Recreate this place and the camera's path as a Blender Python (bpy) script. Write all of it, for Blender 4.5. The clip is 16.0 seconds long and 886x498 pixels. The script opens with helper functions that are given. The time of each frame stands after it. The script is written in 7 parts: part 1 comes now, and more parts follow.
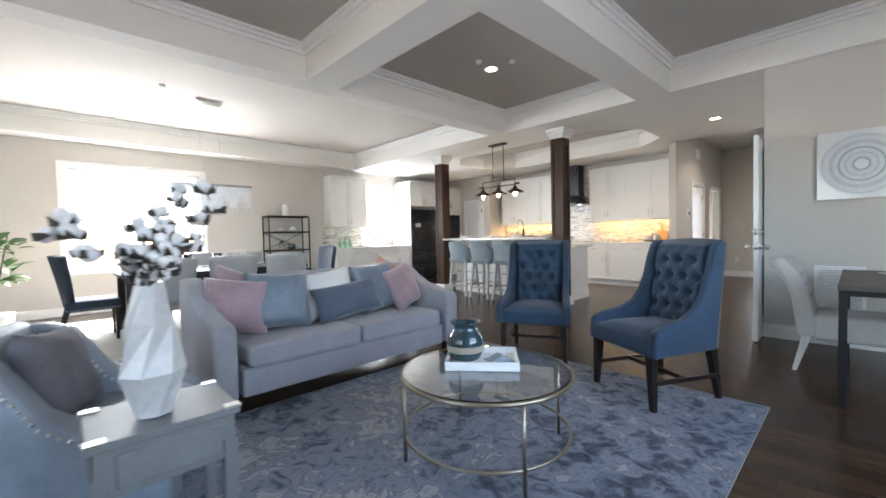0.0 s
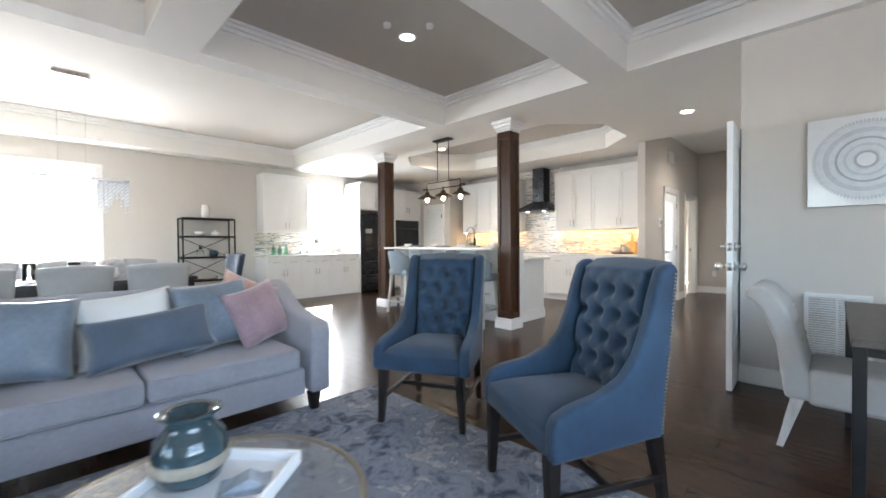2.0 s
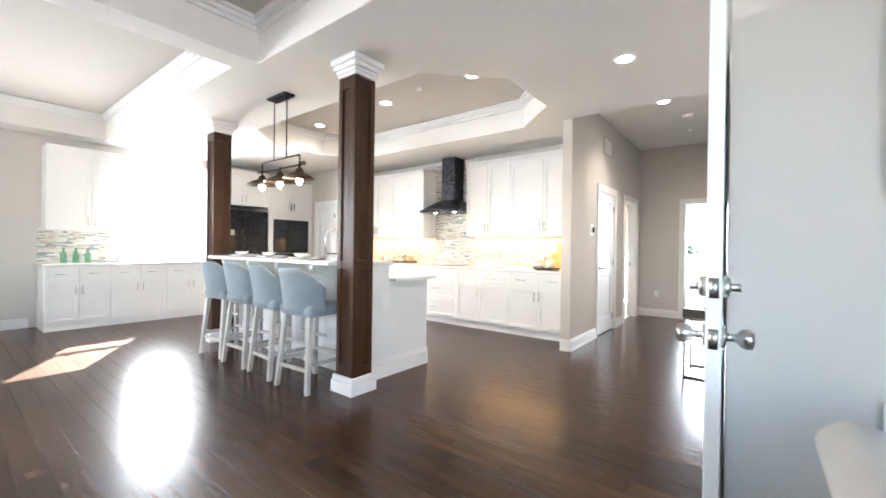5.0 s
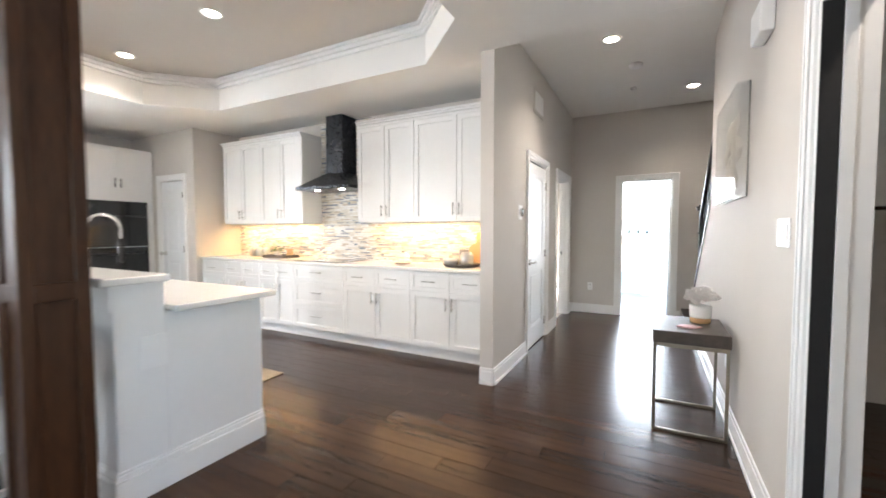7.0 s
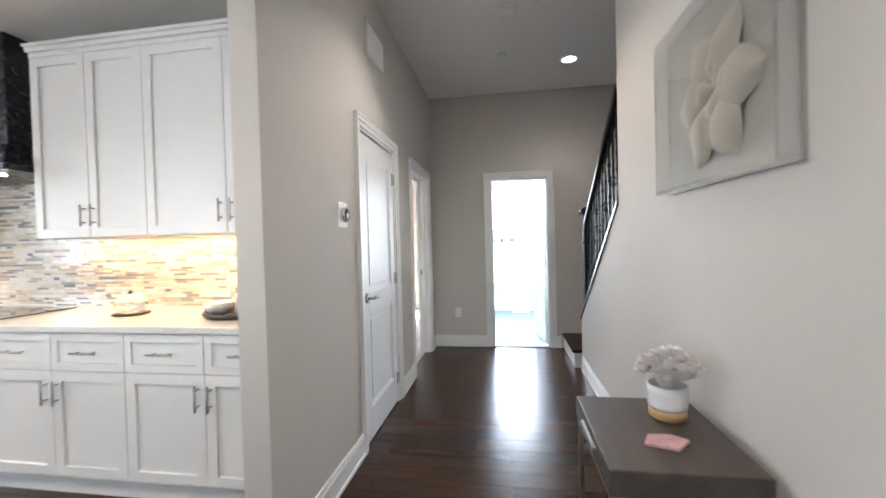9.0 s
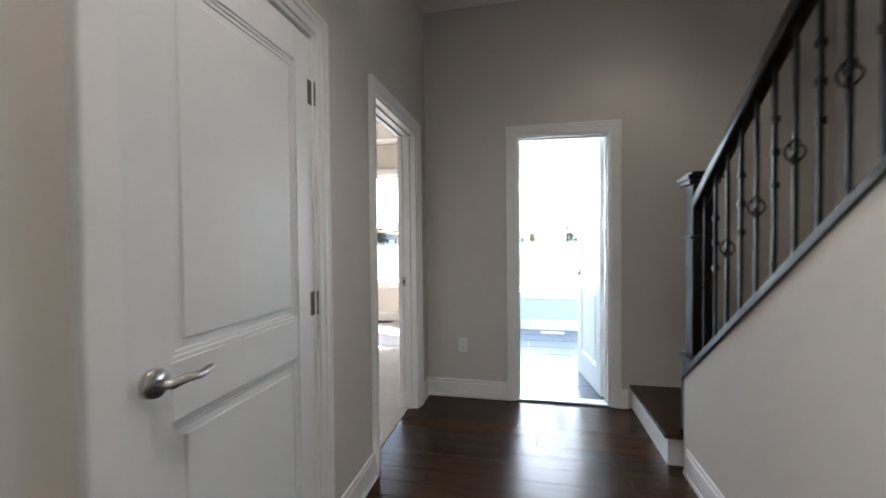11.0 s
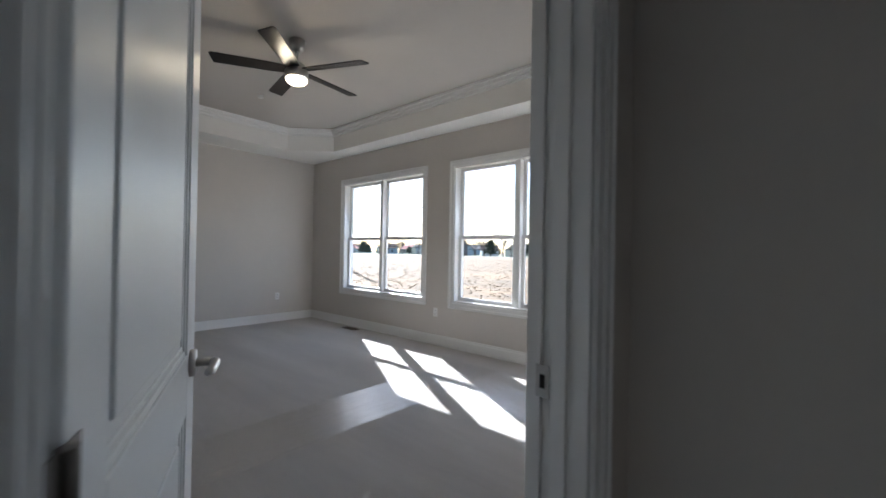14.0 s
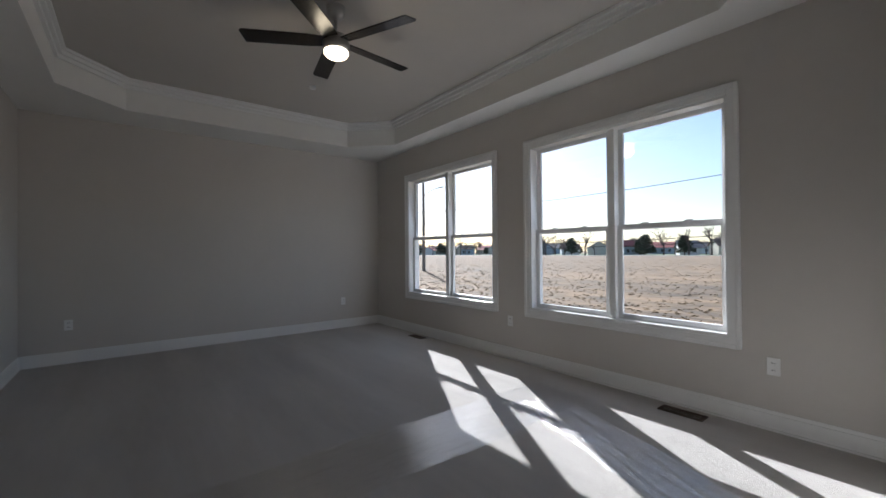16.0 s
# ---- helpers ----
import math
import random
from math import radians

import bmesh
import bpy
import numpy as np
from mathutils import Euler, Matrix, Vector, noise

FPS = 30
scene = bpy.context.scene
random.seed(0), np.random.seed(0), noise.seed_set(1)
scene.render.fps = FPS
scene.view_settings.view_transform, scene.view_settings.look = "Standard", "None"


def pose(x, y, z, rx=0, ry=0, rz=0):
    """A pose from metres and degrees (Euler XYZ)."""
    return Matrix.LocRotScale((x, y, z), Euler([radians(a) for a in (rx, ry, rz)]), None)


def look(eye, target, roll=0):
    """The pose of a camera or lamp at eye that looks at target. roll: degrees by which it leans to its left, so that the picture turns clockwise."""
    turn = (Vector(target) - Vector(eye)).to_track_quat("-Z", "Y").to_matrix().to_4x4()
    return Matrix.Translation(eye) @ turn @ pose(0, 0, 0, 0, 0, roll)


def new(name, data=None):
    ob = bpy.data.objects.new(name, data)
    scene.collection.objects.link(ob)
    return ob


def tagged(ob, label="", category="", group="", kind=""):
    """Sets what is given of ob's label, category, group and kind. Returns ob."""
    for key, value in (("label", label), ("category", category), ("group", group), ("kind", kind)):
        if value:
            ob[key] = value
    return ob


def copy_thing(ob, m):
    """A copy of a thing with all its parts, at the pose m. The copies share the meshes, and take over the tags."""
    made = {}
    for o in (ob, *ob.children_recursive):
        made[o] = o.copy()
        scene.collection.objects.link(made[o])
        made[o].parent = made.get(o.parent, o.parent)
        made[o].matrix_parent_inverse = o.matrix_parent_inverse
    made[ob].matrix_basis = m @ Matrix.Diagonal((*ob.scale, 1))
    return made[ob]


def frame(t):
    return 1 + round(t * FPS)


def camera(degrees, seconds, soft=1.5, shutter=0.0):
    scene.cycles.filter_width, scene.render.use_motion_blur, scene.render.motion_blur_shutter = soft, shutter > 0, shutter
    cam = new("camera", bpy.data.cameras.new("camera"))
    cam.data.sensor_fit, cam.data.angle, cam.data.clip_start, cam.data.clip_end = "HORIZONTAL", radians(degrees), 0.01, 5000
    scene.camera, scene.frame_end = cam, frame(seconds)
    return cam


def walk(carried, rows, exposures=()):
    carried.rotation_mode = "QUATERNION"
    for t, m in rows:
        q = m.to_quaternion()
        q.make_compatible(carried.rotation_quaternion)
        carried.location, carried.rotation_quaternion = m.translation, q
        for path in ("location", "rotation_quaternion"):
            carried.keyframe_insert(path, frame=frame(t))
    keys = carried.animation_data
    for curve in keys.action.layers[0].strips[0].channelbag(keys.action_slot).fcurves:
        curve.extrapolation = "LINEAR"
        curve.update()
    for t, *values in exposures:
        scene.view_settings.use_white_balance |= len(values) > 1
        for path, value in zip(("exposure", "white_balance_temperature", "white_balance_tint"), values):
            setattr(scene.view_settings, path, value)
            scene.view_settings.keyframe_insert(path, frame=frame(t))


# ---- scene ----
cam = camera(96.1, 16.0, soft=1.6, shutter=0.5)
PATH = [
    (0, (0.643, 0.555, 1.125), (-0.799, 1.94, 1.061), -1.3),
    (0.5, (0.628, 0.837, 1.14), (-0.803, 2.232, 1.053), -1.6),
    (1, (0.58, 1.14, 1.11), (-0.847, 2.54, 1.026), -1.3),
    (1.5, (0.525, 1.472, 1.121), (-0.886, 2.888, 1.05), -0.8),
    (2, (0.511, 1.837, 1.147), (-0.89, 3.264, 1.115), -0.4),
    (2.5, (0.479, 2.191, 1.152), (-0.906, 3.634, 1.166), 0.0),
    (3, (0.434, 2.563, 1.151), (-0.923, 4.031, 1.203), 0.7),
    (3.5, (0.396, 2.958, 1.187), (-0.923, 4.461, 1.248), 0.6),
    (4, (0.294, 3.337, 1.179), (-0.985, 4.873, 1.233), 0.8),
    (6.5, (-0.369, 5.214, 1.277), (-1.434, 6.903, 1.172), 0.2),
    (7, (-0.506, 5.614, 1.287), (-1.435, 7.383, 1.197), -0.0),
    (7.5, (-0.591, 6.019, 1.295), (-1.393, 7.85, 1.225), -0.6),
    (8, (-0.657, 6.438, 1.293), (-1.275, 8.34, 1.258), -1.4),
    (8.5, (-0.734, 6.919, 1.313), (-1.189, 8.866, 1.283), -1.6),
    (9, (-0.764, 7.329, 1.308), (-1.074, 9.304, 1.27), -1.5),
    (11.5, (-0.875, 9.52, 1.253), (-1.371, 11.457, 1.201), 0.4),
    (12, (-0.875, 9.916, 1.255), (-1.58, 11.787, 1.208), 0.6),
    (12.5, (-0.926, 10.29, 1.289), (-1.815, 12.081, 1.226), 0.6),
    (13, (-1.037, 10.611, 1.283), (-2.091, 12.311, 1.245), 0.6),
    (13.5, (-1.19, 10.901, 1.27), (-2.382, 12.506, 1.256), 1.1),
    (14, (-1.351, 11.123, 1.227), (-2.66, 12.635, 1.239), 1.0),
    (14.5, (-1.512, 11.305, 1.26), (-2.914, 12.731, 1.276), 0.7),
    (15, (-1.612, 11.474, 1.242), (-3.093, 12.818, 1.273), 0.3),
    (15.5, (-1.75, 11.59, 1.245), (-3.283, 12.875, 1.265), -0.2),
    (16, (-1.79, 11.689, 1.203), (-3.365, 12.922, 1.218), -0.5),
]
EXPOSURES = [(0.0, 4.05, 6550, 11), (1.5, 3.95, 6550, 11), (2.0, 4.3, 6500, 11), (2.5, 4.65, 6500, 11), (4.0, 5.0, 6450, 11), (7.0, 4.6, 6350, 12), (9.2, 4.2, 6050, 11), (11.4, 3.6, 6200, 11), (12.0, 3.35, 6100, 11), (12.5, 2.7, 6000, 10), (13.3, 2.45, 5900, 9), (14.0, 2.0, 5600, 9), (14.5, 1.55, 5600, 9), (16.0, 1.1, 5650, 10)]
walk(cam, [(t, look(eye, target, roll)) for t, eye, target, roll in PATH], EXPOSURES)

# ---------- light ----------
world = bpy.data.worlds.new("sky")
scene.world = world
world.use_nodes = True
wn = world.node_tree.nodes
sky = wn.new("ShaderNodeTexSky")
sky.sky_type, sky.sun_disc = "NISHITA", False
SUN = Vector((1.33, -0.775, -1.0)).normalized()      # way the sunlight travels
sky.sun_elevation = math.asin(-SUN.z)
sky.sun_rotation = math.atan2(-SUN.x, -SUN.y)
wn["Background"].inputs[1].default_value = 0.08
world.node_tree.links.new(sky.outputs[0], wn["Background"].inputs[0])

sun = new("sun", bpy.data.lights.new("sun", "SUN"))
sun.data.energy, sun.data.angle, sun.data.color = 5.0, radians(0.5), (1.0, 0.95, 0.88)
sun.matrix_world = look((-40, 40, 40), Vector((-40, 40, 40)) + SUN)


def window_light(x, y, z, tx, ty, w, h, power, colour=(0.86, 0.93, 1.0)):
    """Added stand-in lamp for sky light in a window's opening, facing into the room."""
    la = bpy.data.lights.new("window_light", "AREA")
    la.shape, la.size, la.size_y, la.energy, la.color = "RECTANGLE", w, h, power, colour
    ob = new("window_light", la)
    ob.matrix_world = look((x, y, z), (x + tx, y + ty, z - 0.25))
    return ob


window_light(-8.12, 1.57, 1.6, 1, 0, 1.9, 1.6, 21)
window_light(-8.12, 6.45, 1.75, 1, 0, 0.8, 1.3, 6)
window_light(-0.6, -2.32, 1.6, 0, 1, 2.6, 1.7, 1.7, (0.70, 0.84, 1.0))
window_light(2.42, 2.2, 1.6, -1, 0, 2.6, 1.7, 3.4, (0.66, 0.81, 1.0))
window_light(-5.98, 15.14, 1.45, 0, -1, 1.8, 1.7, 1.5)
window_light(-3.65, 15.14, 1.45, 0, -1, 1.8, 1.7, 1.5)
window_light(-0.4, 14.90, 1.45, 0, -1, 1.7, 1.7, 15)


# ---------- materials ----------
def mat(name, base, rough=0.6, metal=0.0, vary=0.08, scale=6.0, bump=0.0, bscale=60.0, stretch=(1, 1, 1), rand=0.0, spec=0.5, coat=0.0, sheen=0.0, second=None, ramp=(0.35, 0.7), fine=0.5):
    m = bpy.data.materials.new(name)
    m.use_nodes = True
    n, l = m.node_tree.nodes, m.node_tree.links
    b = n["Principled BSDF"]
    b.inputs["Metallic"].default_value = metal
    b.inputs["Specular IOR Level"].default_value = spec
    b.inputs["Coat Weight"].default_value = coat
    b.inputs["Sheen Weight"].default_value = sheen
    tc, mp = n.new("ShaderNodeTexCoord"), n.new("ShaderNodeMapping")
    mp.inputs["Scale"].default_value = stretch
    l.new(tc.outputs["Object"], mp.inputs[0])
    big, small = n.new("ShaderNodeTexNoise"), n.new("ShaderNodeTexNoise")
    for tex, s in ((big, scale), (small, scale * 9)):
        tex.inputs["Scale"].default_value = s
        tex.inputs["Detail"].default_value = 6
        l.new(mp.outputs[0], tex.inputs[0])
    mixf = n.new("ShaderNodeMix")
    mixf.inputs[0].default_value = fine * 0.6
    l.new(big.outputs[0], mixf.inputs[2])
    l.new(small.outputs[0], mixf.inputs[3])
    cr = n.new("ShaderNodeValToRGB")
    cr.color_ramp.elements[0].position, cr.color_ramp.elements[1].position = ramp
    lo = tuple(c * (1 - vary) for c in base)
    hi = second or tuple(min(1, c * (1 + vary)) for c in base)
    cr.color_ramp.elements[0].color, cr.color_ramp.elements[1].color = (*lo, 1), (*hi, 1)
    l.new(mixf.outputs[0], cr.inputs[0])
    col = cr.outputs[0]
    if rand:
        oi, hs, ma = n.new("ShaderNodeObjectInfo"), n.new("ShaderNodeHueSaturation"), n.new("ShaderNodeMath")
        ma.operation = "MULTIPLY_ADD"
        ma.inputs[1].default_value, ma.inputs[2].default_value = 2 * rand, 1 - rand
        l.new(oi.outputs["Random"], ma.inputs[0])
        l.new(ma.outputs[0], hs.inputs["Value"])
        l.new(col, hs.inputs["Color"])
        col = hs.outputs[0]
    l.new(col, b.inputs["Base Color"])
    rr = n.new("ShaderNodeMapRange")
    rr.inputs[3].default_value, rr.inputs[4].default_value = max(0.02, rough - 0.07), min(1, rough + 0.07)
    l.new(small.outputs[0], rr.inputs[0])
    l.new(rr.outputs[0], b.inputs["Roughness"])
    if bump:
        bt, bp = n.new("ShaderNodeTexNoise"), n.new("ShaderNodeBump")
        bt.inputs["Scale"].default_value, bt.inputs["Detail"].default_value = bscale, 4
        bp.inputs["Strength"].default_value, bp.inputs["Distance"].default_value = bump, 0.01
        l.new(mp.outputs[0], bt.inputs[0])
        l.new(bt.outputs[0], bp.inputs["Height"])
        l.new(bp.outputs[0], b.inputs["Normal"])
    return m


def glow(name, colour, strength):
    m = bpy.data.materials.new(name)
    m.use_nodes = True
    b = m.node_tree.nodes["Principled BSDF"]
    b.inputs["Base Color"].default_value = (*colour, 1)
    b.inputs["Emission Color"].default_value = (*colour, 1)
    b.inputs["Emission Strength"].default_value = strength
    return m


def glass_mat(name, colour=(1, 1, 1), rough=0.0, ior=1.45):
    m = bpy.data.materials.new(name)
    m.use_nodes = True
    b = m.node_tree.nodes["Principled BSDF"]
    b.inputs["Base Color"].default_value = (*colour, 1)
    b.inputs["Roughness"].default_value = rough
    b.inputs["Transmission Weight"].default_value = 1
    b.inputs["IOR"].default_value = ior
    return m


def pane_mat(name, gloss=0.05):
    m = bpy.data.materials.new(name)
    m.use_nodes = True
    n, l = m.node_tree.nodes, m.node_tree.links
    tr, gl, mx = n.new("ShaderNodeBsdfTransparent"), n.new("ShaderNodeBsdfGlossy"), n.new("ShaderNodeMixShader")
    gl.inputs["Roughness"].default_value = 0.02
    mx.inputs[0].default_value = gloss
    l.new(tr.outputs[0], mx.inputs[1])
    l.new(gl.outputs[0], mx.inputs[2])
    l.new(mx.outputs[0], n["Material Output"].inputs[0])
    return m


WALL = mat("wall_paint", (0.605, 0.573, 0.535), 0.75, vary=0.025, scale=1.5, bump=0.06, bscale=220)
BATHWALL = mat("bath_paint", (0.62, 0.70, 0.72), 0.7, vary=0.02, scale=1.5, bump=0.05, bscale=220)
CEIL = mat("ceiling_paint", (0.56, 0.53, 0.49), 0.85, vary=0.025, scale=1.2, bump=0.06, bscale=200)
CEILW = mat("white_ceiling_paint", (0.82, 0.81, 0.78), 0.8, vary=0.02, scale=1.2, bump=0.05, bscale=200)
TRIM = mat("white_trim_paint", (0.84, 0.84, 0.83), 0.32, vary=0.02, scale=3)
CAB = mat("white_cabinet_paint", (0.82, 0.82, 0.81), 0.35, vary=0.02, scale=3)
DOORP = mat("white_door_paint", (0.80, 0.82, 0.83), 0.38, vary=0.02, scale=3)
PLANK = mat("dark_oak_floor", (0.044, 0.023, 0.0138), 0.24, vary=0.35, scale=2.2, stretch=(0.6, 9, 9), bump=0.03, bscale=30, rand=0.32, fine=0.8, spec=0.21)
GAP = mat("floor_gap", (0.012, 0.009, 0.008), 0.7)
CARPET = mat("greige_carpet", (0.54, 0.51, 0.475), 0.97, vary=0.13, scale=0.9, stretch=(0.45, 2.4, 1), bump=0.8, bscale=450, fine=0.35, sheen=0.2)
COLUMN = mat("stained_column_wood", (0.050, 0.021, 0.010), 0.34, vary=0.45, scale=2.0, stretch=(8, 8, 0.7), bump=0.25, bscale=20, second=(0.085, 0.036, 0.016), fine=0.9, spec=0.3)
QUARTZ = mat("white_quartz", (0.80, 0.79, 0.76), 0.18, vary=0.04, scale=40)
STEEL = mat("brushed_nickel", (0.55, 0.54, 0.52), 0.3, 1.0, vary=0.05, scale=8)
HINGE = mat("dull_pewter", (0.15, 0.14, 0.13), 0.42, 0.9, vary=0.1, scale=20)
CHROME = mat("polished_chrome", (0.75, 0.75, 0.76), 0.12, 1.0, vary=0.02)
BLACKSTEEL = mat("black_stainless", (0.035, 0.036, 0.04), 0.28, 0.7, vary=0.03, scale=3)
BLACKGLASS = mat("black_glass", (0.008, 0.008, 0.009), 0.06, vary=0.05)
IRON = mat("dark_iron", (0.022, 0.021, 0.021), 0.45, 0.6, vary=0.2, scale=20, bump=0.1)
BRONZE = mat("aged_bronze", (0.09, 0.06, 0.04), 0.45, 0.9, vary=0.25, scale=15)
ESPRESSO = mat("espresso_wood", (0.012, 0.008, 0.006), 0.35, vary=0.3, scale=4, stretch=(6, 6, 1))
BRASS = mat("champagne_brass", (0.36, 0.32, 0.25), 0.33, 1.0, vary=0.08, scale=8)
SOFAF = mat("lavender_grey_linen", (0.335, 0.325, 0.355), 0.93, vary=0.10, scale=5, bump=0.5, bscale=420, sheen=0.25, fine=0.9)
VELVET = mat("navy_blue_velvet", (0.023, 0.050, 0.090), 0.75, vary=0.3, scale=4, bump=0.2, bscale=300, sheen=0.16, spec=0.3)
SLATEV = mat("slate_blue_velvet", (0.055, 0.08, 0.12), 0.6, vary=0.22, scale=5, bump=0.2, bscale=250, sheen=0.5)
GREYV = mat("blue_grey_satin", (0.145, 0.18, 0.23), 0.42, vary=0.25, scale=5, bump=0.3, bscale=25, sheen=0.3)
MAUVE = mat("mauve_velvet", (0.31, 0.205, 0.24), 0.75, vary=0.22, scale=6, bump=0.35, bscale=40, sheen=0.5)
CREAM = mat("cream_linen", (0.44, 0.42, 0.395), 0.9, vary=0.06, scale=7, bump=0.4, bscale=380, sheen=0.2)
STOOLF = mat("pale_blue_grey_fabric", (0.245, 0.29, 0.325), 0.9, vary=0.08, scale=6, bump=0.4, bscale=380, sheen=0.3)
DINF = mat("grey_dining_fabric", (0.42, 0.42, 0.425), 0.9, vary=0.08, scale=6, bump=0.4, bscale=350, sheen=0.25)
WASHED = mat("washed_wood", (0.50, 0.47, 0.43), 0.6, vary=0.2, scale=4, stretch=(6, 6, 1), bump=0.15)
GREYWOOD = mat("weathered_grey_wood", (0.072, 0.057, 0.047), 0.45, vary=0.3, scale=3, stretch=(6, 0.8, 6), bump=0.2, bscale=40)
SILVERW = mat("silver_leaf_wood", (0.18, 0.185, 0.19), 0.55, 0.1, vary=0.15, scale=5, bump=0.1)
CERAM = mat("white_ceramic", (0.80, 0.79, 0.77), 0.25, vary=0.03, scale=8)
TEAL = mat("teal_glazed_glass", (0.028, 0.062, 0.078), 0.08, vary=0.45, scale=9, coat=0.6)
WHITE = mat("white_plastic", (0.85, 0.85, 0.84), 0.35, vary=0.01)
LEAF = mat("green_leaf", (0.045, 0.11, 0.03), 0.45, vary=0.35, scale=12, rand=0.2)
TWIG = mat("dark_twig", (0.06, 0.045, 0.04), 0.8, vary=0.3)
COTTON = mat("cotton_boll", (0.80, 0.79, 0.80), 0.95, vary=0.08, scale=30, bump=0.8, bscale=60)
BURLAP = mat("burlap_band", (0.47, 0.42, 0.34), 0.95, vary=0.15, scale=60, bump=0.8, bscale=300)
BOARD = mat("maple_board", (0.52, 0.32, 0.15), 0.5, vary=0.15, scale=4, stretch=(1, 1, 8))
GREENG = glass_mat("green_bottle_glass", (0.25, 0.62, 0.42), 0.02)
CLEAR = glass_mat("clear_glass", (0.94, 0.97, 0.96), 0.0)
PANE = pane_mat("window_pane")
BULB = glow("warm_bulb", (1.0, 0.80, 0.52), 5)
CANGLOW = glow("recessed_lamp_lens", (1.0, 0.90, 0.76), 2.2)
FANGLOW = glow("fan_lamp_lens", (1.0, 0.80, 0.52), 3)
GRASS = mat("dry_field_grass", (0.07, 0.046, 0.022), 0.95, vary=0.4, scale=0.35, stretch=(0.22, 1, 1), second=(0.26, 0.17, 0.085), bump=1.0, bscale=5, fine=1.1, ramp=(0.38, 0.60))
STUBBLE = mat("dry_stubble", (0.24, 0.15, 0.07), 0.95, vary=0.4, scale=0.6, second=(0.46, 0.33, 0.18))


# ---------- mesh helpers ----------
SPLIT = {"leg", "handle", "foot", "door", "blade", "corbel", "bulb", "shade", "panel", "lamp", "knob", "hinge", "tread", "baluster", "oven_door", "sash", "pane", "slat", "shelf", "window", "plate", "insert", "hole", "plank_end", "drawer", "corner", "book", "wire", "seat_cushion", "dish"}
LOOSE = {"nailhead", "crystal", "petal", "boll", "husk", "twig", "leaf", "fur", "print", "grille", "button", "slot", "foliage", "branch"}


def clusters(verts, faces):
    """Groups of faces whose pieces touch one another, within a millimetre."""
    up = list(range(len(verts)))

    def root(i):
        while up[i] != i:
            up[i] = up[up[i]]
            i = up[i]
        return i
    for f in faces:
        for i in f[1:]:
            up[root(i)] = root(f[0])
    isles = {}
    for f in faces:
        isles.setdefault(root(f[0]), []).append(f)
    items = []
    for fs in isles.values():
        ps = [verts[i] for f in fs for i in f]
        items.append(([min(p[k] for p in ps) - 0.001 for k in range(3)], [max(p[k] for p in ps) + 0.001 for k in range(3)], fs))
    out = []
    for lo, hi, fs in items:
        near = [o for o in out if any(all(lo[k] <= h2[k] and hi[k] >= l2[k] for k in range(3)) for l2, h2 in o[0])]
        joined = ([(lo, hi)], list(fs))
        for o in near:
            joined[0].extend(o[0])
            joined[1].extend(o[1])
            out.remove(o)
        out.append(joined)
    return [o[1] for o in out]


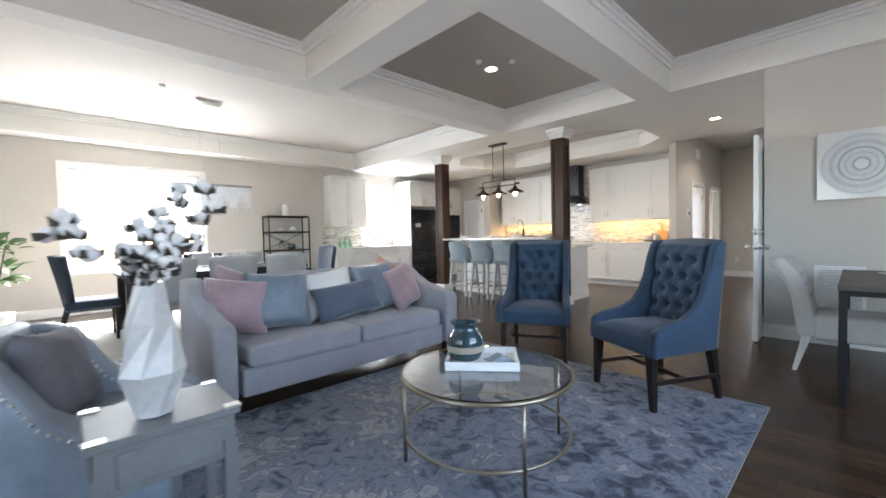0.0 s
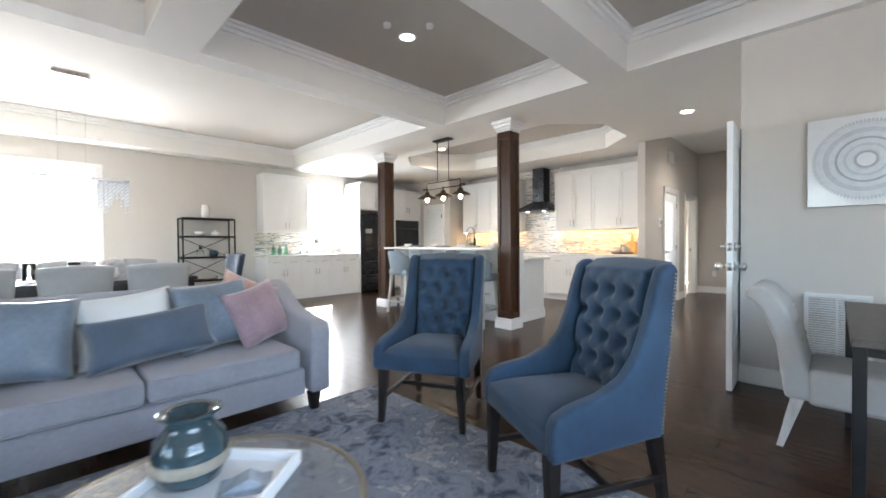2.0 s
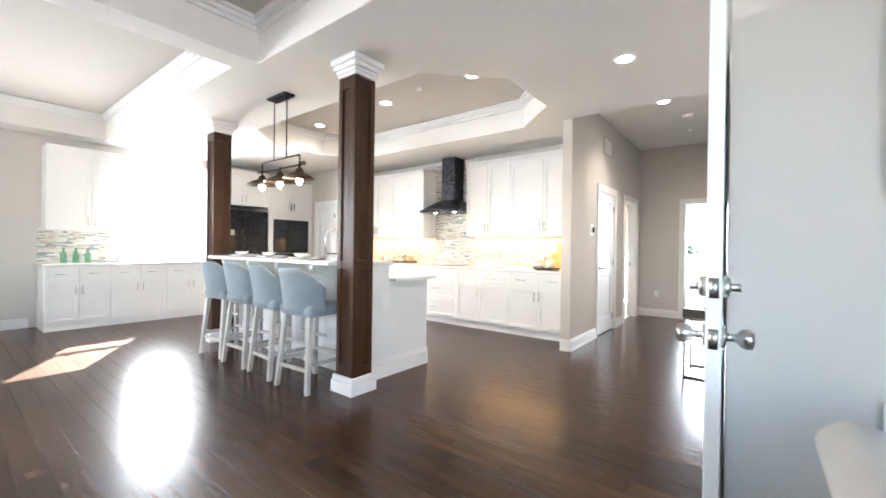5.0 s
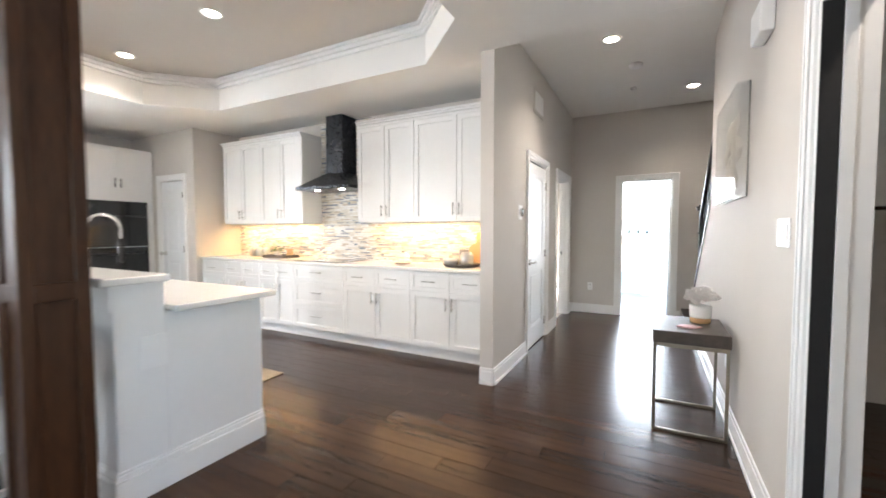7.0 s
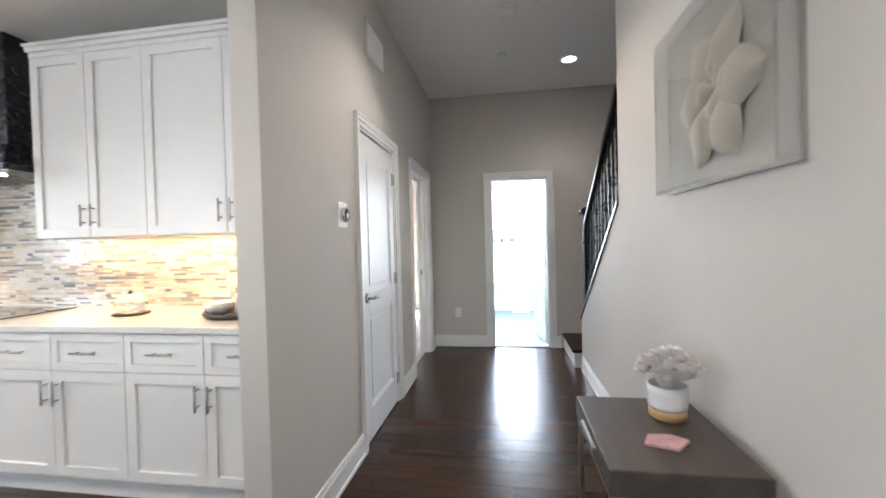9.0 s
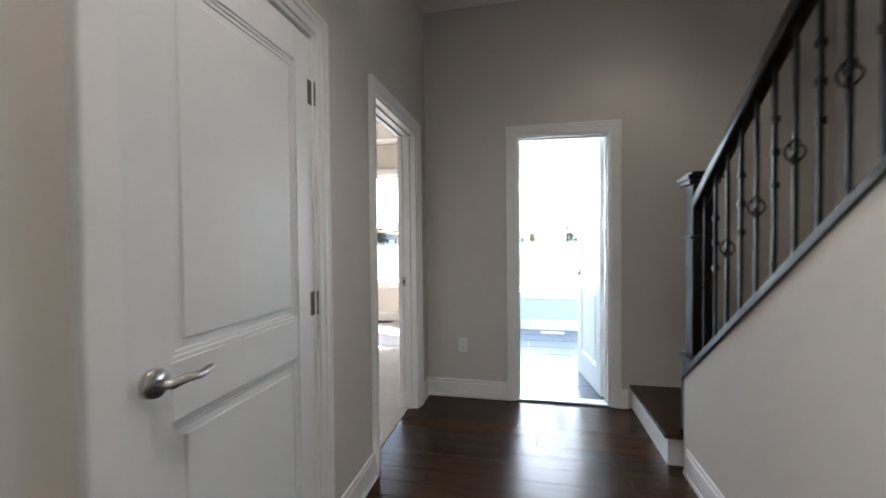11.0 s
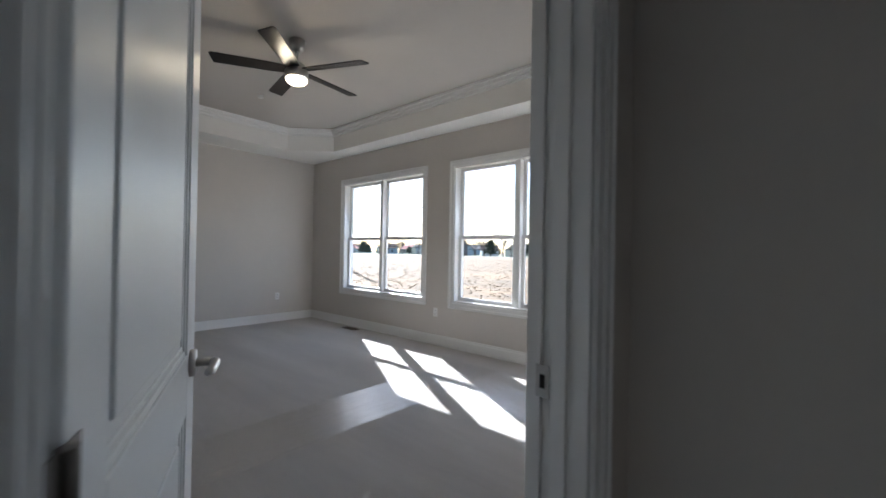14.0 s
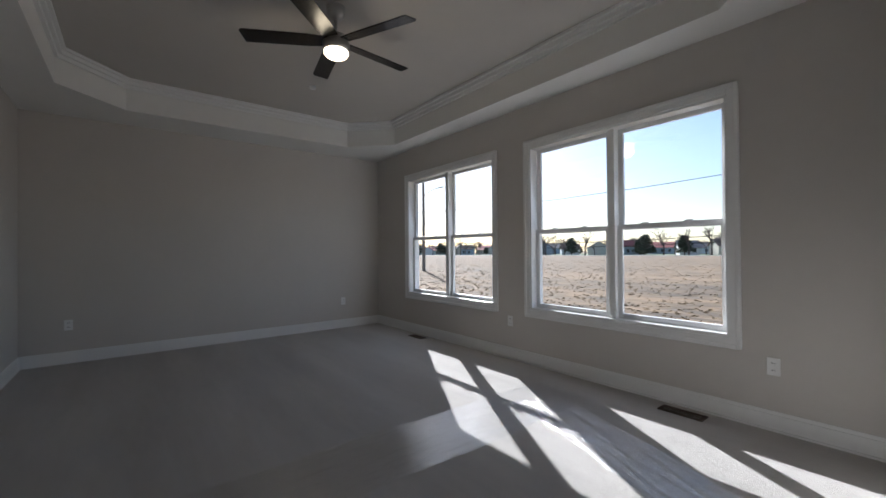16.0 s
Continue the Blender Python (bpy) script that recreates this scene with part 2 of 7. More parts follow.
class Mesh:
    def __init__(self):
        self.v, self.f = [], []

    def add(self, vs, fs, m=None):
        k = len(self.v)
        self.v += [tuple(m @ Vector(p)) if m else tuple(p) for p in vs]
        self.f += [tuple(k + i for i in q) for q in fs]
        return self

    def box(self, x0, x1, y0, y1, z0, z1, m=None):
        vs = [(x, y, z) for z in (z0, z1) for y in (y0, y1) for x in (x0, x1)]
        return self.add(vs, [(0, 2, 3, 1), (4, 5, 7, 6), (0, 1, 5, 4), (1, 3, 7, 5), (3, 2, 6, 7), (2, 0, 4, 6)], m)

    def taper(self, c0, s0, c1, s1, m=None):
        """A square post from centre c0 (half sizes s0) up to c1 (half sizes s1)."""
        vs = [(c[0] + a * s[0], c[1] + b * s[1], c[2]) for c, s in ((c0, s0), (c1, s1)) for a, b in ((-1, -1), (1, -1), (1, 1), (-1, 1))]
        return self.add(vs, [(3, 2, 1, 0), (4, 5, 6, 7), (0, 1, 5, 4), (1, 2, 6, 5), (2, 3, 7, 6), (3, 0, 4, 7)], m)

    def rod(self, p, q, r, r2=None, n=10):
        p, q = Vector(p), Vector(q)
        r2 = r if r2 is None else r2
        z = (q - p).normalized()
        x = z.orthogonal().normalized()
        y = z.cross(x)
        vs = [c + (x * math.cos(6.28318 * i / n) + y * math.sin(6.28318 * i / n)) * rr for c, rr in ((p, r), (q, r2)) for i in range(n)]
        return self.add(vs, [(i, (i + 1) % n, n + (i + 1) % n, n + i) for i in range(n)] + [tuple(range(n))[::-1], tuple(range(n, 2 * n))])

    def tube(self, pts, r, n=8, closed=False):
        pts = [Vector(p) for p in pts]
        k = len(pts)
        vs = []
        for i, p in enumerate(pts):
            a = pts[i - 1] if (i or closed) else p
            b = pts[(i + 1) % k] if (i < k - 1 or closed) else p
            t = (b - a).normalized()
            x = t.cross(Vector((0, 0, 1)))
            x = (x if x.length > 0.05 else t.cross(Vector((0, 1, 0)))).normalized()
            y = t.cross(x)
            rr = r[i] if isinstance(r, (list, tuple)) else r
            vs += [p + (x * math.cos(6.28318 * j / n) + y * math.sin(6.28318 * j / n)) * rr for j in range(n)]
        fs = [(i * n + j, i * n + (j + 1) % n, (i + 1) % k * n + (j + 1) % n, (i + 1) % k * n + j) for i in range(k if closed else k - 1) for j in range(n)]
        if not closed:
            fs += [tuple(range(n))[::-1], tuple(range((k - 1) * n, k * n))]
        return self.add(vs, fs)

    def lathe(self, prof, n=24, m=None, facets=0):
        """prof: (radius, z) from bottom to top about the z axis."""
        vs = [(r * math.cos(6.28318 * (i + 0.5 * facets * j) / n), r * math.sin(6.28318 * (i + 0.5 * facets * j) / n), z) for j, (r, z) in enumerate(prof) for i in range(n)]
        k = len(prof)
        fs = [(j * n + i, j * n + (i + 1) % n, (j + 1) * n + (i + 1) % n, (j + 1) * n + i) for j in range(k - 1) for i in range(n)]
        fs += [tuple(range(n))[::-1], tuple(range((k - 1) * n, k * n))]
        return self.add(vs, fs, m)

    def prism(self, pts, a, b, axis="x", m=None):
        """An outline of 2D points pushed from a to b along an axis."""
        n = len(pts)
        put = {"x": lambda p, d: (d, p[0], p[1]), "y": lambda p, d: (p[0], d, p[1]), "z": lambda p, d: (p[0], p[1], d)}[axis]
        return self.add([put(p, a) for p in pts] + [put(p, b) for p in pts], [tuple(range(n))[::-1], tuple(range(n, 2 * n))] + [(i, (i + 1) % n, n + (i + 1) % n, n + i) for i in range(n)], m)

    def grid(self, fn, nu, nv, m=None, wrap=False):
        k = nu if wrap else nu + 1
        vs = [fn(i / nu, j / nv) for j in range(nv + 1) for i in range(k)]
        return self.add(vs, [(j * k + i, j * k + (i + 1) % k, (j + 1) * k + (i + 1) % k, (j + 1) * k + i) for j in range(nv) for i in range(nu)], m)

    def pillow(self, w, h, d, m=None, n=14, pinch=0.10):
        for s in (1, -1):
            def fn(u, v):
                a, b = 2 * u - 1, 2 * v - 1
                e = max(0.0, (1 - a ** 4) * (1 - b ** 4)) ** 0.5
                k = 1 - pinch * (1 - a * a) * b * b, 1 - pinch * (1 - b * b) * a * a
                return (a * w / 2 * k[1], s * d / 2 * e * (1 + 0.07 * math.sin(7 * a + 3 * b) + 0.06 * math.sin(11 * b - 6 * a + 1.3) * (a * a + b * b)), b * h / 2 * k[0])
            self.grid(fn, n, n, m)
        return self

    def done(self, name, material, parent=None, bevel=0.0, smooth=False, sub=0, seg=2, m=None, solid=0.0):
        if parent and name in SPLIT:
            parts = clusters(self.v, self.f)
            if 1 < len(parts) < 60:
                obs = []
                for fs in parts:
                    one, idx = Mesh(), {}
                    for f in fs:
                        for i in f:
                            if i not in idx:
                                idx[i] = len(one.v)
                                one.v.append(self.v[i])
                        one.f.append(tuple(idx[i] for i in f))
                    obs.append(one.make(name, material, parent, bevel, smooth, sub, seg, m, solid))
                return obs[0]
        ob = self.make(name, material, parent, bevel, smooth, sub, seg, m, solid)
        if parent and name in LOOSE:
            tagged(ob, kind="stuff")
        return ob

    def make(self, name, material, parent, bevel, smooth, sub, seg, m, solid):
        me = bpy.data.meshes.new(name)
        me.from_pydata(self.v, [], self.f)
        bm = bmesh.new()
        bm.from_mesh(me)
        bmesh.ops.remove_doubles(bm, verts=bm.verts, dist=0.0002)
        bmesh.ops.recalc_face_normals(bm, faces=bm.faces)
        bm.to_mesh(me)
        bm.free()
        me.materials.append(material)
        if smooth or sub:
            me.shade_smooth()
        ob = new(name, me)
        if parent:
            ob.parent = parent
        if m:
            ob.matrix_basis = m
        if solid:
            mo = ob.modifiers.new("solid", "SOLIDIFY")
            mo.thickness, mo.offset = solid, 0
        if bevel:
            mo = ob.modifiers.new("bevel", "BEVEL")
            mo.width, mo.segments, mo.limit_method, mo.angle_limit = bevel, seg, "ANGLE", radians(35)
            if seg > 2:
                me.shade_smooth()
        if sub:
            mo = ob.modifiers.new("sub", "SUBSURF")
            mo.levels = mo.render_levels = sub
        return ob


def thing(name, label, category, m, group="", kind=""):
    ob = new(name)
    ob.matrix_basis = m
    ob.empty_display_size = 0.1
    return tagged(ob, label, category, group, kind)


def structure(ob, label, category=""):
    return tagged(ob, label, category, kind="structure")


# ---------- shell ----------
def wall(name, axis, a0, a1, b0, b1, z0, z1, holes=(), material=WALL, label="greige painted plaster wall"):
    """A wall a0..a1 thick along the axis named, b0..b1 long, with holes (b0, b1, z0, z1)."""
    me = Mesh()
    bs = sorted({b0, b1, *[h[0] for h in holes], *[h[1] for h in holes]})
    for p, q in zip(bs, bs[1:]):
        zs = [(z0, z1)]
        for h in holes:
            if h[0] <= p + 1e-6 and h[1] >= q - 1e-6:
                zs = [t for lo, hi in zs for t in ((lo, min(hi, h[2])), (max(lo, h[3]), hi)) if t[1] - t[0] > 0.001]
        for lo, hi in zs:
            me.box(a0, a1, p, q, lo, hi) if axis == "x" else me.box(p, q, a0, a1, lo, hi)
    return structure(me.done(name, material), label, "wall")


WX = -8.0          # inner face of the dining and kitchen window wall
RX = -0.03         # hall's stair-side wall
LX = -1.66         # hall's pantry-side wall
wall("wall_west", "x", WX - 0.16, WX, -2.4, 9.9, 0, 3.3, [(0.62, 2.53, 0.72, 2.38), (6.08, 6.86, 1.08, 2.42)])
wall("wall_south", "y", -2.4, -2.25, -8.16, 2.5, 0, 3.3, [(-2.0, 0.8, 0.7, 2.5)])
wall("wall_east", "x", 2.35, 2.5, -2.25, 6.0, 0, 3.3, [(0.8, 3.6, 0.7, 2.5)])
wall("wall_art", "y", 5.84, 6.0, RX, 2.35, 0, 3.3)
wall("wall_hall_entry", "x", RX, RX + 0.14, 6.0, 10.07, 0, 3.3, [(6.42, 7.38, 0, 2.06)])
wall("wall_range", "y", 9.74, 9.9, -8.0, LX - 0.115, 0, 3.3)
wall("wall_hall_pantry", "x", LX - 0.115, LX, 8.70, 15.0, 0, 3.3, [(9.725, 10.51, 0, 2.05), (11.12, 11.955, 0, 2.05)])
wall("wall_hall_end", "y", 12.23, 12.37, LX, 1.3, 0, 3.3, [(-0.94, -0.25, 0, 2.05)])
wall("wall_stair", "x", 1.15, 1.3, 6.0, 12.23, 0, 3.3)
wall("wall_bedroom_window", "y", 15.015, 15.20, -8.0, LX - 0.115, -0.6, 3.3, [(-6.89, -5.08, 0.58, 2.30), (-4.54, -2.76, 0.58, 2.30)])
wall("wall_bedroom_west", "x", -8.0, -7.83, 10.6, 15.015, 0, 3.3)
wall("wall_bedroom_south", "y", 10.6, 10.75, -7.83, LX - 0.115, 0, 3.3)
wall("wall_bath_window", "y", 14.78, 14.95, LX, 1.3, -0.6, 3.3, [(-1.26, 0.48, 0.50, 2.30)], BATHWALL, "pale blue painted bathroom wall")
wall("wall_bath_east", "x", 1.15, 1.3, 12.37, 14.78, 0, 3.3, (), BATHWALL, "pale blue painted bathroom wall")
wall("wall_bath_west", "x", LX, LX + 0.01, 12.37, 14.78, 0, 3.3, (), BATHWALL, "pale blue painted bathroom wall")
wall("wall_pantry_front", "y", 9.02, 9.14, WX, -6.3, 0, 2.75, [(-7.16, -6.56, 0, 2.05)])
wall("wall_pantry_side", "x", -6.42, -6.3, 9.14, 9.74, 0, 2.75)
wall("wall_pantry_closet", "x", -2.6, -2.5, 9.9, 10.6, 0, 3.3)

# sub-floors under the planks, carpet and tile
structure(Mesh().box(-8.1, 2.45, -2.35, 9.85, -0.12, -0.004).box(LX - 0.07, 1.2, 9.85, 12.30, -0.12, -0.004).done("floor", GAP), "dark underlay between the floor planks", "floor")
structure(Mesh().box(-7.95, LX - 0.072, 10.6, 15.1, -0.12, 0.008).done("floor_carpet", CARPET), "greige cut-pile bedroom carpet with vacuum tracks", "carpet")
structure(Mesh().box(LX, 1.2, 12.30, 14.9, -0.12, 0.0).done("floor_bath", mat("grout", (0.55, 0.58, 0.60), 0.9)), "pale grout between bathroom tiles", "floor")


def oct_pts(x0, x1, y0, y1, c):
    return [(x0 + c, y0), (x1 - c, y0), (x1, y0 + c), (x1, y1 - c), (x1 - c, y1), (x0 + c, y1), (x0, y1 - c), (x0, y0 + c)]


TRAYS = [  # x0, x1, y0, y1, chamfer
    (-7.62, -3.55, -1.6, 5.66, 0), (-3.29, -1.27, -0.55, 2.44, 0), (-3.29, -1.27, 2.81, 5.76, 0),
    (-0.89, 1.13, -0.55, 2.44, 0), (-0.89, 1.13, 2.81, 5.76, 0), (-5.75, -1.74, 6.72, 8.70, 0.56)]


def soffit(name, x0, x1, y0, y1, zb, zt, trays, label):
    me = Mesh()
    xs = sorted({x0, x1, *[t[0] for t in trays], *[t[1] for t in trays]})
    ys = sorted({y0, y1, *[t[2] for t in trays], *[t[3] for t in trays]})
    for a, b in zip(xs, xs[1:]):
        for c, d in zip(ys, ys[1:]):
            if not any(t[0] <= a + 1e-6 and t[1] >= b - 1e-6 and t[2] <= c + 1e-6 and t[3] >= d - 1e-6 for t in trays):
                me.box(a, b, c, d, zb, zt)
    for t in trays:
        k = t[4]
        if k:
            for sx, sy, ux, uy in ((t[0], t[2], 1, 1), (t[1], t[2], -1, 1), (t[1], t[3], -1, -1), (t[0], t[3], 1, -1)):
                me.prism([(sx, sy), (sx + ux * k, sy), (sx, sy + uy * k)], zb, zt, "z")
    structure(me.done(name, CEILW), label, "ceiling")
    cm = Mesh()
    for t in trays:
        pts = oct_pts(*t) if t[4] else [(t[0], t[2]), (t[1], t[2]), (t[1], t[3]), (t[0], t[3])]
        cx, cy = (t[0] + t[1]) / 2, (t[2] + t[3]) / 2
        n = len(pts)
        for dep, zz0, zz1 in ((0.028, zt - 0.10, zt - 0.065), (0.055, zt - 0.065, zt - 0.03), (0.08, zt - 0.03, zt - 0.002)):
            outer, inner = pts, []
            for i in range(n):
                p0, p1, p2 = Vector(pts[i - 1]), Vector(pts[i]), Vector(pts[(i + 1) % n])
                d1, d2 = (p1 - p0).normalized(), (p2 - p1).normalized()
                n1, n2 = Vector((-d1.y, d1.x)), Vector((-d2.y, d2.x))
                bis = (n1 + n2).normalized()
                inner.append(tuple(p1 + bis * (dep / max(0.3, bis.dot(n1)))))
            for i in range(n):
                j = (i + 1) % n
                cm.prism([outer[i], outer[j], inner[j], inner[i]], zz0, zz1, "z")
    structure(cm.done(name.replace("ceiling", "crown"), TRIM), "white stepped crown moulding inside the ceiling trays", "crown moulding")


soffit("ceiling_beams", -8.0, 2.35, -2.25, 8.70, 2.75, 3.10, TRAYS, "white painted ceiling beams round recessed trays")
structure(Mesh().box(-8.0, LX - 0.115, 8.70, 9.74, 2.75, 3.10).done("ceiling_range", CEILW), "white painted soffit over the range wall", "ceiling")
structure(Mesh().box(-8.1, 2.45, -2.35, 9.85, 3.10, 3.25).box(LX, 1.3, 9.85, 12.3, 3.10, 3.25).done("ceiling_upper", CEIL), "taupe painted recessed ceiling panels", "ceiling")
structure(Mesh().box(LX, 1.15, 8.702, 12.23, 3.075, 3.095).done("ceiling_hall", CEILW), "white painted hall ceiling", "ceiling")
structure(Mesh().box(LX, 1.3, 12.37, 14.9, 2.75, 2.9).done("ceiling_bath", CEILW), "white painted bathroom ceiling", "ceiling")
structure(Mesh().box(RX, 1.3, 6.0, 8.7, 2.75, 2.9).done("ceiling_entry", CEILW), "white painted entry ceiling", "ceiling")
soffit("ceiling_bedroom_soffit", -7.83, LX - 0.115, 10.75, 15.015, 2.75, 3.08, [(-7.22, -2.2, 11.15, 14.68, 0.5)], "white painted bedroom tray border")
structure(Mesh().box(-7.9, LX - 0.1, 10.7, 15.1, 3.08, 3.2).done("ceiling_bedroom", CEIL), "taupe painted bedroom tray ceiling", "ceiling")


# ---------- trim ----------
def baseboard(runs):
    """runs: (x0, y0, x1, y1, nx, ny): wall line and the way into the room."""
    me = Mesh()
    for x0, y0, x1, y1, nx, ny in runs:
        for d, z0, z1 in ((0.022, 0.0, 0.022), (0.015, 0.022, 0.115), (0.010, 0.115, 0.14)):
            me.box(min(x0, x1, x0 + nx * d), max(x0, x1, x0 + nx * d), min(y0, y1, y0 + ny * d), max(y0, y1, y0 + ny * d), z0, z1)
    return structure(me.done("baseboard", TRIM, bevel=0.003), "white painted tall baseboard", "baseboard")


baseboard([(WX, -2.25, WX, 4.9, 1, 0), (-8, -2.25, 2.35, -2.25, 0, 1), (2.35, -2.25, 2.35, 5.84, -1, 0), (RX, 5.84, 2.35, 5.84, 0, -1),
           (RX, 5.84, RX, 6.34, -1, 0), (RX, 7.46, RX, 10.07, -1, 0), (RX, 10.07, RX, 11.40, -1, 0), (LX, 8.70, LX, 9.655, 1, 0), (LX - 0.115, 8.70, LX, 8.70, 0, -1), (LX, 10.58, LX, 11.05, 1, 0),
           (LX, 12.026, LX, 12.23, 1, 0), (LX, 12.23, -1.01, 12.23, 0, -1), (-0.18, 12.23, -0.13, 12.23, 0, -1),
           (-7.83, 10.75, -7.83, 15.015, 1, 0), (-7.83, 15.015, LX - 0.115, 15.015, 0, -1), (-7.83, 10.75, LX - 0.115, 10.75, 0, 1), (LX - 0.115, 12.026, LX - 0.115, 15.015, -1, 0),
           (LX, 14.78, 1.15, 14.78, 0, -1)])


def casing(name, axis, a, n, b0, b1, h, w=0.07, thick=0.115):
    """Door casing round an opening b0..b1 of height h in a wall face at a that looks along n; with the jamb lining."""
    me = Mesh()
    for d, k0, k1 in ((0.014, 0, w), (0.021, w * 0.45, w), (0.026, w * 0.82, w)):
        for p, q, z0, z1 in ((b0 - k1, b0 - k0, 0, h + k1), (b1 + k0, b1 + k1, 0, h + k1), (b0 - k0, b1 + k0, h + k0, h + k1)):
            lo, hi = sorted((a, a + n * d))
            me.box(lo, hi, p, q, z0, z1) if axis == "x" else me.box(p, q, lo, hi, z0, z1)
    lo, hi = sorted((a + n * 0.004, a - n * (thick + 0.004)))
    for p, q, z0, z1 in ((b0 - 0.002, b0 + 0.018, 0, h), (b1 - 0.018, b1 + 0.002, 0, h), (b0, b1, h - 0.018, h + 0.002)):
        me.box(lo, hi, p, q, z0, z1) if axis == "x" else me.box(p, q, lo, hi, z0, z1)
    mid = (lo + hi) / 2
    for p, q, z0, z1 in ((b0 + 0.018, b0 + 0.030, 0, h - 0.018), (b1 - 0.030, b1 - 0.018, 0, h - 0.018), (b0, b1, h - 0.030, h - 0.018)):
        me.box(mid - 0.018, mid + 0.018, p, q, z0, z1) if axis == "x" else me.box(p, q, mid - 0.018, mid + 0.018, z0, z1)
    return structure(me.done(name, TRIM, bevel=0.003), "white painted moulded door casing and jamb", "door frame")


casing("trim_pantry_door", "x", LX, 1, 9.725, 10.51, 2.05)
casing("trim_bedroom_door", "x", LX, 1, 11.12, 11.955, 2.05)
casing("trim_bedroom_door_inner", "x", LX - 0.115, -1, 11.12, 11.955, 2.05, thick=0.0)
casing("trim_bath_door", "y", 12.23, -1, -0.94, -0.25, 2.05)
casing("trim_entry_door", "x", RX, -1, 6.42, 7.38, 2.06, thick=0.14)
casing("trim_kitchen_pantry_door", "y", 9.02, -1, -7.16, -6.56, 2.05, thick=0.12)
structure(Mesh().box(RX - 0.002, RX + 0.05, 7.354, 7.366, 0, 2.03).done("weatherstrip", mat("black_rubber", (0.01, 0.01, 0.011), 0.7)), "black rubber weatherstrip on the entry jamb", "weatherstrip")


def panel_door(name, label, w, h, m, knob=True, lever=False, deadbolt=False, hinge_side=1):
    """Two-panel door, hinge at the origin, leaf along +x, 40 mm thick."""
    top = thing(name, label, "door", m)
    me = Mesh()
    t = 0.02
    s = 0.11
    rails = [(0, 0.22), (0.84, 0.98), (h - 0.12, h)]
    me.box(0, s, -t, t, 0.012, h).box(w - s, w, -t, t, 0.012, h)
    for z0, z1 in rails:
        me.box(s, w - s, -t, t, max(0.012, z0), z1)
    for z0, z1 in ((0.22, 0.84), (0.98, h - 0.12)):
        me.box(s, w - s, -0.009, 0.009, z0, z1)
        me.box(s + 0.045, w - s - 0.045, -0.014, 0.014, z0 + 0.045, z1 - 0.045)
        for k, d in ((0.0, 0.016), (0.012, 0.0125)):
            me.box(s + k, s + k + 0.012, -d, d, z0 + k, z1 - k).box(w - s - k - 0.012, w - s - k, -d, d, z0 + k, z1 - k)
            me.box(s + k, w - s - k, -d, d, z0 + k, z0 + k + 0.012).box(s + k, w - s - k, -d, d, z1 - k - 0.012, z1 - k)
    me.done("leaf", DOORP, top, bevel=0.003)
    hm = Mesh()
    for s2 in (1, -1):
        if lever:
            hm.rod((w - 0.065, s2 * t, 0.95), (w - 0.065, s2 * (t + 0.012), 0.95), 0.032, n=20)
            hm.rod((w - 0.065, s2 * (t + 0.01), 0.95), (w - 0.065, s2 * (t + 0.055), 0.95), 0.010)
            hm.tube([(w - 0.065, s2 * (t + 0.05), 0.95), (w - 0.10, s2 * (t + 0.055), 0.955), (w - 0.14, s2 * (t + 0.052), 0.948), (w - 0.18, s2 * (t + 0.048), 0.955)], [0.011, 0.012, 0.010, 0.008])
        else:
            hm.lathe([(0.034, 0), (0.034, 0.008), (0.013, 0.012), (0.012, 0.035), (0.026, 0.045), (0.031, 0.06), (0.027, 0.075), (0.012, 0.08)], 20, Matrix.Translation((w - 0.065, s2 * t, 0.95)) @ pose(0, 0, 0, -90 * s2, 0, 0))
        if deadbolt:
            hm.lathe([(0.032, 0), (0.032, 0.014), (0.026, 0.02), (0.010, 0.022)], 20, Matrix.Translation((w - 0.065, s2 * t, 1.10)) @ pose(0, 0, 0, -90 * s2, 0, 0))
            hm.box(w - 0.072, w - 0.058, min(s2 * t, s2 * (t + 0.045)), max(s2 * t, s2 * (t + 0.045)), 1.088, 1.112)
    hm.box(w, w + 0.002, -0.012, 0.012, 0.92, 0.98)
    if deadbolt:
        hm.box(w, w + 0.002, -0.012, 0.012, 1.07, 1.13)
    hm.done("handle", STEEL, top, smooth=True)
    hi = Mesh()
    for z in (0.2, 1.02, h - 0.2):
        hi.rod((-0.006, hinge_side * 0.024, z - 0.045), (-0.006, hinge_side * 0.024, z + 0.045), 0.008).box(-0.03, 0.03, hinge_side * 0.019, hinge_side * 0.022, z - 0.045, z + 0.045)
    hi.done("hinge", HINGE, top)
    return top


panel_door("pantry_door", "closed white two-panel door in the hall with nickel lever", 0.75, 2.02, pose(LX - 0.025, 10.495, 0, 0, 0, -90), lever=True, hinge_side=1)
panel_door("kitchen_pantry_door", "closed white two-panel pantry door beside the ovens", 0.56, 2.02, pose(-6.58, 9.045, 0, 0, 0, 180), hinge_side=1)
panel_door("bedroom_door", "open white two-panel bedroom door with nickel lever", 0.76, 2.02, pose(LX - 0.14, 11.15, 0, 0, 0, 156), lever=True, hinge_side=-1)
panel_door("bath_door", "open white two-panel bathroom door with nickel lever", 0.65, 2.02, pose(-0.275, 12.39, 0, 0, 0, 98), lever=True, hinge_side=-1)
panel_door("entry_door", "open white panelled entry door with knob and deadbolt", 0.92, 2.04, pose(RX - 0.05, 6.40, 0, 0, 0, -88), deadbolt=True, hinge_side=-1)


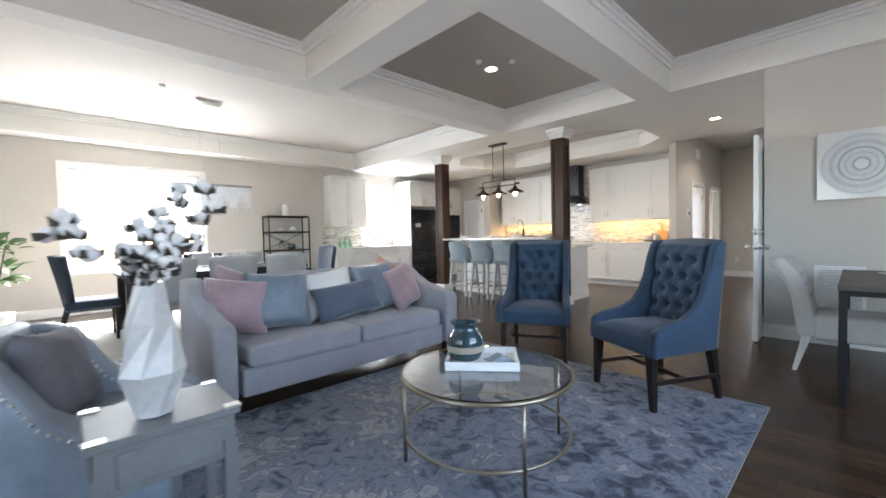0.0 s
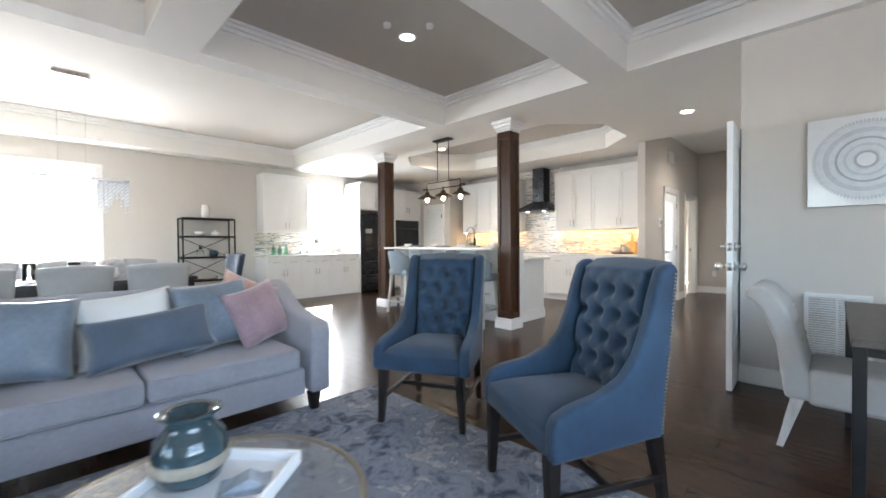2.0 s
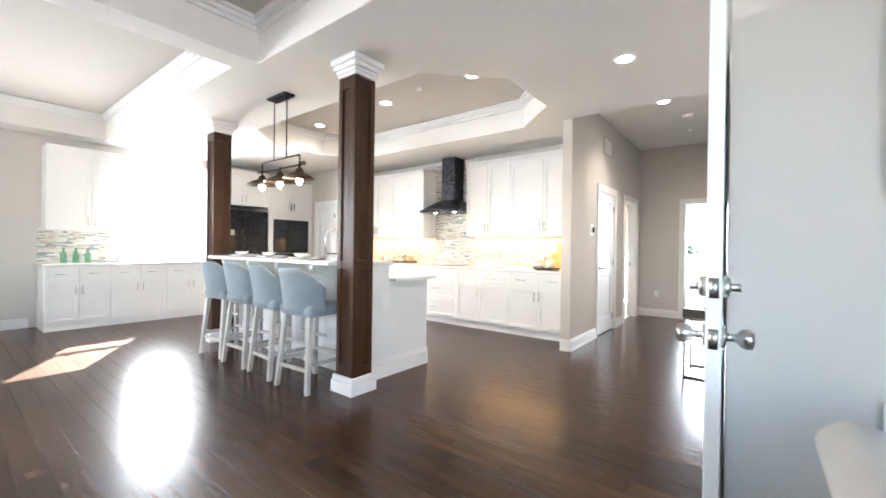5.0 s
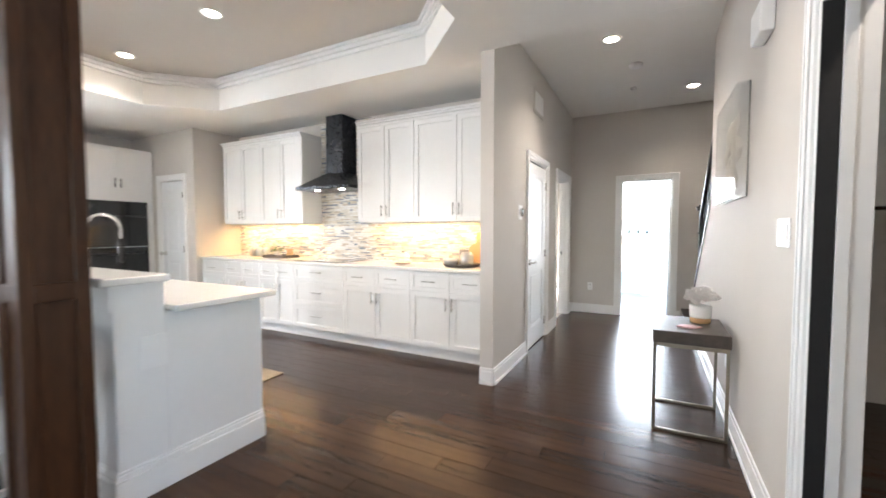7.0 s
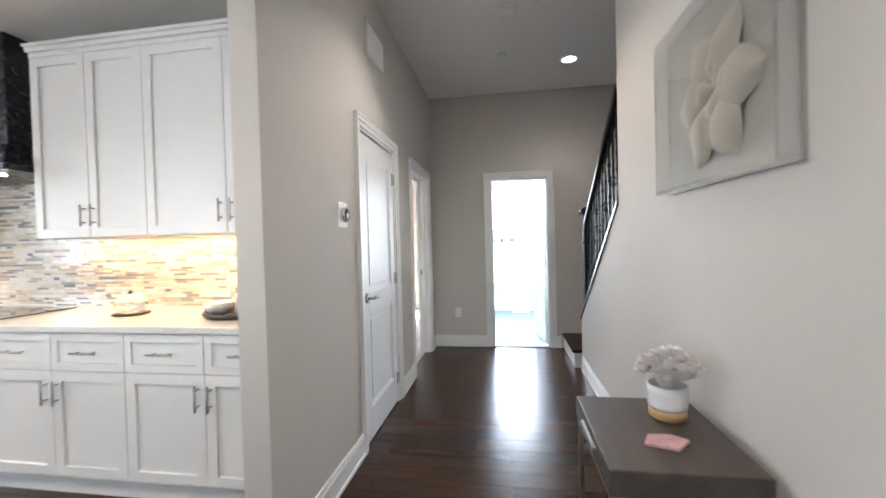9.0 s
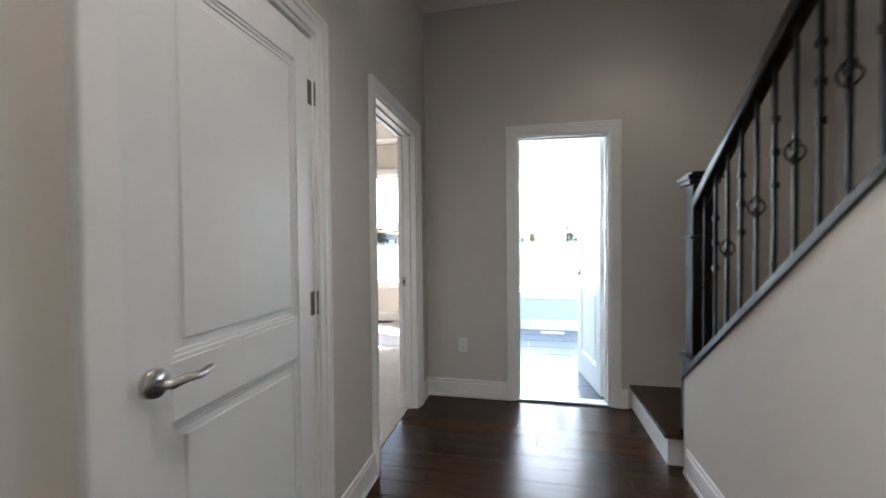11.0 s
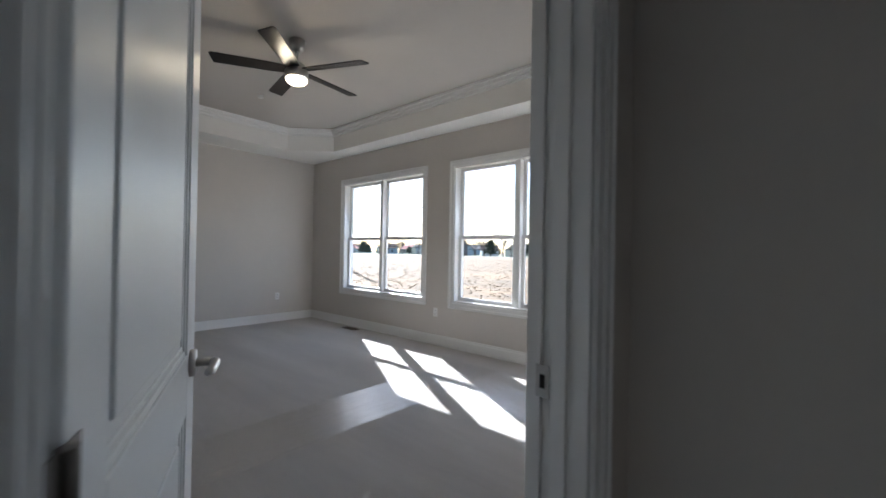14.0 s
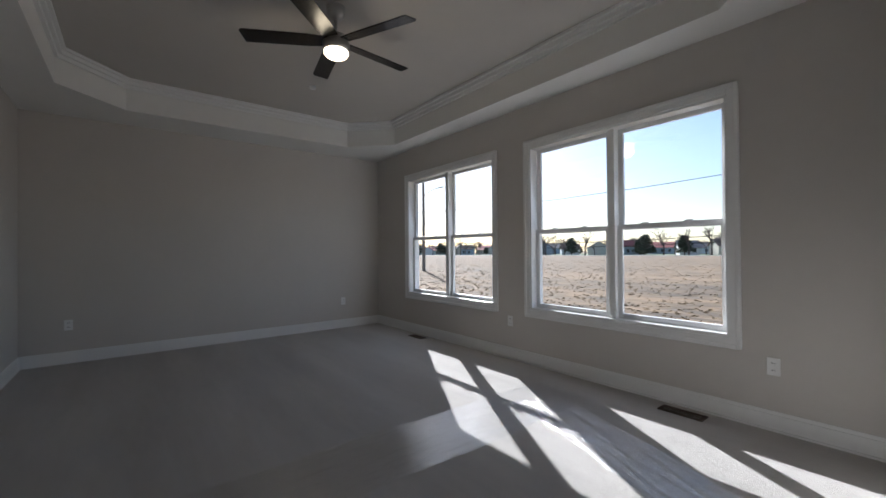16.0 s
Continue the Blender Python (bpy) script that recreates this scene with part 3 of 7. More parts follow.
# ---------- windows ----------
def window(name, label, axis, a, n, b0, b1, z0, z1, cols=2, wallt=0.18):
    """Double-hung sashes in an opening of a wall face at a that looks along n into the room."""
    top = thing(name, label, "window", Matrix.Identity(4), kind="structure")

    def bx(me, d0, d1, p, q, lo, hi):
        s, e = sorted((a + n * d0, a + n * d1))
        me.box(s, e, p, q, lo, hi) if axis == "x" else me.box(p, q, s, e, lo, hi)

    tr = Mesh()
    w = 0.07
    for d, k0, k1 in ((0.016, 0.0, w), (0.024, w * 0.6, w)):
        for p, q, lo, hi in ((b0 - k1, b0 - k0, z0 - k1, z1 + k1), (b1 + k0, b1 + k1, z0 - k1, z1 + k1), (b0 - k0, b1 + k0, z1 + k0, z1 + k1), (b0 - k0, b1 + k0, z0 - k1, z0 - k0)):
            bx(tr, -0.002, d, p, q, lo, hi)
    for p, q, lo, hi in ((b0 - 0.002, b0 + 0.02, z0, z1), (b1 - 0.02, b1 + 0.002, z0, z1), (b0, b1, z1 - 0.02, z1 + 0.002), (b0, b1, z0 - 0.002, z0 + 0.025)):
        bx(tr, 0.006, -wallt, p, q, lo, hi)
    tr.done("casing", TRIM, top, bevel=0.004)
    sash, glass = Mesh(), Mesh()
    cw = (b1 - b0) / cols
    zm = z0 + (z1 - z0) * 0.48
    for c in range(cols):
        p, q = b0 + c * cw + (0.02 if c == 0 else 0.03), b0 + (c + 1) * cw - (0.02 if c == cols - 1 else 0.03)
        for dd, lo, hi in ((-0.07, z0 + 0.025, zm + 0.02), (-0.10, zm - 0.02, z1 - 0.02)):
            f = 0.045
            for s, e, l2, h2 in ((p, p + f, lo, hi), (q - f, q, lo, hi), (p + f, q - f, lo, lo + f), (p + f, q - f, hi - 0.036, hi)):
                bx(sash, dd, dd - 0.03, s, e, l2, h2)
            bx(glass, dd - 0.012, dd - 0.017, p + f - 0.005, q - f + 0.005, lo + f - 0.005, hi - 0.036 + 0.005)
        for k in (0.3, 0.7):
            bx(sash, -0.045, -0.075, p + (q - p) * k - 0.03, p + (q - p) * k + 0.03, zm + 0.02, zm + 0.034)
    for c in range(1, cols):
        bx(sash, -0.03, -0.14, b0 + c * cw - 0.032, b0 + c * cw + 0.032, z0, z1)
    sash.done("sash", TRIM, top, bevel=0.003)
    glass.done("pane", PANE, top)
    for g in top.children:
        if g.name.startswith("pane"):
            g.visible_shadow = False
    return top


window("window_dining", "white double-hung dining window pair", "x", WX, 1, 0.62, 2.53, 0.72, 2.38)
window("window_kitchen", "white double-hung kitchen window over the buffet counter", "x", WX, 1, 6.08, 6.86, 1.08, 2.42, cols=1)
window("window_bedroom_1", "white double-hung bedroom window pair facing the field", "y", 15.015, -1, -6.89, -5.08, 0.58, 2.30)
window("window_bedroom_2", "white double-hung bedroom window pair facing the field", "y", 15.015, -1, -4.54, -2.76, 0.58, 2.30)
window("window_bath", "white double-hung bathroom window pair", "y", 14.78, -1, -1.26, 0.48, 0.50, 2.30)
window("window_south", "white living room window pair", "y", -2.25, 1, -2.0, 0.8, 0.7, 2.5)
window("window_east", "white living room window pair", "x", 2.35, -1, 0.8, 3.6, 0.7, 2.5)


# ---------- columns ----------
def column(x, y):
    top = thing("column", "dark stained panelled wood column on a white plinth", "column", pose(x, y, 0) @ Matrix.Diagonal((0.87, 0.87, 1, 1)), "columns at the island")
    Mesh().box(-0.155, 0.155, -0.155, 0.155, 0, 0.10).box(-0.145, 0.145, -0.145, 0.145, 0.10, 0.14).done("plinth", TRIM, top, bevel=0.006)
    sh = Mesh().box(-0.105, 0.105, -0.105, 0.105, 0.14, 2.60)
    for a in range(4):
        r = pose(0, 0, 0, 0, 0, 90 * a)
        for s in (-1, 1):
            sh.box(s * 0.094 - 0.026, s * 0.094 + 0.026, -0.122, -0.10, 0.14, 2.60, r)
        for z0, z1 in ((0.14, 0.22), (1.02, 1.09), (2.50, 2.60)):
            sh.box(-0.07, 0.07, -0.120, -0.10, z0, z1, r)
    sh.done("shaft", COLUMN, top, bevel=0.005)
    cp = Mesh()
    for i, (h, z0, z1) in enumerate(((0.132, 2.60, 2.63), (0.142, 2.63, 2.66), (0.162, 2.66, 2.70), (0.182, 2.70, 2.749))):
        cp.box(-h, h, -h, h, z0, z1)
    cp.done("capital", TRIM, top, bevel=0.008)


column(-2.60, 6.26)
column(-5.32, 6.30)


# ---------- kitchen ----------
def shaker(me, x0, x1, z0, z1, y, rail=0.055):
    """A shaker front in the plane y that looks along -y."""
    g = 0.002
    x0, x1, z0, z1 = x0 + g, x1 - g, z0 + g, z1 - g
    me.box(x0, x1, y - 0.009, y, z0, z1)
    for a, b, c, d in ((x0, x0 + rail, z0, z1), (x1 - rail, x1, z0, z1), (x0 + rail, x1 - rail, z0, z0 + rail), (x0 + rail, x1 - rail, z1 - rail, z1)):
        me.box(a, b, y - 0.021, y - 0.009, c, d)


def pull(me, x, z, y, vertical=True, length=0.13):
    a, b = ((x, y - 0.03, z - length / 2), (x, y - 0.03, z + length / 2)) if vertical else ((x - length / 2, y - 0.03, z), (x + length / 2, y - 0.03, z))
    me.rod(a, b, 0.006)
    for k in (0.18, 0.82):
        p = [a[i] + (b[i] - a[i]) * k for i in range(3)]
        me.rod(p, (p[0], y, p[2]), 0.005)


def base_unit(x0, x1, m, drawers=0, group="base cabinets"):
    """Base cabinet, front at y=0 looking along -y, 0.6 deep, 0.88 high."""
    top = thing("base_cabinet", "white shaker base cabinet with nickel bar pulls", "cabinet", m @ pose(x0, 0, 0), group)
    w = x1 - x0
    Mesh().box(0.001, w - 0.001, 0, 0.6, 0.10, 0.88).box(0.001, w - 0.001, 0.012, 0.6, 0, 0.10).done("body", CAB, top)
    fr, pu = Mesh(), Mesh()
    if drawers:
        for z0, z1 in ((0.105, 0.39), (0.39, 0.675), (0.675, 0.875)):
            shaker(fr, 0, w, z0, z1, 0)
            pull(pu, w / 2, (z0 + z1) / 2 + 0.02, -0.02, False, 0.17)
    else:
        n = 2 if w > 0.55 else 1
        for i in range(n):
            a, b = w * i / n, w * (i + 1) / n
            shaker(fr, a, b, 0.105, 0.675, 0)
            shaker(fr, a, b, 0.675, 0.875, 0, 0.04)
            pull(pu, (a + b) / 2, 0.775, -0.02, False, 0.15)
            pull(pu, (b - 0.035) if i == 0 else (a + 0.035), 0.56, -0.02)
    fr.done("door", CAB, top, bevel=0.002)
    pu.done("handle", STEEL, top, smooth=True)


def wall_unit(x0, x1, m, z0=1.39, z1=2.50, depth=0.33, crown=True, group="wall cabinets"):
    top = thing("wall_cabinet", "white shaker wall cabinet with crown and nickel pulls", "cabinet", m @ pose(x0, 0, 0), group)
    w = x1 - x0
    Mesh().box(0.001, w - 0.001, 0, depth, z0, z1).done("body", CAB, top)
    fr, pu = Mesh(), Mesh()
    for i in range(2):
        a, b = w * i / 2, w * (i + 1) / 2
        shaker(fr, a, b, z0, z1, 0)
        pull(pu, (b - 0.035) if i == 0 else (a + 0.035), z0 + 0.13, -0.02)
    fr.done("door", CAB, top, bevel=0.002)
    pu.done("handle", STEEL, top, smooth=True)
    if crown:
        c = Mesh()
        for d, a, b in ((0.025, z1, z1 + 0.03), (0.045, z1 + 0.03, z1 + 0.055), (0.06, z1 + 0.055, z1 + 0.075)):
            c.box(0, w, -d, depth, a, b)
        c.done("crown", CAB, top, bevel=0.004)


RANGE = pose(0, 9.11, 0)
for a, b, d in ((-6.28, -5.75, 0), (-5.75, -5.05, 0), (-5.05, -4.42, 0), (-4.42, -3.62, 1), (-3.62, -2.72, 0), (-2.72, -1.80, 0)):
    base_unit(a, b, RANGE, d, "base cabinets along the range wall")
structure(Mesh().box(LX - 0.145, LX - 0.116, 9.11, 9.73, 0, 0.88).done("trim_filler", CAB), "white cabinet filler strip at the wall end", "trim")
UP = pose(0, 9.405, 0)
for a, b in ((-6.18, -5.37), (-5.37, -4.56), (-3.64, -2.85), (-2.85, -1.80)):
    wall_unit(a, b, UP, group="wall cabinets along the range wall")
tagged(Mesh().box(-6.295, LX - 0.118, 9.075, 9.735, 0.88, 0.915).done("range_countertop", QUARTZ, bevel=0.006), "white quartz countertop along the range wall", "countertop")

hood = thing("range_hood", "black chimney range hood over the cooktop", "range hood", pose(-4.08, 9.735, 0))
hm = Mesh().box(-0.44, 0.44, -0.50, -0.004, 1.80, 1.835)
hm.add([(-0.44, -0.50, 1.835), (0.44, -0.50, 1.835), (0.44, -0.004, 1.835), (-0.44, -0.004, 1.835), (-0.14, -0.28, 2.02), (0.14, -0.28, 2.02), (0.14, -0.004, 2.02), (-0.14, -0.004, 2.02)],
       [(0, 1, 5, 4), (1, 2, 6, 5), (2, 3, 7, 6), (3, 0, 4, 7), (3, 2, 1, 0), (4, 5, 6, 7)])
hm.done("canopy", BLACKSTEEL, hood, bevel=0.004)
Mesh().box(-0.135, 0.135, -0.27, -0.004, 2.02, 2.742).done("chimney", BLACKSTEEL, hood, bevel=0.004)
Mesh().lathe([(0.03, 1.794), (0.03, 1.799)], 16, Matrix.Translation((-0.2, -0.36, 0))).lathe([(0.03, 1.794), (0.03, 1.799)], 16, Matrix.Translation((0.2, -0.36, 0))).done("lamp", CANGLOW, hood)

ck = thing("cooktop", "black glass cooktop set in the quartz counter", "cooktop", pose(-4.08, 9.40, 0.9165))
Mesh().box(-0.38, 0.38, -0.25, 0.25, 0, 0.006).done("glass", BLACKGLASS, ck, bevel=0.002)
kn = Mesh()
for i in range(5):
    kn.lathe([(0.018, 0.006), (0.016, 0.022)], 12, Matrix.Translation((-0.14 + 0.07 * i, -0.21, 0)))
kn.done("knob", STEEL, ck)

# stacked glass and stone mosaic behind the counters
TILES = [mat("mosaic_" + k, c, r, vary=0.12, scale=20) for k, c, r in (("cream", (0.70, 0.66, 0.58), 0.25), ("white", (0.80, 0.79, 0.76), 0.15), ("grey", (0.36, 0.38, 0.40), 0.2), ("blue", (0.25, 0.30, 0.35), 0.12), ("tan", (0.50, 0.43, 0.34), 0.4))]


def mosaic(name, origin, ux, n, width, z0, z1):
    top = new(name, bpy.data.meshes.new(name))
    structure(top, "stacked strip mosaic tile backsplash in cream, grey and white", "backsplash")
    sets = [Mesh() for _ in TILES]
    rnd = random.Random(4)
    z = z0
    while z < z1 - 0.01:
        h = rnd.choice((0.015, 0.015, 0.022))
        u = -rnd.random() * 0.08
        while u < width:
            w = rnd.choice((0.05, 0.08, 0.10, 0.15))
            a, b = max(0, u) + 0.001, min(width, u + w) - 0.001
            if b > a + 0.004:
                d = rnd.choice((0.005, 0.007, 0.009))
                me = sets[rnd.choices(range(5), (5, 6, 2.2, 0.9, 2))[0]]
                p = [Vector(origin) + Vector(ux) * k for k in (a, b)]
                q = [v + Vector(n) * d for v in p]
                zz = (z, min(z1, z + h - 0.002))
                me.add([(v.x, v.y, k) for v in q for k in zz] + [(v.x, v.y, k) for v in p for k in zz], [(0, 1, 3, 2), (4, 5, 1, 0), (6, 7, 3, 2), (5, 7, 3, 1), (4, 6, 2, 0)])
            u += w
        z += h
    for me, m2 in zip(sets, TILES):
        if me.v:
            tagged(me.done("mosaic_tile", m2, top), kind="stuff")


mosaic("trim_backsplash_range", (-6.3, 9.739, 0), (1, 0, 0), (0, -1, 0), 4.5, 0.916, 1.388)
mosaic("trim_backsplash_hood", (-4.56, 9.739, 0), (1, 0, 0), (0, -1, 0), 0.92, 1.39, 2.745)
mosaic("trim_backsplash_buffet", (WX + 0.001, 4.98, 0), (0, 1, 0), (1, 0, 0), 1.03, 0.916, 1.40)

# under-cabinet lamps
for x, w in ((-5.37, 1.5), (-2.72, 1.75)):
    st = thing("cabinet_lamp", "slim warm lamp bar under the wall cabinets", "lamp", pose(x, 9.62, 1.388), "lamps under the wall cabinets")
    Mesh().box(-w / 2, w / 2, -0.02, 0.02, -0.012, -0.0005).done("housing", WHITE, st)
    la = bpy.data.lights.new("cabinet_lamp_light", "AREA")
    la.shape, la.size, la.size_y, la.energy, la.color = "RECTANGLE", w, 0.03, 0.6, (1.0, 0.56, 0.20)
    new("cabinet_lamp_light", la).matrix_world = look((x, 9.62, 1.372), (x, 9.66, 0.9))
stb = thing("cabinet_lamp", "slim warm lamp bar under the buffet cabinet", "lamp", pose(WX + 0.12, 5.48, 1.388), "lamps under the wall cabinets")
Mesh().box(-0.02, 0.02, -0.4, 0.4, -0.012, -0.0005).done("housing", WHITE, stb)

# buffet run under the kitchen window
BUF = pose(-7.40, 0, 0, 0, 0, 90)
for a, b in ((4.98, 5.68), (5.68, 6.38), (6.38, 7.07)):
    base_unit(a, b, BUF, 0, "base cabinets along the window wall")
tagged(Mesh().box(WX + 0.002, -7.36, 4.95, 7.07, 0.88, 0.915).done("buffet_countertop", QUARTZ, bevel=0.006), "white quartz countertop on the buffet cabinets", "countertop")
wall_unit(5.02, 5.98, pose(-7.668, 0, 0, 0, 0, 90), group="wall cabinets along the window wall")
pn = thing("fridge_surround", "white tall panels and cabinet round the refrigerator", "cabinet", pose(0, 0, 0))
Mesh().box(WX, -7.33, 7.072, 7.10, 0, 2.50).box(WX, -7.33, 8.04, 8.068, 0, 2.50).done("panel", CAB, pn, bevel=0.002)
wall_unit(7.10, 8.04, pose(-7.37, 0, 0, 0, 0, 90), 1.93, 2.50, 0.62, True, "wall cabinets along the window wall")

fg = thing("refrigerator", "black stainless french-door refrigerator with water dispenser", "refrigerator", pose(-7.35, 7.57, 0, 0, 0, 90))
Mesh().box(-0.45, 0.45, 0.03, 0.62, 0.02, 1.84).done("body", BLACKSTEEL, fg, bevel=0.008)
d = Mesh()
d.box(-0.45, -0.003, -0.05, 0.025, 0.72, 1.84).box(0.003, 0.45, -0.05, 0.025, 0.72, 1.84).box(-0.45, 0.45, -0.05, 0.025, 0.40, 0.712).box(-0.45, 0.45, -0.05, 0.025, 0.05, 0.392)
d.done("door", BLACKSTEEL, fg, bevel=0.012, seg=3)
h = Mesh()
for x in (-0.05, 0.05):
    h.tube([(x, -0.05, 0.85), (x, -0.10, 0.90), (x, -0.10, 1.70), (x, -0.05, 1.75)], 0.012)
for z in (0.66, 0.34):
    h.tube([(-0.38, -0.05, z), (-0.35, -0.10, z), (0.35, -0.10, z), (0.38, -0.05, z)], 0.012)
h.done("handle", BLACKSTEEL, fg, smooth=True)
Mesh().box(-0.37, -0.17, -0.056, -0.049, 1.12, 1.50).done("dispenser", BLACKGLASS, fg)
Mesh().box(-0.36, -0.18, -0.062, -0.055, 1.38, 1.48).done("dispenser_panel", STEEL, fg)

ov = thing("oven_tower", "white tall cabinet with black double wall oven", "oven", pose(-7.37, 8.44, 0, 0, 0, 90))
Mesh().box(-0.37, 0.57, 0, 0.62, 0.02, 2.50).done("body", CAB, ov)
fr = Mesh()
shaker(fr, -0.37, 0.10, 1.86, 2.48, 0)
shaker(fr, 0.10, 0.57, 1.86, 2.48, 0)
shaker(fr, -0.37, 0.57, 0.1, 0.42, 0)
fr.done("door", CAB, ov, bevel=0.002)
Mesh().box(-0.28, 0.48, -0.03, 0, 1.06, 1.72).box(-0.28, 0.48, -0.03, 0, 0.44, 1.05).done("oven_door", BLACKGLASS, ov, bevel=0.006)
h = Mesh()
for z in (1.50, 0.97):
    h.tube([(-0.22, -0.03, z), (-0.2, -0.08, z), (0.4, -0.08, z), (0.42, -0.03, z)], 0.011)
pull(h, 0.07, 1.98, -0.02)
pull(h, 0.14, 1.98, -0.02)
h.done("handle", BLACKSTEEL, ov, smooth=True)

# island with a raised bar
isl = thing("kitchen_island", "white island with raised quartz bar and lower counter", "kitchen island", pose(0, 0, 0))
b = Mesh().box(-5.15, -2.66, 6.50, 6.72, 0, 1.04).box(-5.15, -2.66, 6.72, 7.27, 0, 0.885)
for k in range(10):
    b.box(-5.14 + 0.25 * k, -5.10 + 0.25 * k, 6.485, 6.50, 0.14, 1.0)
b.box(-5.15, -2.66, 6.488, 6.50, 0.92, 1.04)
b.done("body", CAB, isl, bevel=0.003)
s = Mesh()
for dd, z0, z1 in ((0.022, 0, 0.13), (0.014, 0.13, 0.155), (0.007, 0.155, 0.17)):
    s.box(-5.15 - dd, -2.66 + dd, 6.50 - dd, 7.27, z0, z1)
s.done("skirting", TRIM, isl, bevel=0.003)
c = Mesh()
for x in (-4.95, -4.35, -3.75, -3.15):
    c.prism([(6.50, 1.03), (6.20, 1.03), (6.20, 0.99), (6.26, 0.955), (6.33, 0.94), (6.40, 0.90), (6.44, 0.82), (6.50, 0.78)], x - 0.03, x + 0.03, "x")
c.done("corbel", CAB, isl, bevel=0.006)
Mesh().prism([(-5.16, 6.12), (-2.78, 6.12), (-2.78, 6.44), (-2.62, 6.44), (-2.62, 6.73), (-5.16, 6.73)], 1.04, 1.075, "z").done("bar_top", QUARTZ, isl, bevel=0.007)
Mesh().box(-5.19, -2.585, 6.732, 7.33, 0.885, 0.92).done("counter_top", QUARTZ, isl, bevel=0.007)
o = Mesh().box(-2.659, -2.652, 6.60, 6.72, 0.62, 0.78)
o.done("outlet", WHITE, isl, bevel=0.003)

fa = thing("kitchen_faucet", "tall chrome spring-neck kitchen faucet with black head", "faucet", pose(-3.86, 6.86, 0.921))
Mesh().lathe([(0.03, 0), (0.03, 0.02), (0.018, 0.03), (0.016, 0.26)], 16).tube([(0, 0, 0.25)] + [(0, 0.10 - 0.10 * math.cos(a * 0.314), 0.38 + 0.10 * math.sin(a * 0.314)) for a in range(11)] + [(0, 0.2, 0.30)], 0.011).done("neck", CHROME, fa, smooth=True)
Mesh().lathe([(0.014, 0.14), (0.02, 0.17), (0.018, 0.30)], 14, Matrix.Translation((0, 0.2, 0))).rod((0, 0, 0.2), (0, 0.2, 0.2), 0.006).rod((0.02, 0, 0.1), (0.09, 0, 0.12), 0.007).done("spray_head", IRON, fa, smooth=True)

for i in range(4):
    m = pose(-4.75 + 0.62 * i, 6.33, 1.0755)
    ps = thing("place_setting", "white dinner plate and bowl with grey napkin on the bar", "tableware", m, "place settings on the bar")
    if i == 0:
        pl = Mesh().lathe([(0.07, 0), (0.13, 0.014), (0.13, 0.018), (0.06, 0.006)], 24).lathe([(0.03, 0.012), (0.06, 0.03), (0.075, 0.055), (0.07, 0.055), (0.03, 0.02)], 20)
        plate = pl.done("plate", CERAM, ps, smooth=True)
        nap = Mesh().grid(lambda u, v: (0.12 + 0.20 * u, -0.1 + 0.2 * v, 0.004 + 0.03 * math.sin(9 * u + 3 * v) ** 2 * (1 - abs(2 * v - 1))), 12, 8).done("napkin", mat("grey_napkin", (0.27, 0.28, 0.31), 0.9, vary=0.1), ps, smooth=True, solid=0.006)
    else:
        for src in (plate, nap):
            k = new(src.name.split(".")[0], src.data)
            k.parent = ps
            if src is nap:
                mo = k.modifiers.new("solid", "SOLIDIFY")
                mo.thickness, mo.offset = 0.006, 0


# ---------- upholstery ----------
def tuft(u, v, cols, rows, off=0.5):
    """Button dimples and the diamond folds between them over u, v in 0..1."""
    d = 0.0
    for j in range(rows):
        for i in range(cols + 1):
            cu, cv = (i + (off if j % 2 else 0)) / cols, (j + 0.6) / rows
            if 0.04 < cu < 0.96:
                d += math.exp(-(((u - cu) * cols) ** 2 + ((v - cv) * rows) ** 2) * 12.0)
    a, b = u * cols, (v * rows - 0.6) / 2
    fold = max(math.exp(-((k - round(k)) ** 2) * 90.0) for k in (a - b, a + b))
    return d + 0.05 * fold


def tufted_back(w0, w1, z0, z1, y0, y1, curve, cols, rows, depth, thick, roll=0.0, nu=40, nv=56):
    """Front skin of a leaning back: width w0 below, w1 above, curved in plan, with a closed rim."""
    me = Mesh()

    def front(u, v):
        a = 2 * u - 1
        w = w0 + (w1 - w0) * v
        y = y0 + (y1 - y0) * v - curve * a * a + roll * max(0, v - 0.75) ** 2 * 16
        e = min(1.0, min(u, 1 - u) * 12, (1 - v) * 14)
        y += depth * tuft(u, v, cols, rows) * min(1, v * 6, max(0, 0.93 - v) * 9, min(u, 1 - u) * 9) - thick * (e - 0.4)
        return (a * w / 2, y, z0 + (z1 - z0) * v + 0.012 * (1 - a * a) * v)

    def back(u, v):
        p = front(u, v)
        a = 2 * u - 1
        return (p[0], y0 + (y1 - y0) * v - curve * a * a + roll * max(0, v - 0.75) ** 2 * 16 + thick * 0.55, p[2])
    me.grid(front, nu, nv).grid(back, nu // 2, nv // 2)
    for f in (lambda u, v: front(u, 1) if v < 0.5 else back(u, 1), lambda u, v: front(u, 0) if v < 0.5 else back(u, 0)):
        me.grid(f, nu, 1)
    for uu in (0, 1):
        me.grid(lambda u, v, uu=uu: front(uu, u) if v < 0.5 else back(uu, u), nv, 1)
    return me


def leg(me, x, y, h, s0, s1, dx=0, dy=0):
    me.taper((x + dx, y + dy, 0), (s0, s0), (x, y, h), (s1, s1))


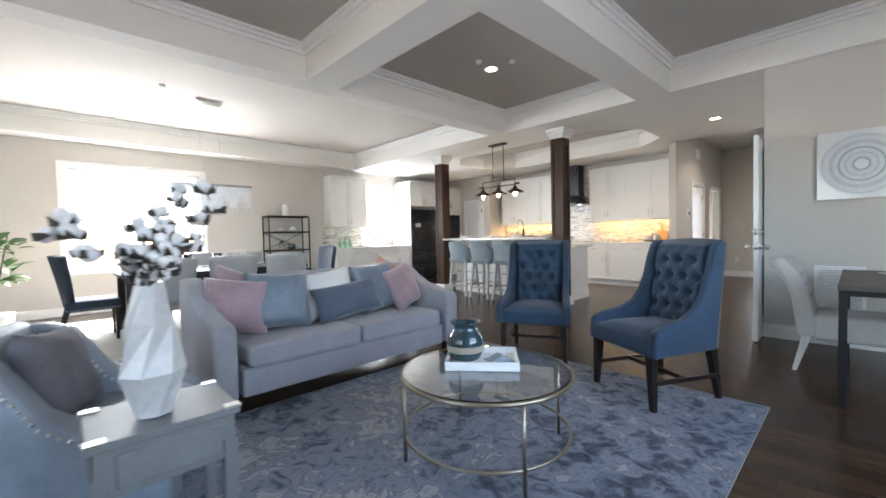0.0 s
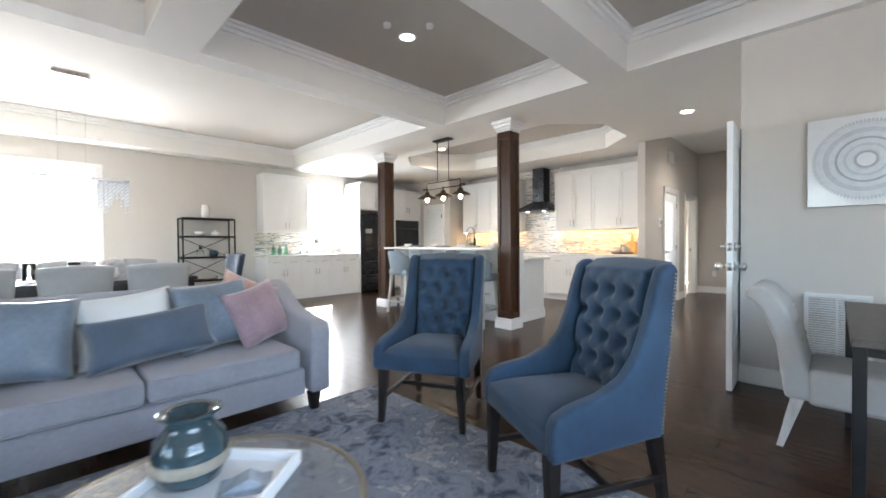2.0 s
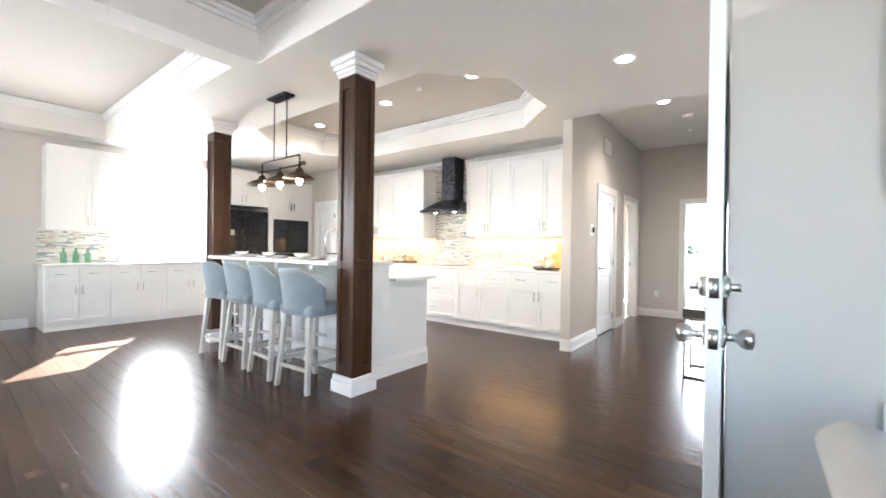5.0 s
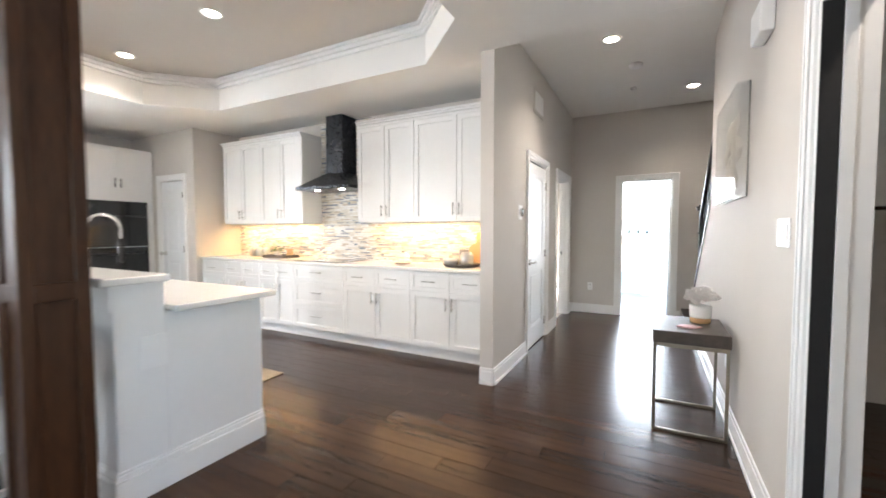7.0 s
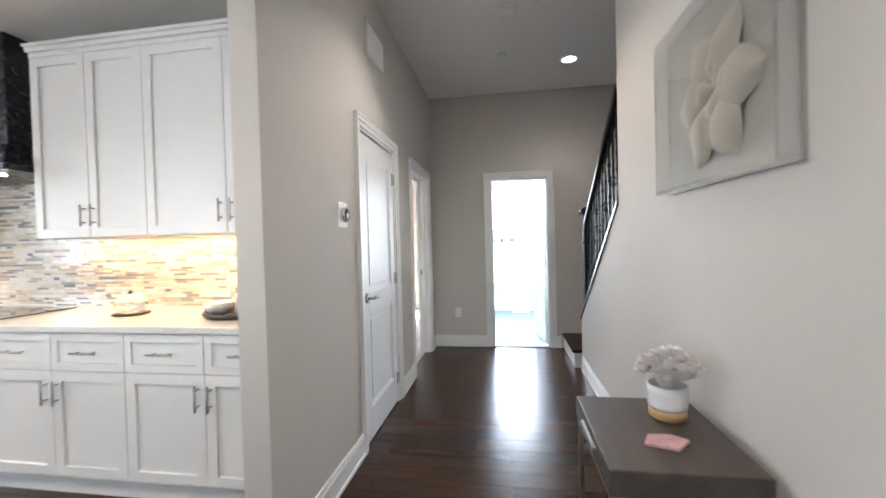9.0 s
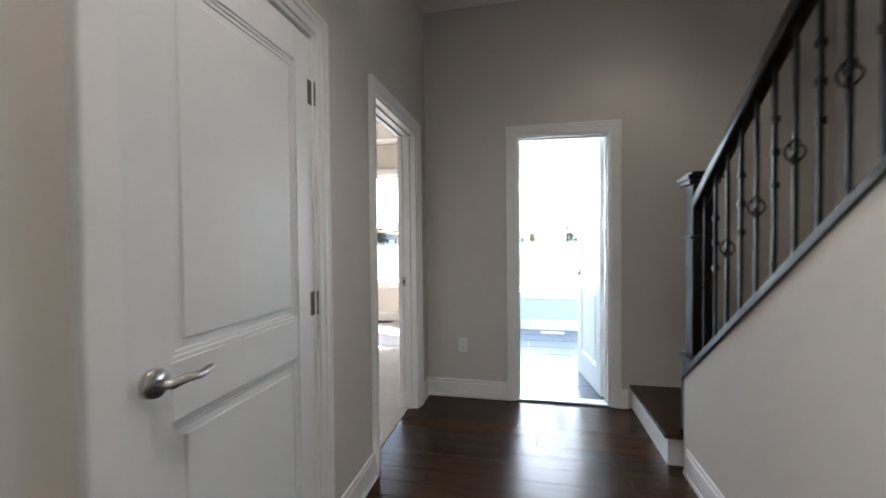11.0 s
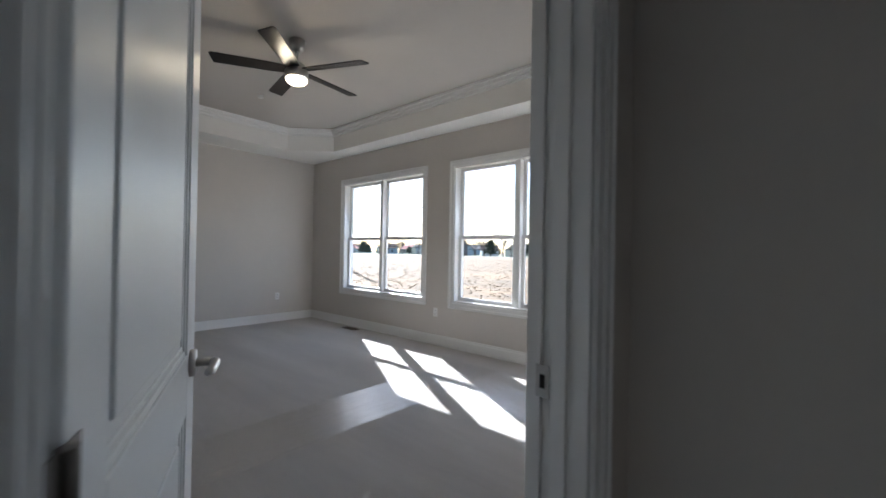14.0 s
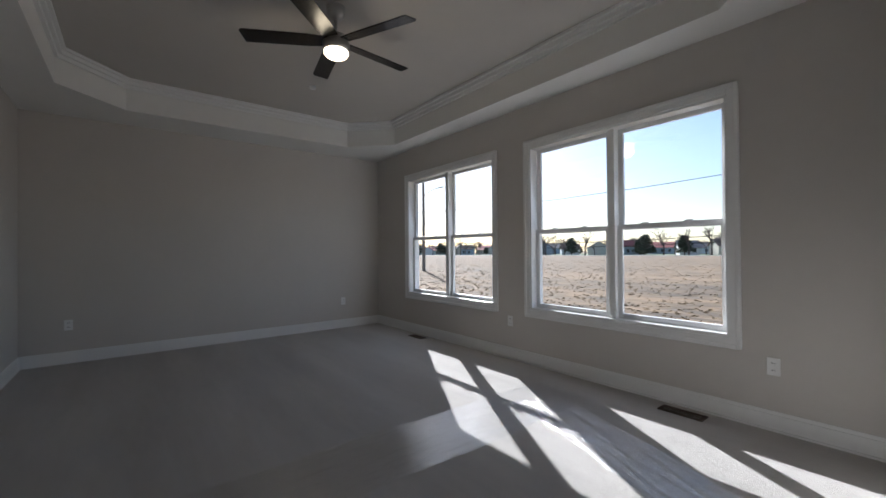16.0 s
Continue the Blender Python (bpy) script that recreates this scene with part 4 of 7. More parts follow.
def wing_chair(m):
    """Front faces -y, origin on the floor under the seat."""
    top = thing("accent_chair", "navy blue velvet button-tufted accent chair with dark legs", "chair", m, "blue accent chairs round the rug")

    def flare(z):
        return 0.012 * max(0.0, z - 0.46) / 0.58

    def taper(y):
        return 1.08 - 0.30 * (y + 0.3)
    tufted_back(0.44, 0.46, 0.42, 1.045, 0.155, 0.262, 0.0, 4, 6, 0.052, 0.085, 0.012, 56, 72).done("backrest", VELVET, top, smooth=True)
    sm = Mesh().grid(lambda u, v: ((u - 0.5) * 0.50 * taper(-0.30 + 0.50 * v), -0.30 + 0.50 * v, 0.445 + 0.05 * (1 - (2 * u - 1) ** 4) * (1 - (2 * v - 1) ** 6)), 16, 16)
    sm.done("seat", VELVET, top, smooth=True)
    Mesh().prism([(-0.285, -0.305), (0.285, -0.305), (0.24, 0.245), (-0.24, 0.245)], 0.33, 0.45, "z").done("seat_frame", VELVET, top, bevel=0.03, seg=4)
    for s in (-1, 1):
        w = Mesh()
        prof = [(0.315, 1.01), (0.295, 1.04), (0.255, 1.045), (0.215, 1.015), (0.18, 0.92), (0.145, 0.79), (0.10, 0.68), (0.03, 0.60), (-0.08, 0.55), (-0.22, 0.525), (-0.29, 0.495), (-0.308, 0.45), (-0.308, 0.335), (0.245, 0.335), (0.27, 0.6)]
        w.prism(prof, -0.03, 0.03, "x", Matrix.Translation((s * 0.262, 0, 0)))
        w.v = [(x * taper(y) + s * flare(z), y, z) for x, y, z in w.v]
        w.done("arm", VELVET, top, bevel=0.026, seg=5)
    n = Mesh()
    for s in (-1, 1):
        for k in range(44):
            t = k / 43
            z = 1.0 - 0.64 * t
            y = 0.287 - 0.062 * t
            x = s * (0.2955 * taper(y) + flare(z))
            n.rod((x, y, z), (x + s * 0.006, y, z), 0.006, 0.003, 6)
    n.done("nailhead", STEEL, top)
    bn = Mesh()
    for j in range(6):
        for i in range(5):
            cu, cv = (i + (0.5 if j % 2 else 0)) / 4, (j + 0.6) / 6
            if 0.04 < cu < 0.96 and cv < 0.9:
                a = 2 * cu - 1
                bn.lathe([(0.011, -0.004), (0.010, 0.003), (0.004, 0.006)], 10, Matrix.Translation((a * (0.44 + 0.02 * cv) / 2, 0.155 + 0.107 * cv + 0.002, 0.42 + 0.625 * cv)) @ pose(0, 0, 0, 80, 0, 0))
    bn.done("button", VELVET, top, smooth=True)
    lg = Mesh()
    for s in (-1, 1):
        leg(lg, s * 0.25, -0.275, 0.34, 0.017, 0.027, s * 0.018, -0.005)
        leg(lg, s * 0.235, 0.215, 0.34, 0.016, 0.027, 0.0, 0.065)
        lg.box(s * 0.25 - 0.011, s * 0.25 + 0.011, -0.27, 0.25, 0.15, 0.178)
    lg.box(-0.25, 0.25, -0.02, 0.002, 0.15, 0.178)
    lg.done("leg", ESPRESSO, top, bevel=0.003)
    return top


RUGZ = 0.014
ch = wing_chair(pose(-1.415, 3.72, RUGZ, 0, 0, 26))
copy_thing(ch, pose(-0.325, 3.52, RUGZ, 0, 0, -28))

# sofa: faces +x
sf = thing("sofa", "lavender grey linen sofa with sloping arms and dark feet", "sofa", pose(-2.42, 2.22, 0, 0, 0, 90))
W = 0.97
Mesh().box(-W + 0.1, W - 0.1, -0.40, 0.40, 0.13, 0.31).done("base", SOFAF, sf, bevel=0.02, seg=3)
for x0, x1 in ((-W + 0.135, -0.003), (0.003, W - 0.135)):
    cu = Mesh().box(x0, x1, -0.415, 0.24, 0.312, 0.45)
    cu.done("seat_cushion", SOFAF, sf, bevel=0.035, seg=4)
    pip = Mesh()
    for z in (0.325, 0.437):
        pip.tube([(x0 + 0.02, -0.40, z), (x0 + 0.035, -0.412, z), (x1 - 0.035, -0.412, z), (x1 - 0.02, -0.40, z)], 0.006)
    pip.done("piping", SOFAF, sf, smooth=True)
bk = Mesh().prism([(0.20, 0.31), (0.30, 0.80), (0.33, 0.845), (0.40, 0.85), (0.46, 0.80), (0.44, 0.13), (0.20, 0.13)], -W + 0.13, W - 0.13, "x")
bk.done("backrest", SOFAF, sf, bevel=0.03, seg=4)
for s in (-1, 1):
    a = Mesh().prism([(-0.43, 0.13), (-0.44, 0.56), (-0.40, 0.61), (-0.25, 0.63), (-0.05, 0.67), (0.10, 0.74), (0.24, 0.83), (0.34, 0.855), (0.44, 0.85), (0.47, 0.80), (0.45, 0.13)], s * W - 0.07, s * W + 0.07, "x")
    a.done("arm", SOFAF, sf, bevel=0.035, seg=4)
lg = Mesh()
for x in (-W + 0.03, W - 0.03):
    for y in (-0.37, 0.38):
        lg.taper((x, y, 0), (0.024, 0.024), (x, y, 0.13), (0.037, 0.037))
lg.done("foot", ESPRESSO, sf, bevel=0.004)


def cushion(label, w, h, d, m, material, group="throw pillows on the sofa"):
    ob = Mesh().pillow(w, h, d).done("throw_pillow", material, m=m, smooth=True)
    return tagged(ob, label, "pillow", group)


def on_sofa(y, x, tilt, turn, z, size, d, material, label, roll=0):
    return cushion(label, size[0], size[1], d, Matrix.Translation((x, 1.45 + (y - 1.46) * 0.9, z)) @ pose(0, 0, 0, 0, 0, 90 + turn) @ pose(0, 0, 0, -tilt, roll, 0), material)


on_sofa(1.46, -2.46, 20, -22, 0.655, (0.46, 0.42), 0.17, MAUVE, "mauve velvet square pillow on the sofa", 6)
on_sofa(1.53, -2.60, 14, 0, 0.69, (0.44, 0.44), 0.14, MAUVE, "dusty pink velvet pillow at the sofa arm", 20)
on_sofa(1.79, -2.42, 22, -6, 0.665, (0.48, 0.45), 0.17, GREYV, "blue grey satin square pillow on the sofa", 4)
on_sofa(2.30, -2.50, 20, 0, 0.66, (0.50, 0.42), 0.14, mat("white_linen", (0.72, 0.71, 0.70), 0.9, vary=0.04, bump=0.4, bscale=300), "white linen pillow behind the lumbar pillow", -6)
on_sofa(2.42, -2.36, 22, 4, 0.61, (0.66, 0.30), 0.15, SLATEV, "slate blue velvet lumbar pillow on the sofa", -5)
on_sofa(2.82, -2.47, 20, 8, 0.675, (0.50, 0.46), 0.17, GREYV, "pale blue satin square pillow on the sofa", -4)
on_sofa(3.10, -2.40, 20, 20, 0.655, (0.42, 0.42), 0.15, MAUVE, "lilac pink velvet pillow by the arm", -12)
on_sofa(3.06, -2.57, 12, 0, 0.70, (0.42, 0.42), 0.12, mat("blush_velvet", (0.50, 0.30, 0.24), 0.8, vary=0.2, sheen=0.4), "blush pillow at the back of the sofa", 24)

# area rug with a worn abstract pattern
RUGM = mat("abstract_rug", (0.04, 0.046, 0.065), 0.96, vary=0.2, scale=0.95, second=(0.40, 0.35, 0.30), ramp=(0.37, 0.66), bump=0.6, bscale=350, fine=0.8)
cr = next(n for n in RUGM.node_tree.nodes if n.type == "VALTORGB").color_ramp
for p, col in ((0.43, (0.085, 0.10, 0.14)), (0.47, (0.185, 0.21, 0.265)), (0.51, (0.25, 0.275, 0.33)), (0.53, (0.13, 0.145, 0.19)), (0.555, (0.40, 0.40, 0.42)), (0.60, (0.25, 0.26, 0.30))):
    cr.elements.new(p).color = (*col, 1)
for n in RUGM.node_tree.nodes:
    if n.type == "TEX_NOISE":
        n.inputs["Distortion"].default_value = 1.1
        n.inputs["Detail"].default_value = 12
        n.inputs["Roughness"].default_value = 0.62
rug = thing("area_rug", "blue grey and cream abstract area rug", "rug", pose(-0.92, 2.14, 0))
Mesh().box(-1.19, 1.19, -1.57, 1.57, 0.001, 0.012).done("pile", RUGM, rug, bevel=0.003)
Mesh().tube([(-1.19, -1.57, 0.007), (1.19, -1.57, 0.007), (1.19, 1.57, 0.007), (-1.19, 1.57, 0.007)], 0.006, 6, True).done("binding", mat("rug_binding", (0.20, 0.19, 0.19), 0.95), rug)

# round glass coffee table
ct = thing("coffee_table", "round glass coffee table with champagne metal frame", "coffee table", pose(-0.70, 2.13, RUGZ))
R = 0.435
ring = lambda r, z, n=48: [(r * math.cos(6.28318 * i / n), r * math.sin(6.28318 * i / n), z) for i in range(n)]
fm = Mesh().tube(ring(R, 0.405), 0.011, 8, True).tube(ring(R - 0.01, 0.115), 0.008, 8, True)
for a in range(4):
    t = radians(62 + 90 * a)
    fm.rod(((R - 0.005) * math.cos(t), (R - 0.005) * math.sin(t), 0), ((R - 0.005) * math.cos(t), (R - 0.005) * math.sin(t), 0.405), 0.009)
fm.done("frame", BRASS, ct, smooth=True)
g = Mesh().lathe([(R - 0.008, 0.408), (R - 0.004, 0.412), (R - 0.004, 0.416), (R - 0.008, 0.419)], 64).done("glass_top", CLEAR, ct)
g.visible_shadow = False
TT = RUGZ + 0.4195
bkm = pose(-0.77, 2.19, TT, 0, 0, 40)
tr = thing("tray", "white shallow tray on the coffee table", "tray", bkm)
t = Mesh().box(-0.19, 0.19, -0.15, 0.15, 0, 0.010)
for x0, x1, y0, y1 in ((-0.19, 0.19, -0.15, -0.138), (-0.19, 0.19, 0.138, 0.15), (-0.19, -0.178, -0.138, 0.138), (0.178, 0.19, -0.138, 0.138)):
    t.box(x0, x1, y0, y1, 0.010, 0.045)
t.done("body", WHITE, tr, bevel=0.003)
vs = thing("glass_jar", "teal glazed round jar with a burlap band", "vase", bkm @ pose(-0.09, 0.02, 0.0105) @ Matrix.Scale(0.97, 4))
Mesh().lathe([(0.06, 0), (0.085, 0.015), (0.10, 0.055), (0.103, 0.10), (0.095, 0.14), (0.075, 0.165), (0.062, 0.185), (0.068, 0.20), (0.088, 0.215), (0.086, 0.219), (0.062, 0.205), (0.056, 0.185)], 32).done("body", TEAL, vs, smooth=True)
Mesh().lathe([(0.1025, 0.055), (0.106, 0.06), (0.107, 0.085), (0.104, 0.09)], 32).done("band", BURLAP, vs, smooth=True)
bw = thing("decor_book", "folded grey and white card in the tray", "book", bkm @ pose(0.09, 0.0, 0.0105, 0, 0, 25))
Mesh().box(-0.07, 0.07, -0.05, 0.05, 0, 0.006).prism([(-0.06, 0.006), (0.06, 0.006), (0.01, 0.035)], -0.03, 0.035, "y").done("card", mat("grey_card", (0.35, 0.40, 0.46), 0.6, vary=0.3, scale=20), bw)

# side table with cotton stems in a faceted vase
sd = thing("side_table", "silver grey wooden side table with metal corners", "side table", pose(-0.88, 0.765, 0) @ Matrix.Diagonal((0.80, 0.96, 1, 1)))
Mesh().box(-0.195, 0.195, -0.195, 0.195, 0.575, 0.60).done("top", SILVERW, sd, bevel=0.004)
b = Mesh().box(-0.18, 0.18, -0.18, 0.18, 0.44, 0.575)
b.done("apron", SILVERW, sd, bevel=0.003)
Mesh().box(-0.13, 0.13, -0.187, -0.18, 0.46, 0.555).box(0.18, 0.187, -0.13, 0.13, 0.46, 0.555).done("drawer", SILVERW, sd, bevel=0.004)
l2 = Mesh()
for x in (-0.165, 0.165):
    for y in (-0.165, 0.165):
        l2.taper((x, y, 0), (0.014, 0.014), (x, y, 0.5), (0.022, 0.022))
l2.box(-0.165, 0.165, -0.165, 0.165, 0.14, 0.16)
l2.done("leg", SILVERW, sd, bevel=0.003)
cn = Mesh()
for x in (-1, 1):
    for y in (-1, 1):
        cn.box(min(x * 0.15, x * 0.198), max(x * 0.15, x * 0.198), min(y * 0.15, y * 0.198), max(y * 0.15, y * 0.198), 0.598, 0.604)
cn.done("corner", STEEL, sd)
va = thing("faceted_vase", "pale marble faceted vase holding cotton stems", "vase", pose(-0.85, 0.745, 0.6045))
Mesh().lathe([(0.05, 0), (0.088, 0.13), (0.064, 0.28), (0.038, 0.40), (0.03, 0.40), (0.02, 0.2)], 7, None, 1).done("body", mat("pale_marble", (0.55, 0.54, 0.54), 0.3, vary=0.18, scale=7), va)
ct2 = thing("cotton_stems", "bare twigs with white cotton bolls in the vase", "dried plant", pose(-0.85, 0.745, 0.965))
rnd = random.Random(9)
tw, bo, hu = Mesh(), Mesh(), Mesh()
for k in range(11):
    an, sp, ht = rnd.random() * 6.28, 0.05 + rnd.random() * 0.17, 0.08 + rnd.random() * 0.26
    pts = [Vector((sp * math.cos(an) * q ** 1.4, sp * math.sin(an) * q ** 1.4, ht * q)) for q in (0, 0.3, 0.6, 0.85, 1)]
    tw.tube(pts, [0.004, 0.0035, 0.003, 0.0025, 0.002], 6)
    for q in range(6):
        f = 0.35 + 0.65 * q / 5
        i = min(3, int(f * 4))
        p = pts[i].lerp(pts[i + 1], f * 4 - i) if i < 4 else pts[4]
        off = Vector((rnd.uniform(-1, 1), rnd.uniform(-1, 1), rnd.uniform(-0.3, 0.8))).normalized() * 0.045
        c = p + off
        tw.rod(p, c, 0.002, 0.0015, 5)
        r = rnd.uniform(0.020, 0.031)
        for e in range(4):
            v = c + Vector((rnd.uniform(-1, 1), rnd.uniform(-1, 1), rnd.uniform(-0.6, 1))) * r * 0.55
            bo.lathe([(r * 0.62 * math.sin(0.12 + 0.415 * q), -r * 0.62 * math.cos(0.12 + 0.415 * q)) for q in range(8)], 12, Matrix.Translation(v))
        for e in range(4):
            a2 = e * 1.57 + rnd.random()
            hu.add([c - off * 0.5, c + Vector((math.cos(a2) * r * 1.1, math.sin(a2) * r * 1.1, -r * 0.5)), c + Vector((math.cos(a2 + 0.7) * r * 1.1, math.sin(a2 + 0.7) * r * 1.1, -r * 0.5)), c + Vector((math.cos(a2 + 0.35) * r * 1.5, math.sin(a2 + 0.35) * r * 1.5, r * 0.4))], [(0, 1, 2), (1, 3, 2), (0, 2, 3), (0, 3, 1)])
tw.done("twig", TWIG, ct2)
bo.done("boll", COTTON, ct2, smooth=True)
hu.done("husk", TWIG, ct2)

# armchair beside the side table
ARMF = mat("steel_blue_leather", (0.25, 0.29, 0.34), 0.5, vary=0.18, scale=6, bump=0.1, bscale=120)
ac = thing("armchair", "steel blue club armchair with nailhead trim", "armchair", pose(-1.62, 0.62, 0, 0, 0, 160) @ Matrix.Scale(0.92, 4))
Mesh().box(-0.34, 0.34, -0.36, 0.36, 0.12, 0.30).done("base", ARMF, ac, bevel=0.03, seg=3)
Mesh().box(-0.25, 0.25, -0.38, 0.22, 0.30, 0.46).done("seat", ARMF, ac, bevel=0.05, seg=4)
Mesh().prism([(0.20, 0.3), (0.30, 0.82), (0.36, 0.86), (0.44, 0.82), (0.42, 0.12), (0.20, 0.12)], -0.34, 0.34, "x").done("backrest", ARMF, ac, bevel=0.04, seg=4)
nh = Mesh()
for s in (-1, 1):
    pr = [(-0.40, 0.12), (-0.40, 0.40), (-0.36, 0.455), (-0.24, 0.475), (-0.10, 0.50), (0.02, 0.58), (0.09, 0.69), (0.16, 0.79), (0.26, 0.83), (0.42, 0.82), (0.43, 0.12)]
    Mesh().prism(pr, s * 0.33 - 0.07, s * 0.33 + 0.07, "x").done("arm", ARMF, ac, bevel=0.04, seg=4)
    for a, b2 in zip(pr[1:-2], pr[2:-1]):
        n = max(1, int(math.dist(a, b2) / 0.03))
        for i in range(n):
            y, z = a[0] + (b2[0] - a[0]) * i / n, a[1] + (b2[1] - a[1]) * i / n - 0.045
            for side in (-1, 1):
                x = s * 0.33 + side * 0.068
                nh.lathe([(0.010, 0), (0.008, 0.005), (0.003, 0.008)], 8, Matrix.Translation((x, y, z)) @ pose(0, 0, 0, 0, 90 * side, 0))
nh.done("nailhead", STEEL, ac, smooth=True)
lg = Mesh()
for x in (-0.3, 0.3):
    for y in (-0.33, 0.36):
        lg.taper((x, y, 0), (0.02, 0.02), (x, y, 0.12), (0.03, 0.03))
lg.done("foot", ESPRESSO, ac)
cushion("charcoal grey square pillow on the armchair", 0.44, 0.42, 0.16, pose(-1.62, 0.62, 0, 0, 0, 160) @ Matrix.Scale(0.92, 4) @ Matrix.Translation((-0.05, 0.08, 0.655)) @ pose(0, 0, 0, -18, 6, 0), mat("charcoal_fabric", (0.16, 0.15, 0.17), 0.85, vary=0.2, bump=0.3, bscale=200), "throw pillows on the armchair")

# desk with cream chair by the art wall
dk = thing("desk", "grey wood writing desk with black iron frame", "desk", pose(0, 0, 0))
Mesh().box(0.56, 1.25, 4.02, 5.34, 0.735, 0.765).done("top", GREYWOOD, dk, bevel=0.004)
f = Mesh()
for x in (0.585, 1.22):
    for y in (4.05, 5.31):
        f.box(x - 0.02, x + 0.02, y - 0.02, y + 0.02, 0, 0.735)
    f.box(x - 0.012, x + 0.012, 4.05, 5.31, 0.70, 0.735)
for y in (4.05, 5.31):
    f.box(0.585, 1.22, y - 0.012, y + 0.012, 0.70, 0.735)
f.done("frame", IRON, dk, bevel=0.003)
sc = thing("desk_chair", "cream linen button-tufted desk chair with rolled back", "chair", pose(0.565, 4.93, 0, 0, 0, 90) @ Matrix.Scale(0.94, 4))
b = Mesh().prism([(0.14, 0.40), (0.19, 0.64), (0.26, 0.84), (0.33, 0.935), (0.40, 0.955), (0.45, 0.92), (0.45, 0.87), (0.41, 0.85), (0.37, 0.80), (0.30, 0.62), (0.26, 0.30), (0.14, 0.30)], -0.245, 0.245, "x")
b.done("backrest", CREAM, sc, bevel=0.03, seg=4)
Mesh().box(-0.25, 0.25, -0.33, 0.16, 0.28, 0.49).done("seat", CREAM, sc, bevel=0.035, seg=4)
bt = Mesh()
for j in range(3):
    for i in range(4 - j % 2):
        z = 0.63 + 0.09 * j
        bt.lathe([(0.014, 0), (0.010, 0.006), (0.004, 0.008)], 10, Matrix.Translation((-0.15 + 0.1 * i + 0.05 * (j % 2), 0.185 + 0.03 * j, z)) @ pose(0, 0, 0, 72, 0, 0))
bt.done("button", CREAM, sc, smooth=True)
lg = Mesh()
for s in (-1, 1):
    lg.taper((s * 0.21, -0.29, 0), (0.016, 0.016), (s * 0.21, -0.29, 0.29), (0.024, 0.024)).taper((s * 0.21, 0.28, 0), (0.016, 0.016), (s * 0.21, 0.20, 0.31), (0.026, 0.03))
lg.done("leg", WASHED, sc, bevel=0.003)
dt = thing("desk_plate", "small white dish on the desk", "dish", pose(0.86, 4.95, 0.766))
Mesh().lathe([(0.06, 0), (0.11, 0.012), (0.11, 0.016), (0.05, 0.006)], 24).lathe([(0.02, 0.006), (0.035, 0.05), (0.03, 0.05), (0.015, 0.01)], 14, Matrix.Translation((0.15, -0.1, 0))).done("dish", CERAM, dt, smooth=True)
ft = thing("throw_stool", "dark shaggy fur throw on a small stool", "stool", pose(-0.42, 0.52, 0))
rf = random.Random(3)
fu = Mesh().lathe([(0.02, 0.30), (0.13, 0.31), (0.15, 0.36), (0.12, 0.39), (0.02, 0.40)], 20)
for k in range(420):
    a, r = rf.random() * 6.28, 0.15 * math.sqrt(rf.random())
    p = Vector((r * math.cos(a), r * math.sin(a), 0.385))
    q = p + Vector((rf.uniform(-0.03, 0.03), rf.uniform(-0.03, 0.03), rf.uniform(0.01, 0.03)))
    fu.rod(p, q, 0.004, 0.0008, 4)
fu.done("fur", mat("dark_fur", (0.055, 0.042, 0.036), 0.9, vary=0.4), ft)
lg = Mesh()
for a in range(4):
    c2, s2 = 0.11 * math.cos(a * 1.57), 0.11 * math.sin(a * 1.57)
    lg.rod((c2 * 1.1, s2 * 1.1, 0), (c2, s2, 0.31), 0.012)
lg.done("leg", WASHED, ft)


# ---------- bar stools ----------
def bar_stool(m):
    """Faces +y towards the bar."""
    top = thing("bar_stool", "pale blue grey upholstered bar stool with washed wood legs", "bar stool", m, "bar stools at the island")

    def shell(u, v):
        a = (u - 0.5) * 2.6
        k = abs(u - 0.5) * 2
        h = 0.66 + (0.36 - 0.26 * max(0, k - 0.35) ** 1.2) * v
        r = 0.225 + 0.03 * v
        return (r * math.sin(a) * 0.98, -r * math.cos(a) * (0.95 + 0.14 * v), h)
    Mesh().grid(shell, 22, 8).done("backrest", STOOLF, top, smooth=True, solid=0.045)
    Mesh().box(-0.215, 0.215, -0.20, 0.20, 0.615, 0.72).done("seat", STOOLF, top, bevel=0.045, seg=4)
    lg = Mesh()
    for x in (-1, 1):
        for y in (-1, 1):
            lg.taper((x * 0.205, y * 0.20 - 0.01, 0), (0.018, 0.018), (x * 0.16, y * 0.155, 0.63), (0.022, 0.022))
        lg.box(x * 0.19 - 0.012, x * 0.19 + 0.012, -0.18, 0.18, 0.21, 0.24)
    lg.box(-0.19, 0.19, 0.165, 0.19, 0.24, 0.27).box(-0.19, 0.19, -0.20, -0.175, 0.17, 0.20).box(-0.17, 0.17, -0.015, 0.01, 0.43, 0.455)
    lg.done("leg", WASHED, top, bevel=0.004)
    return top


bs = bar_stool(pose(-3.00, 6.13, 0, 0, 0, 4))
for i, (x, a) in enumerate(((-3.53, -3), (-4.06, 2), (-4.60, 5))):
    copy_thing(bs, pose(x, 6.14, 0, 0, 0, a))

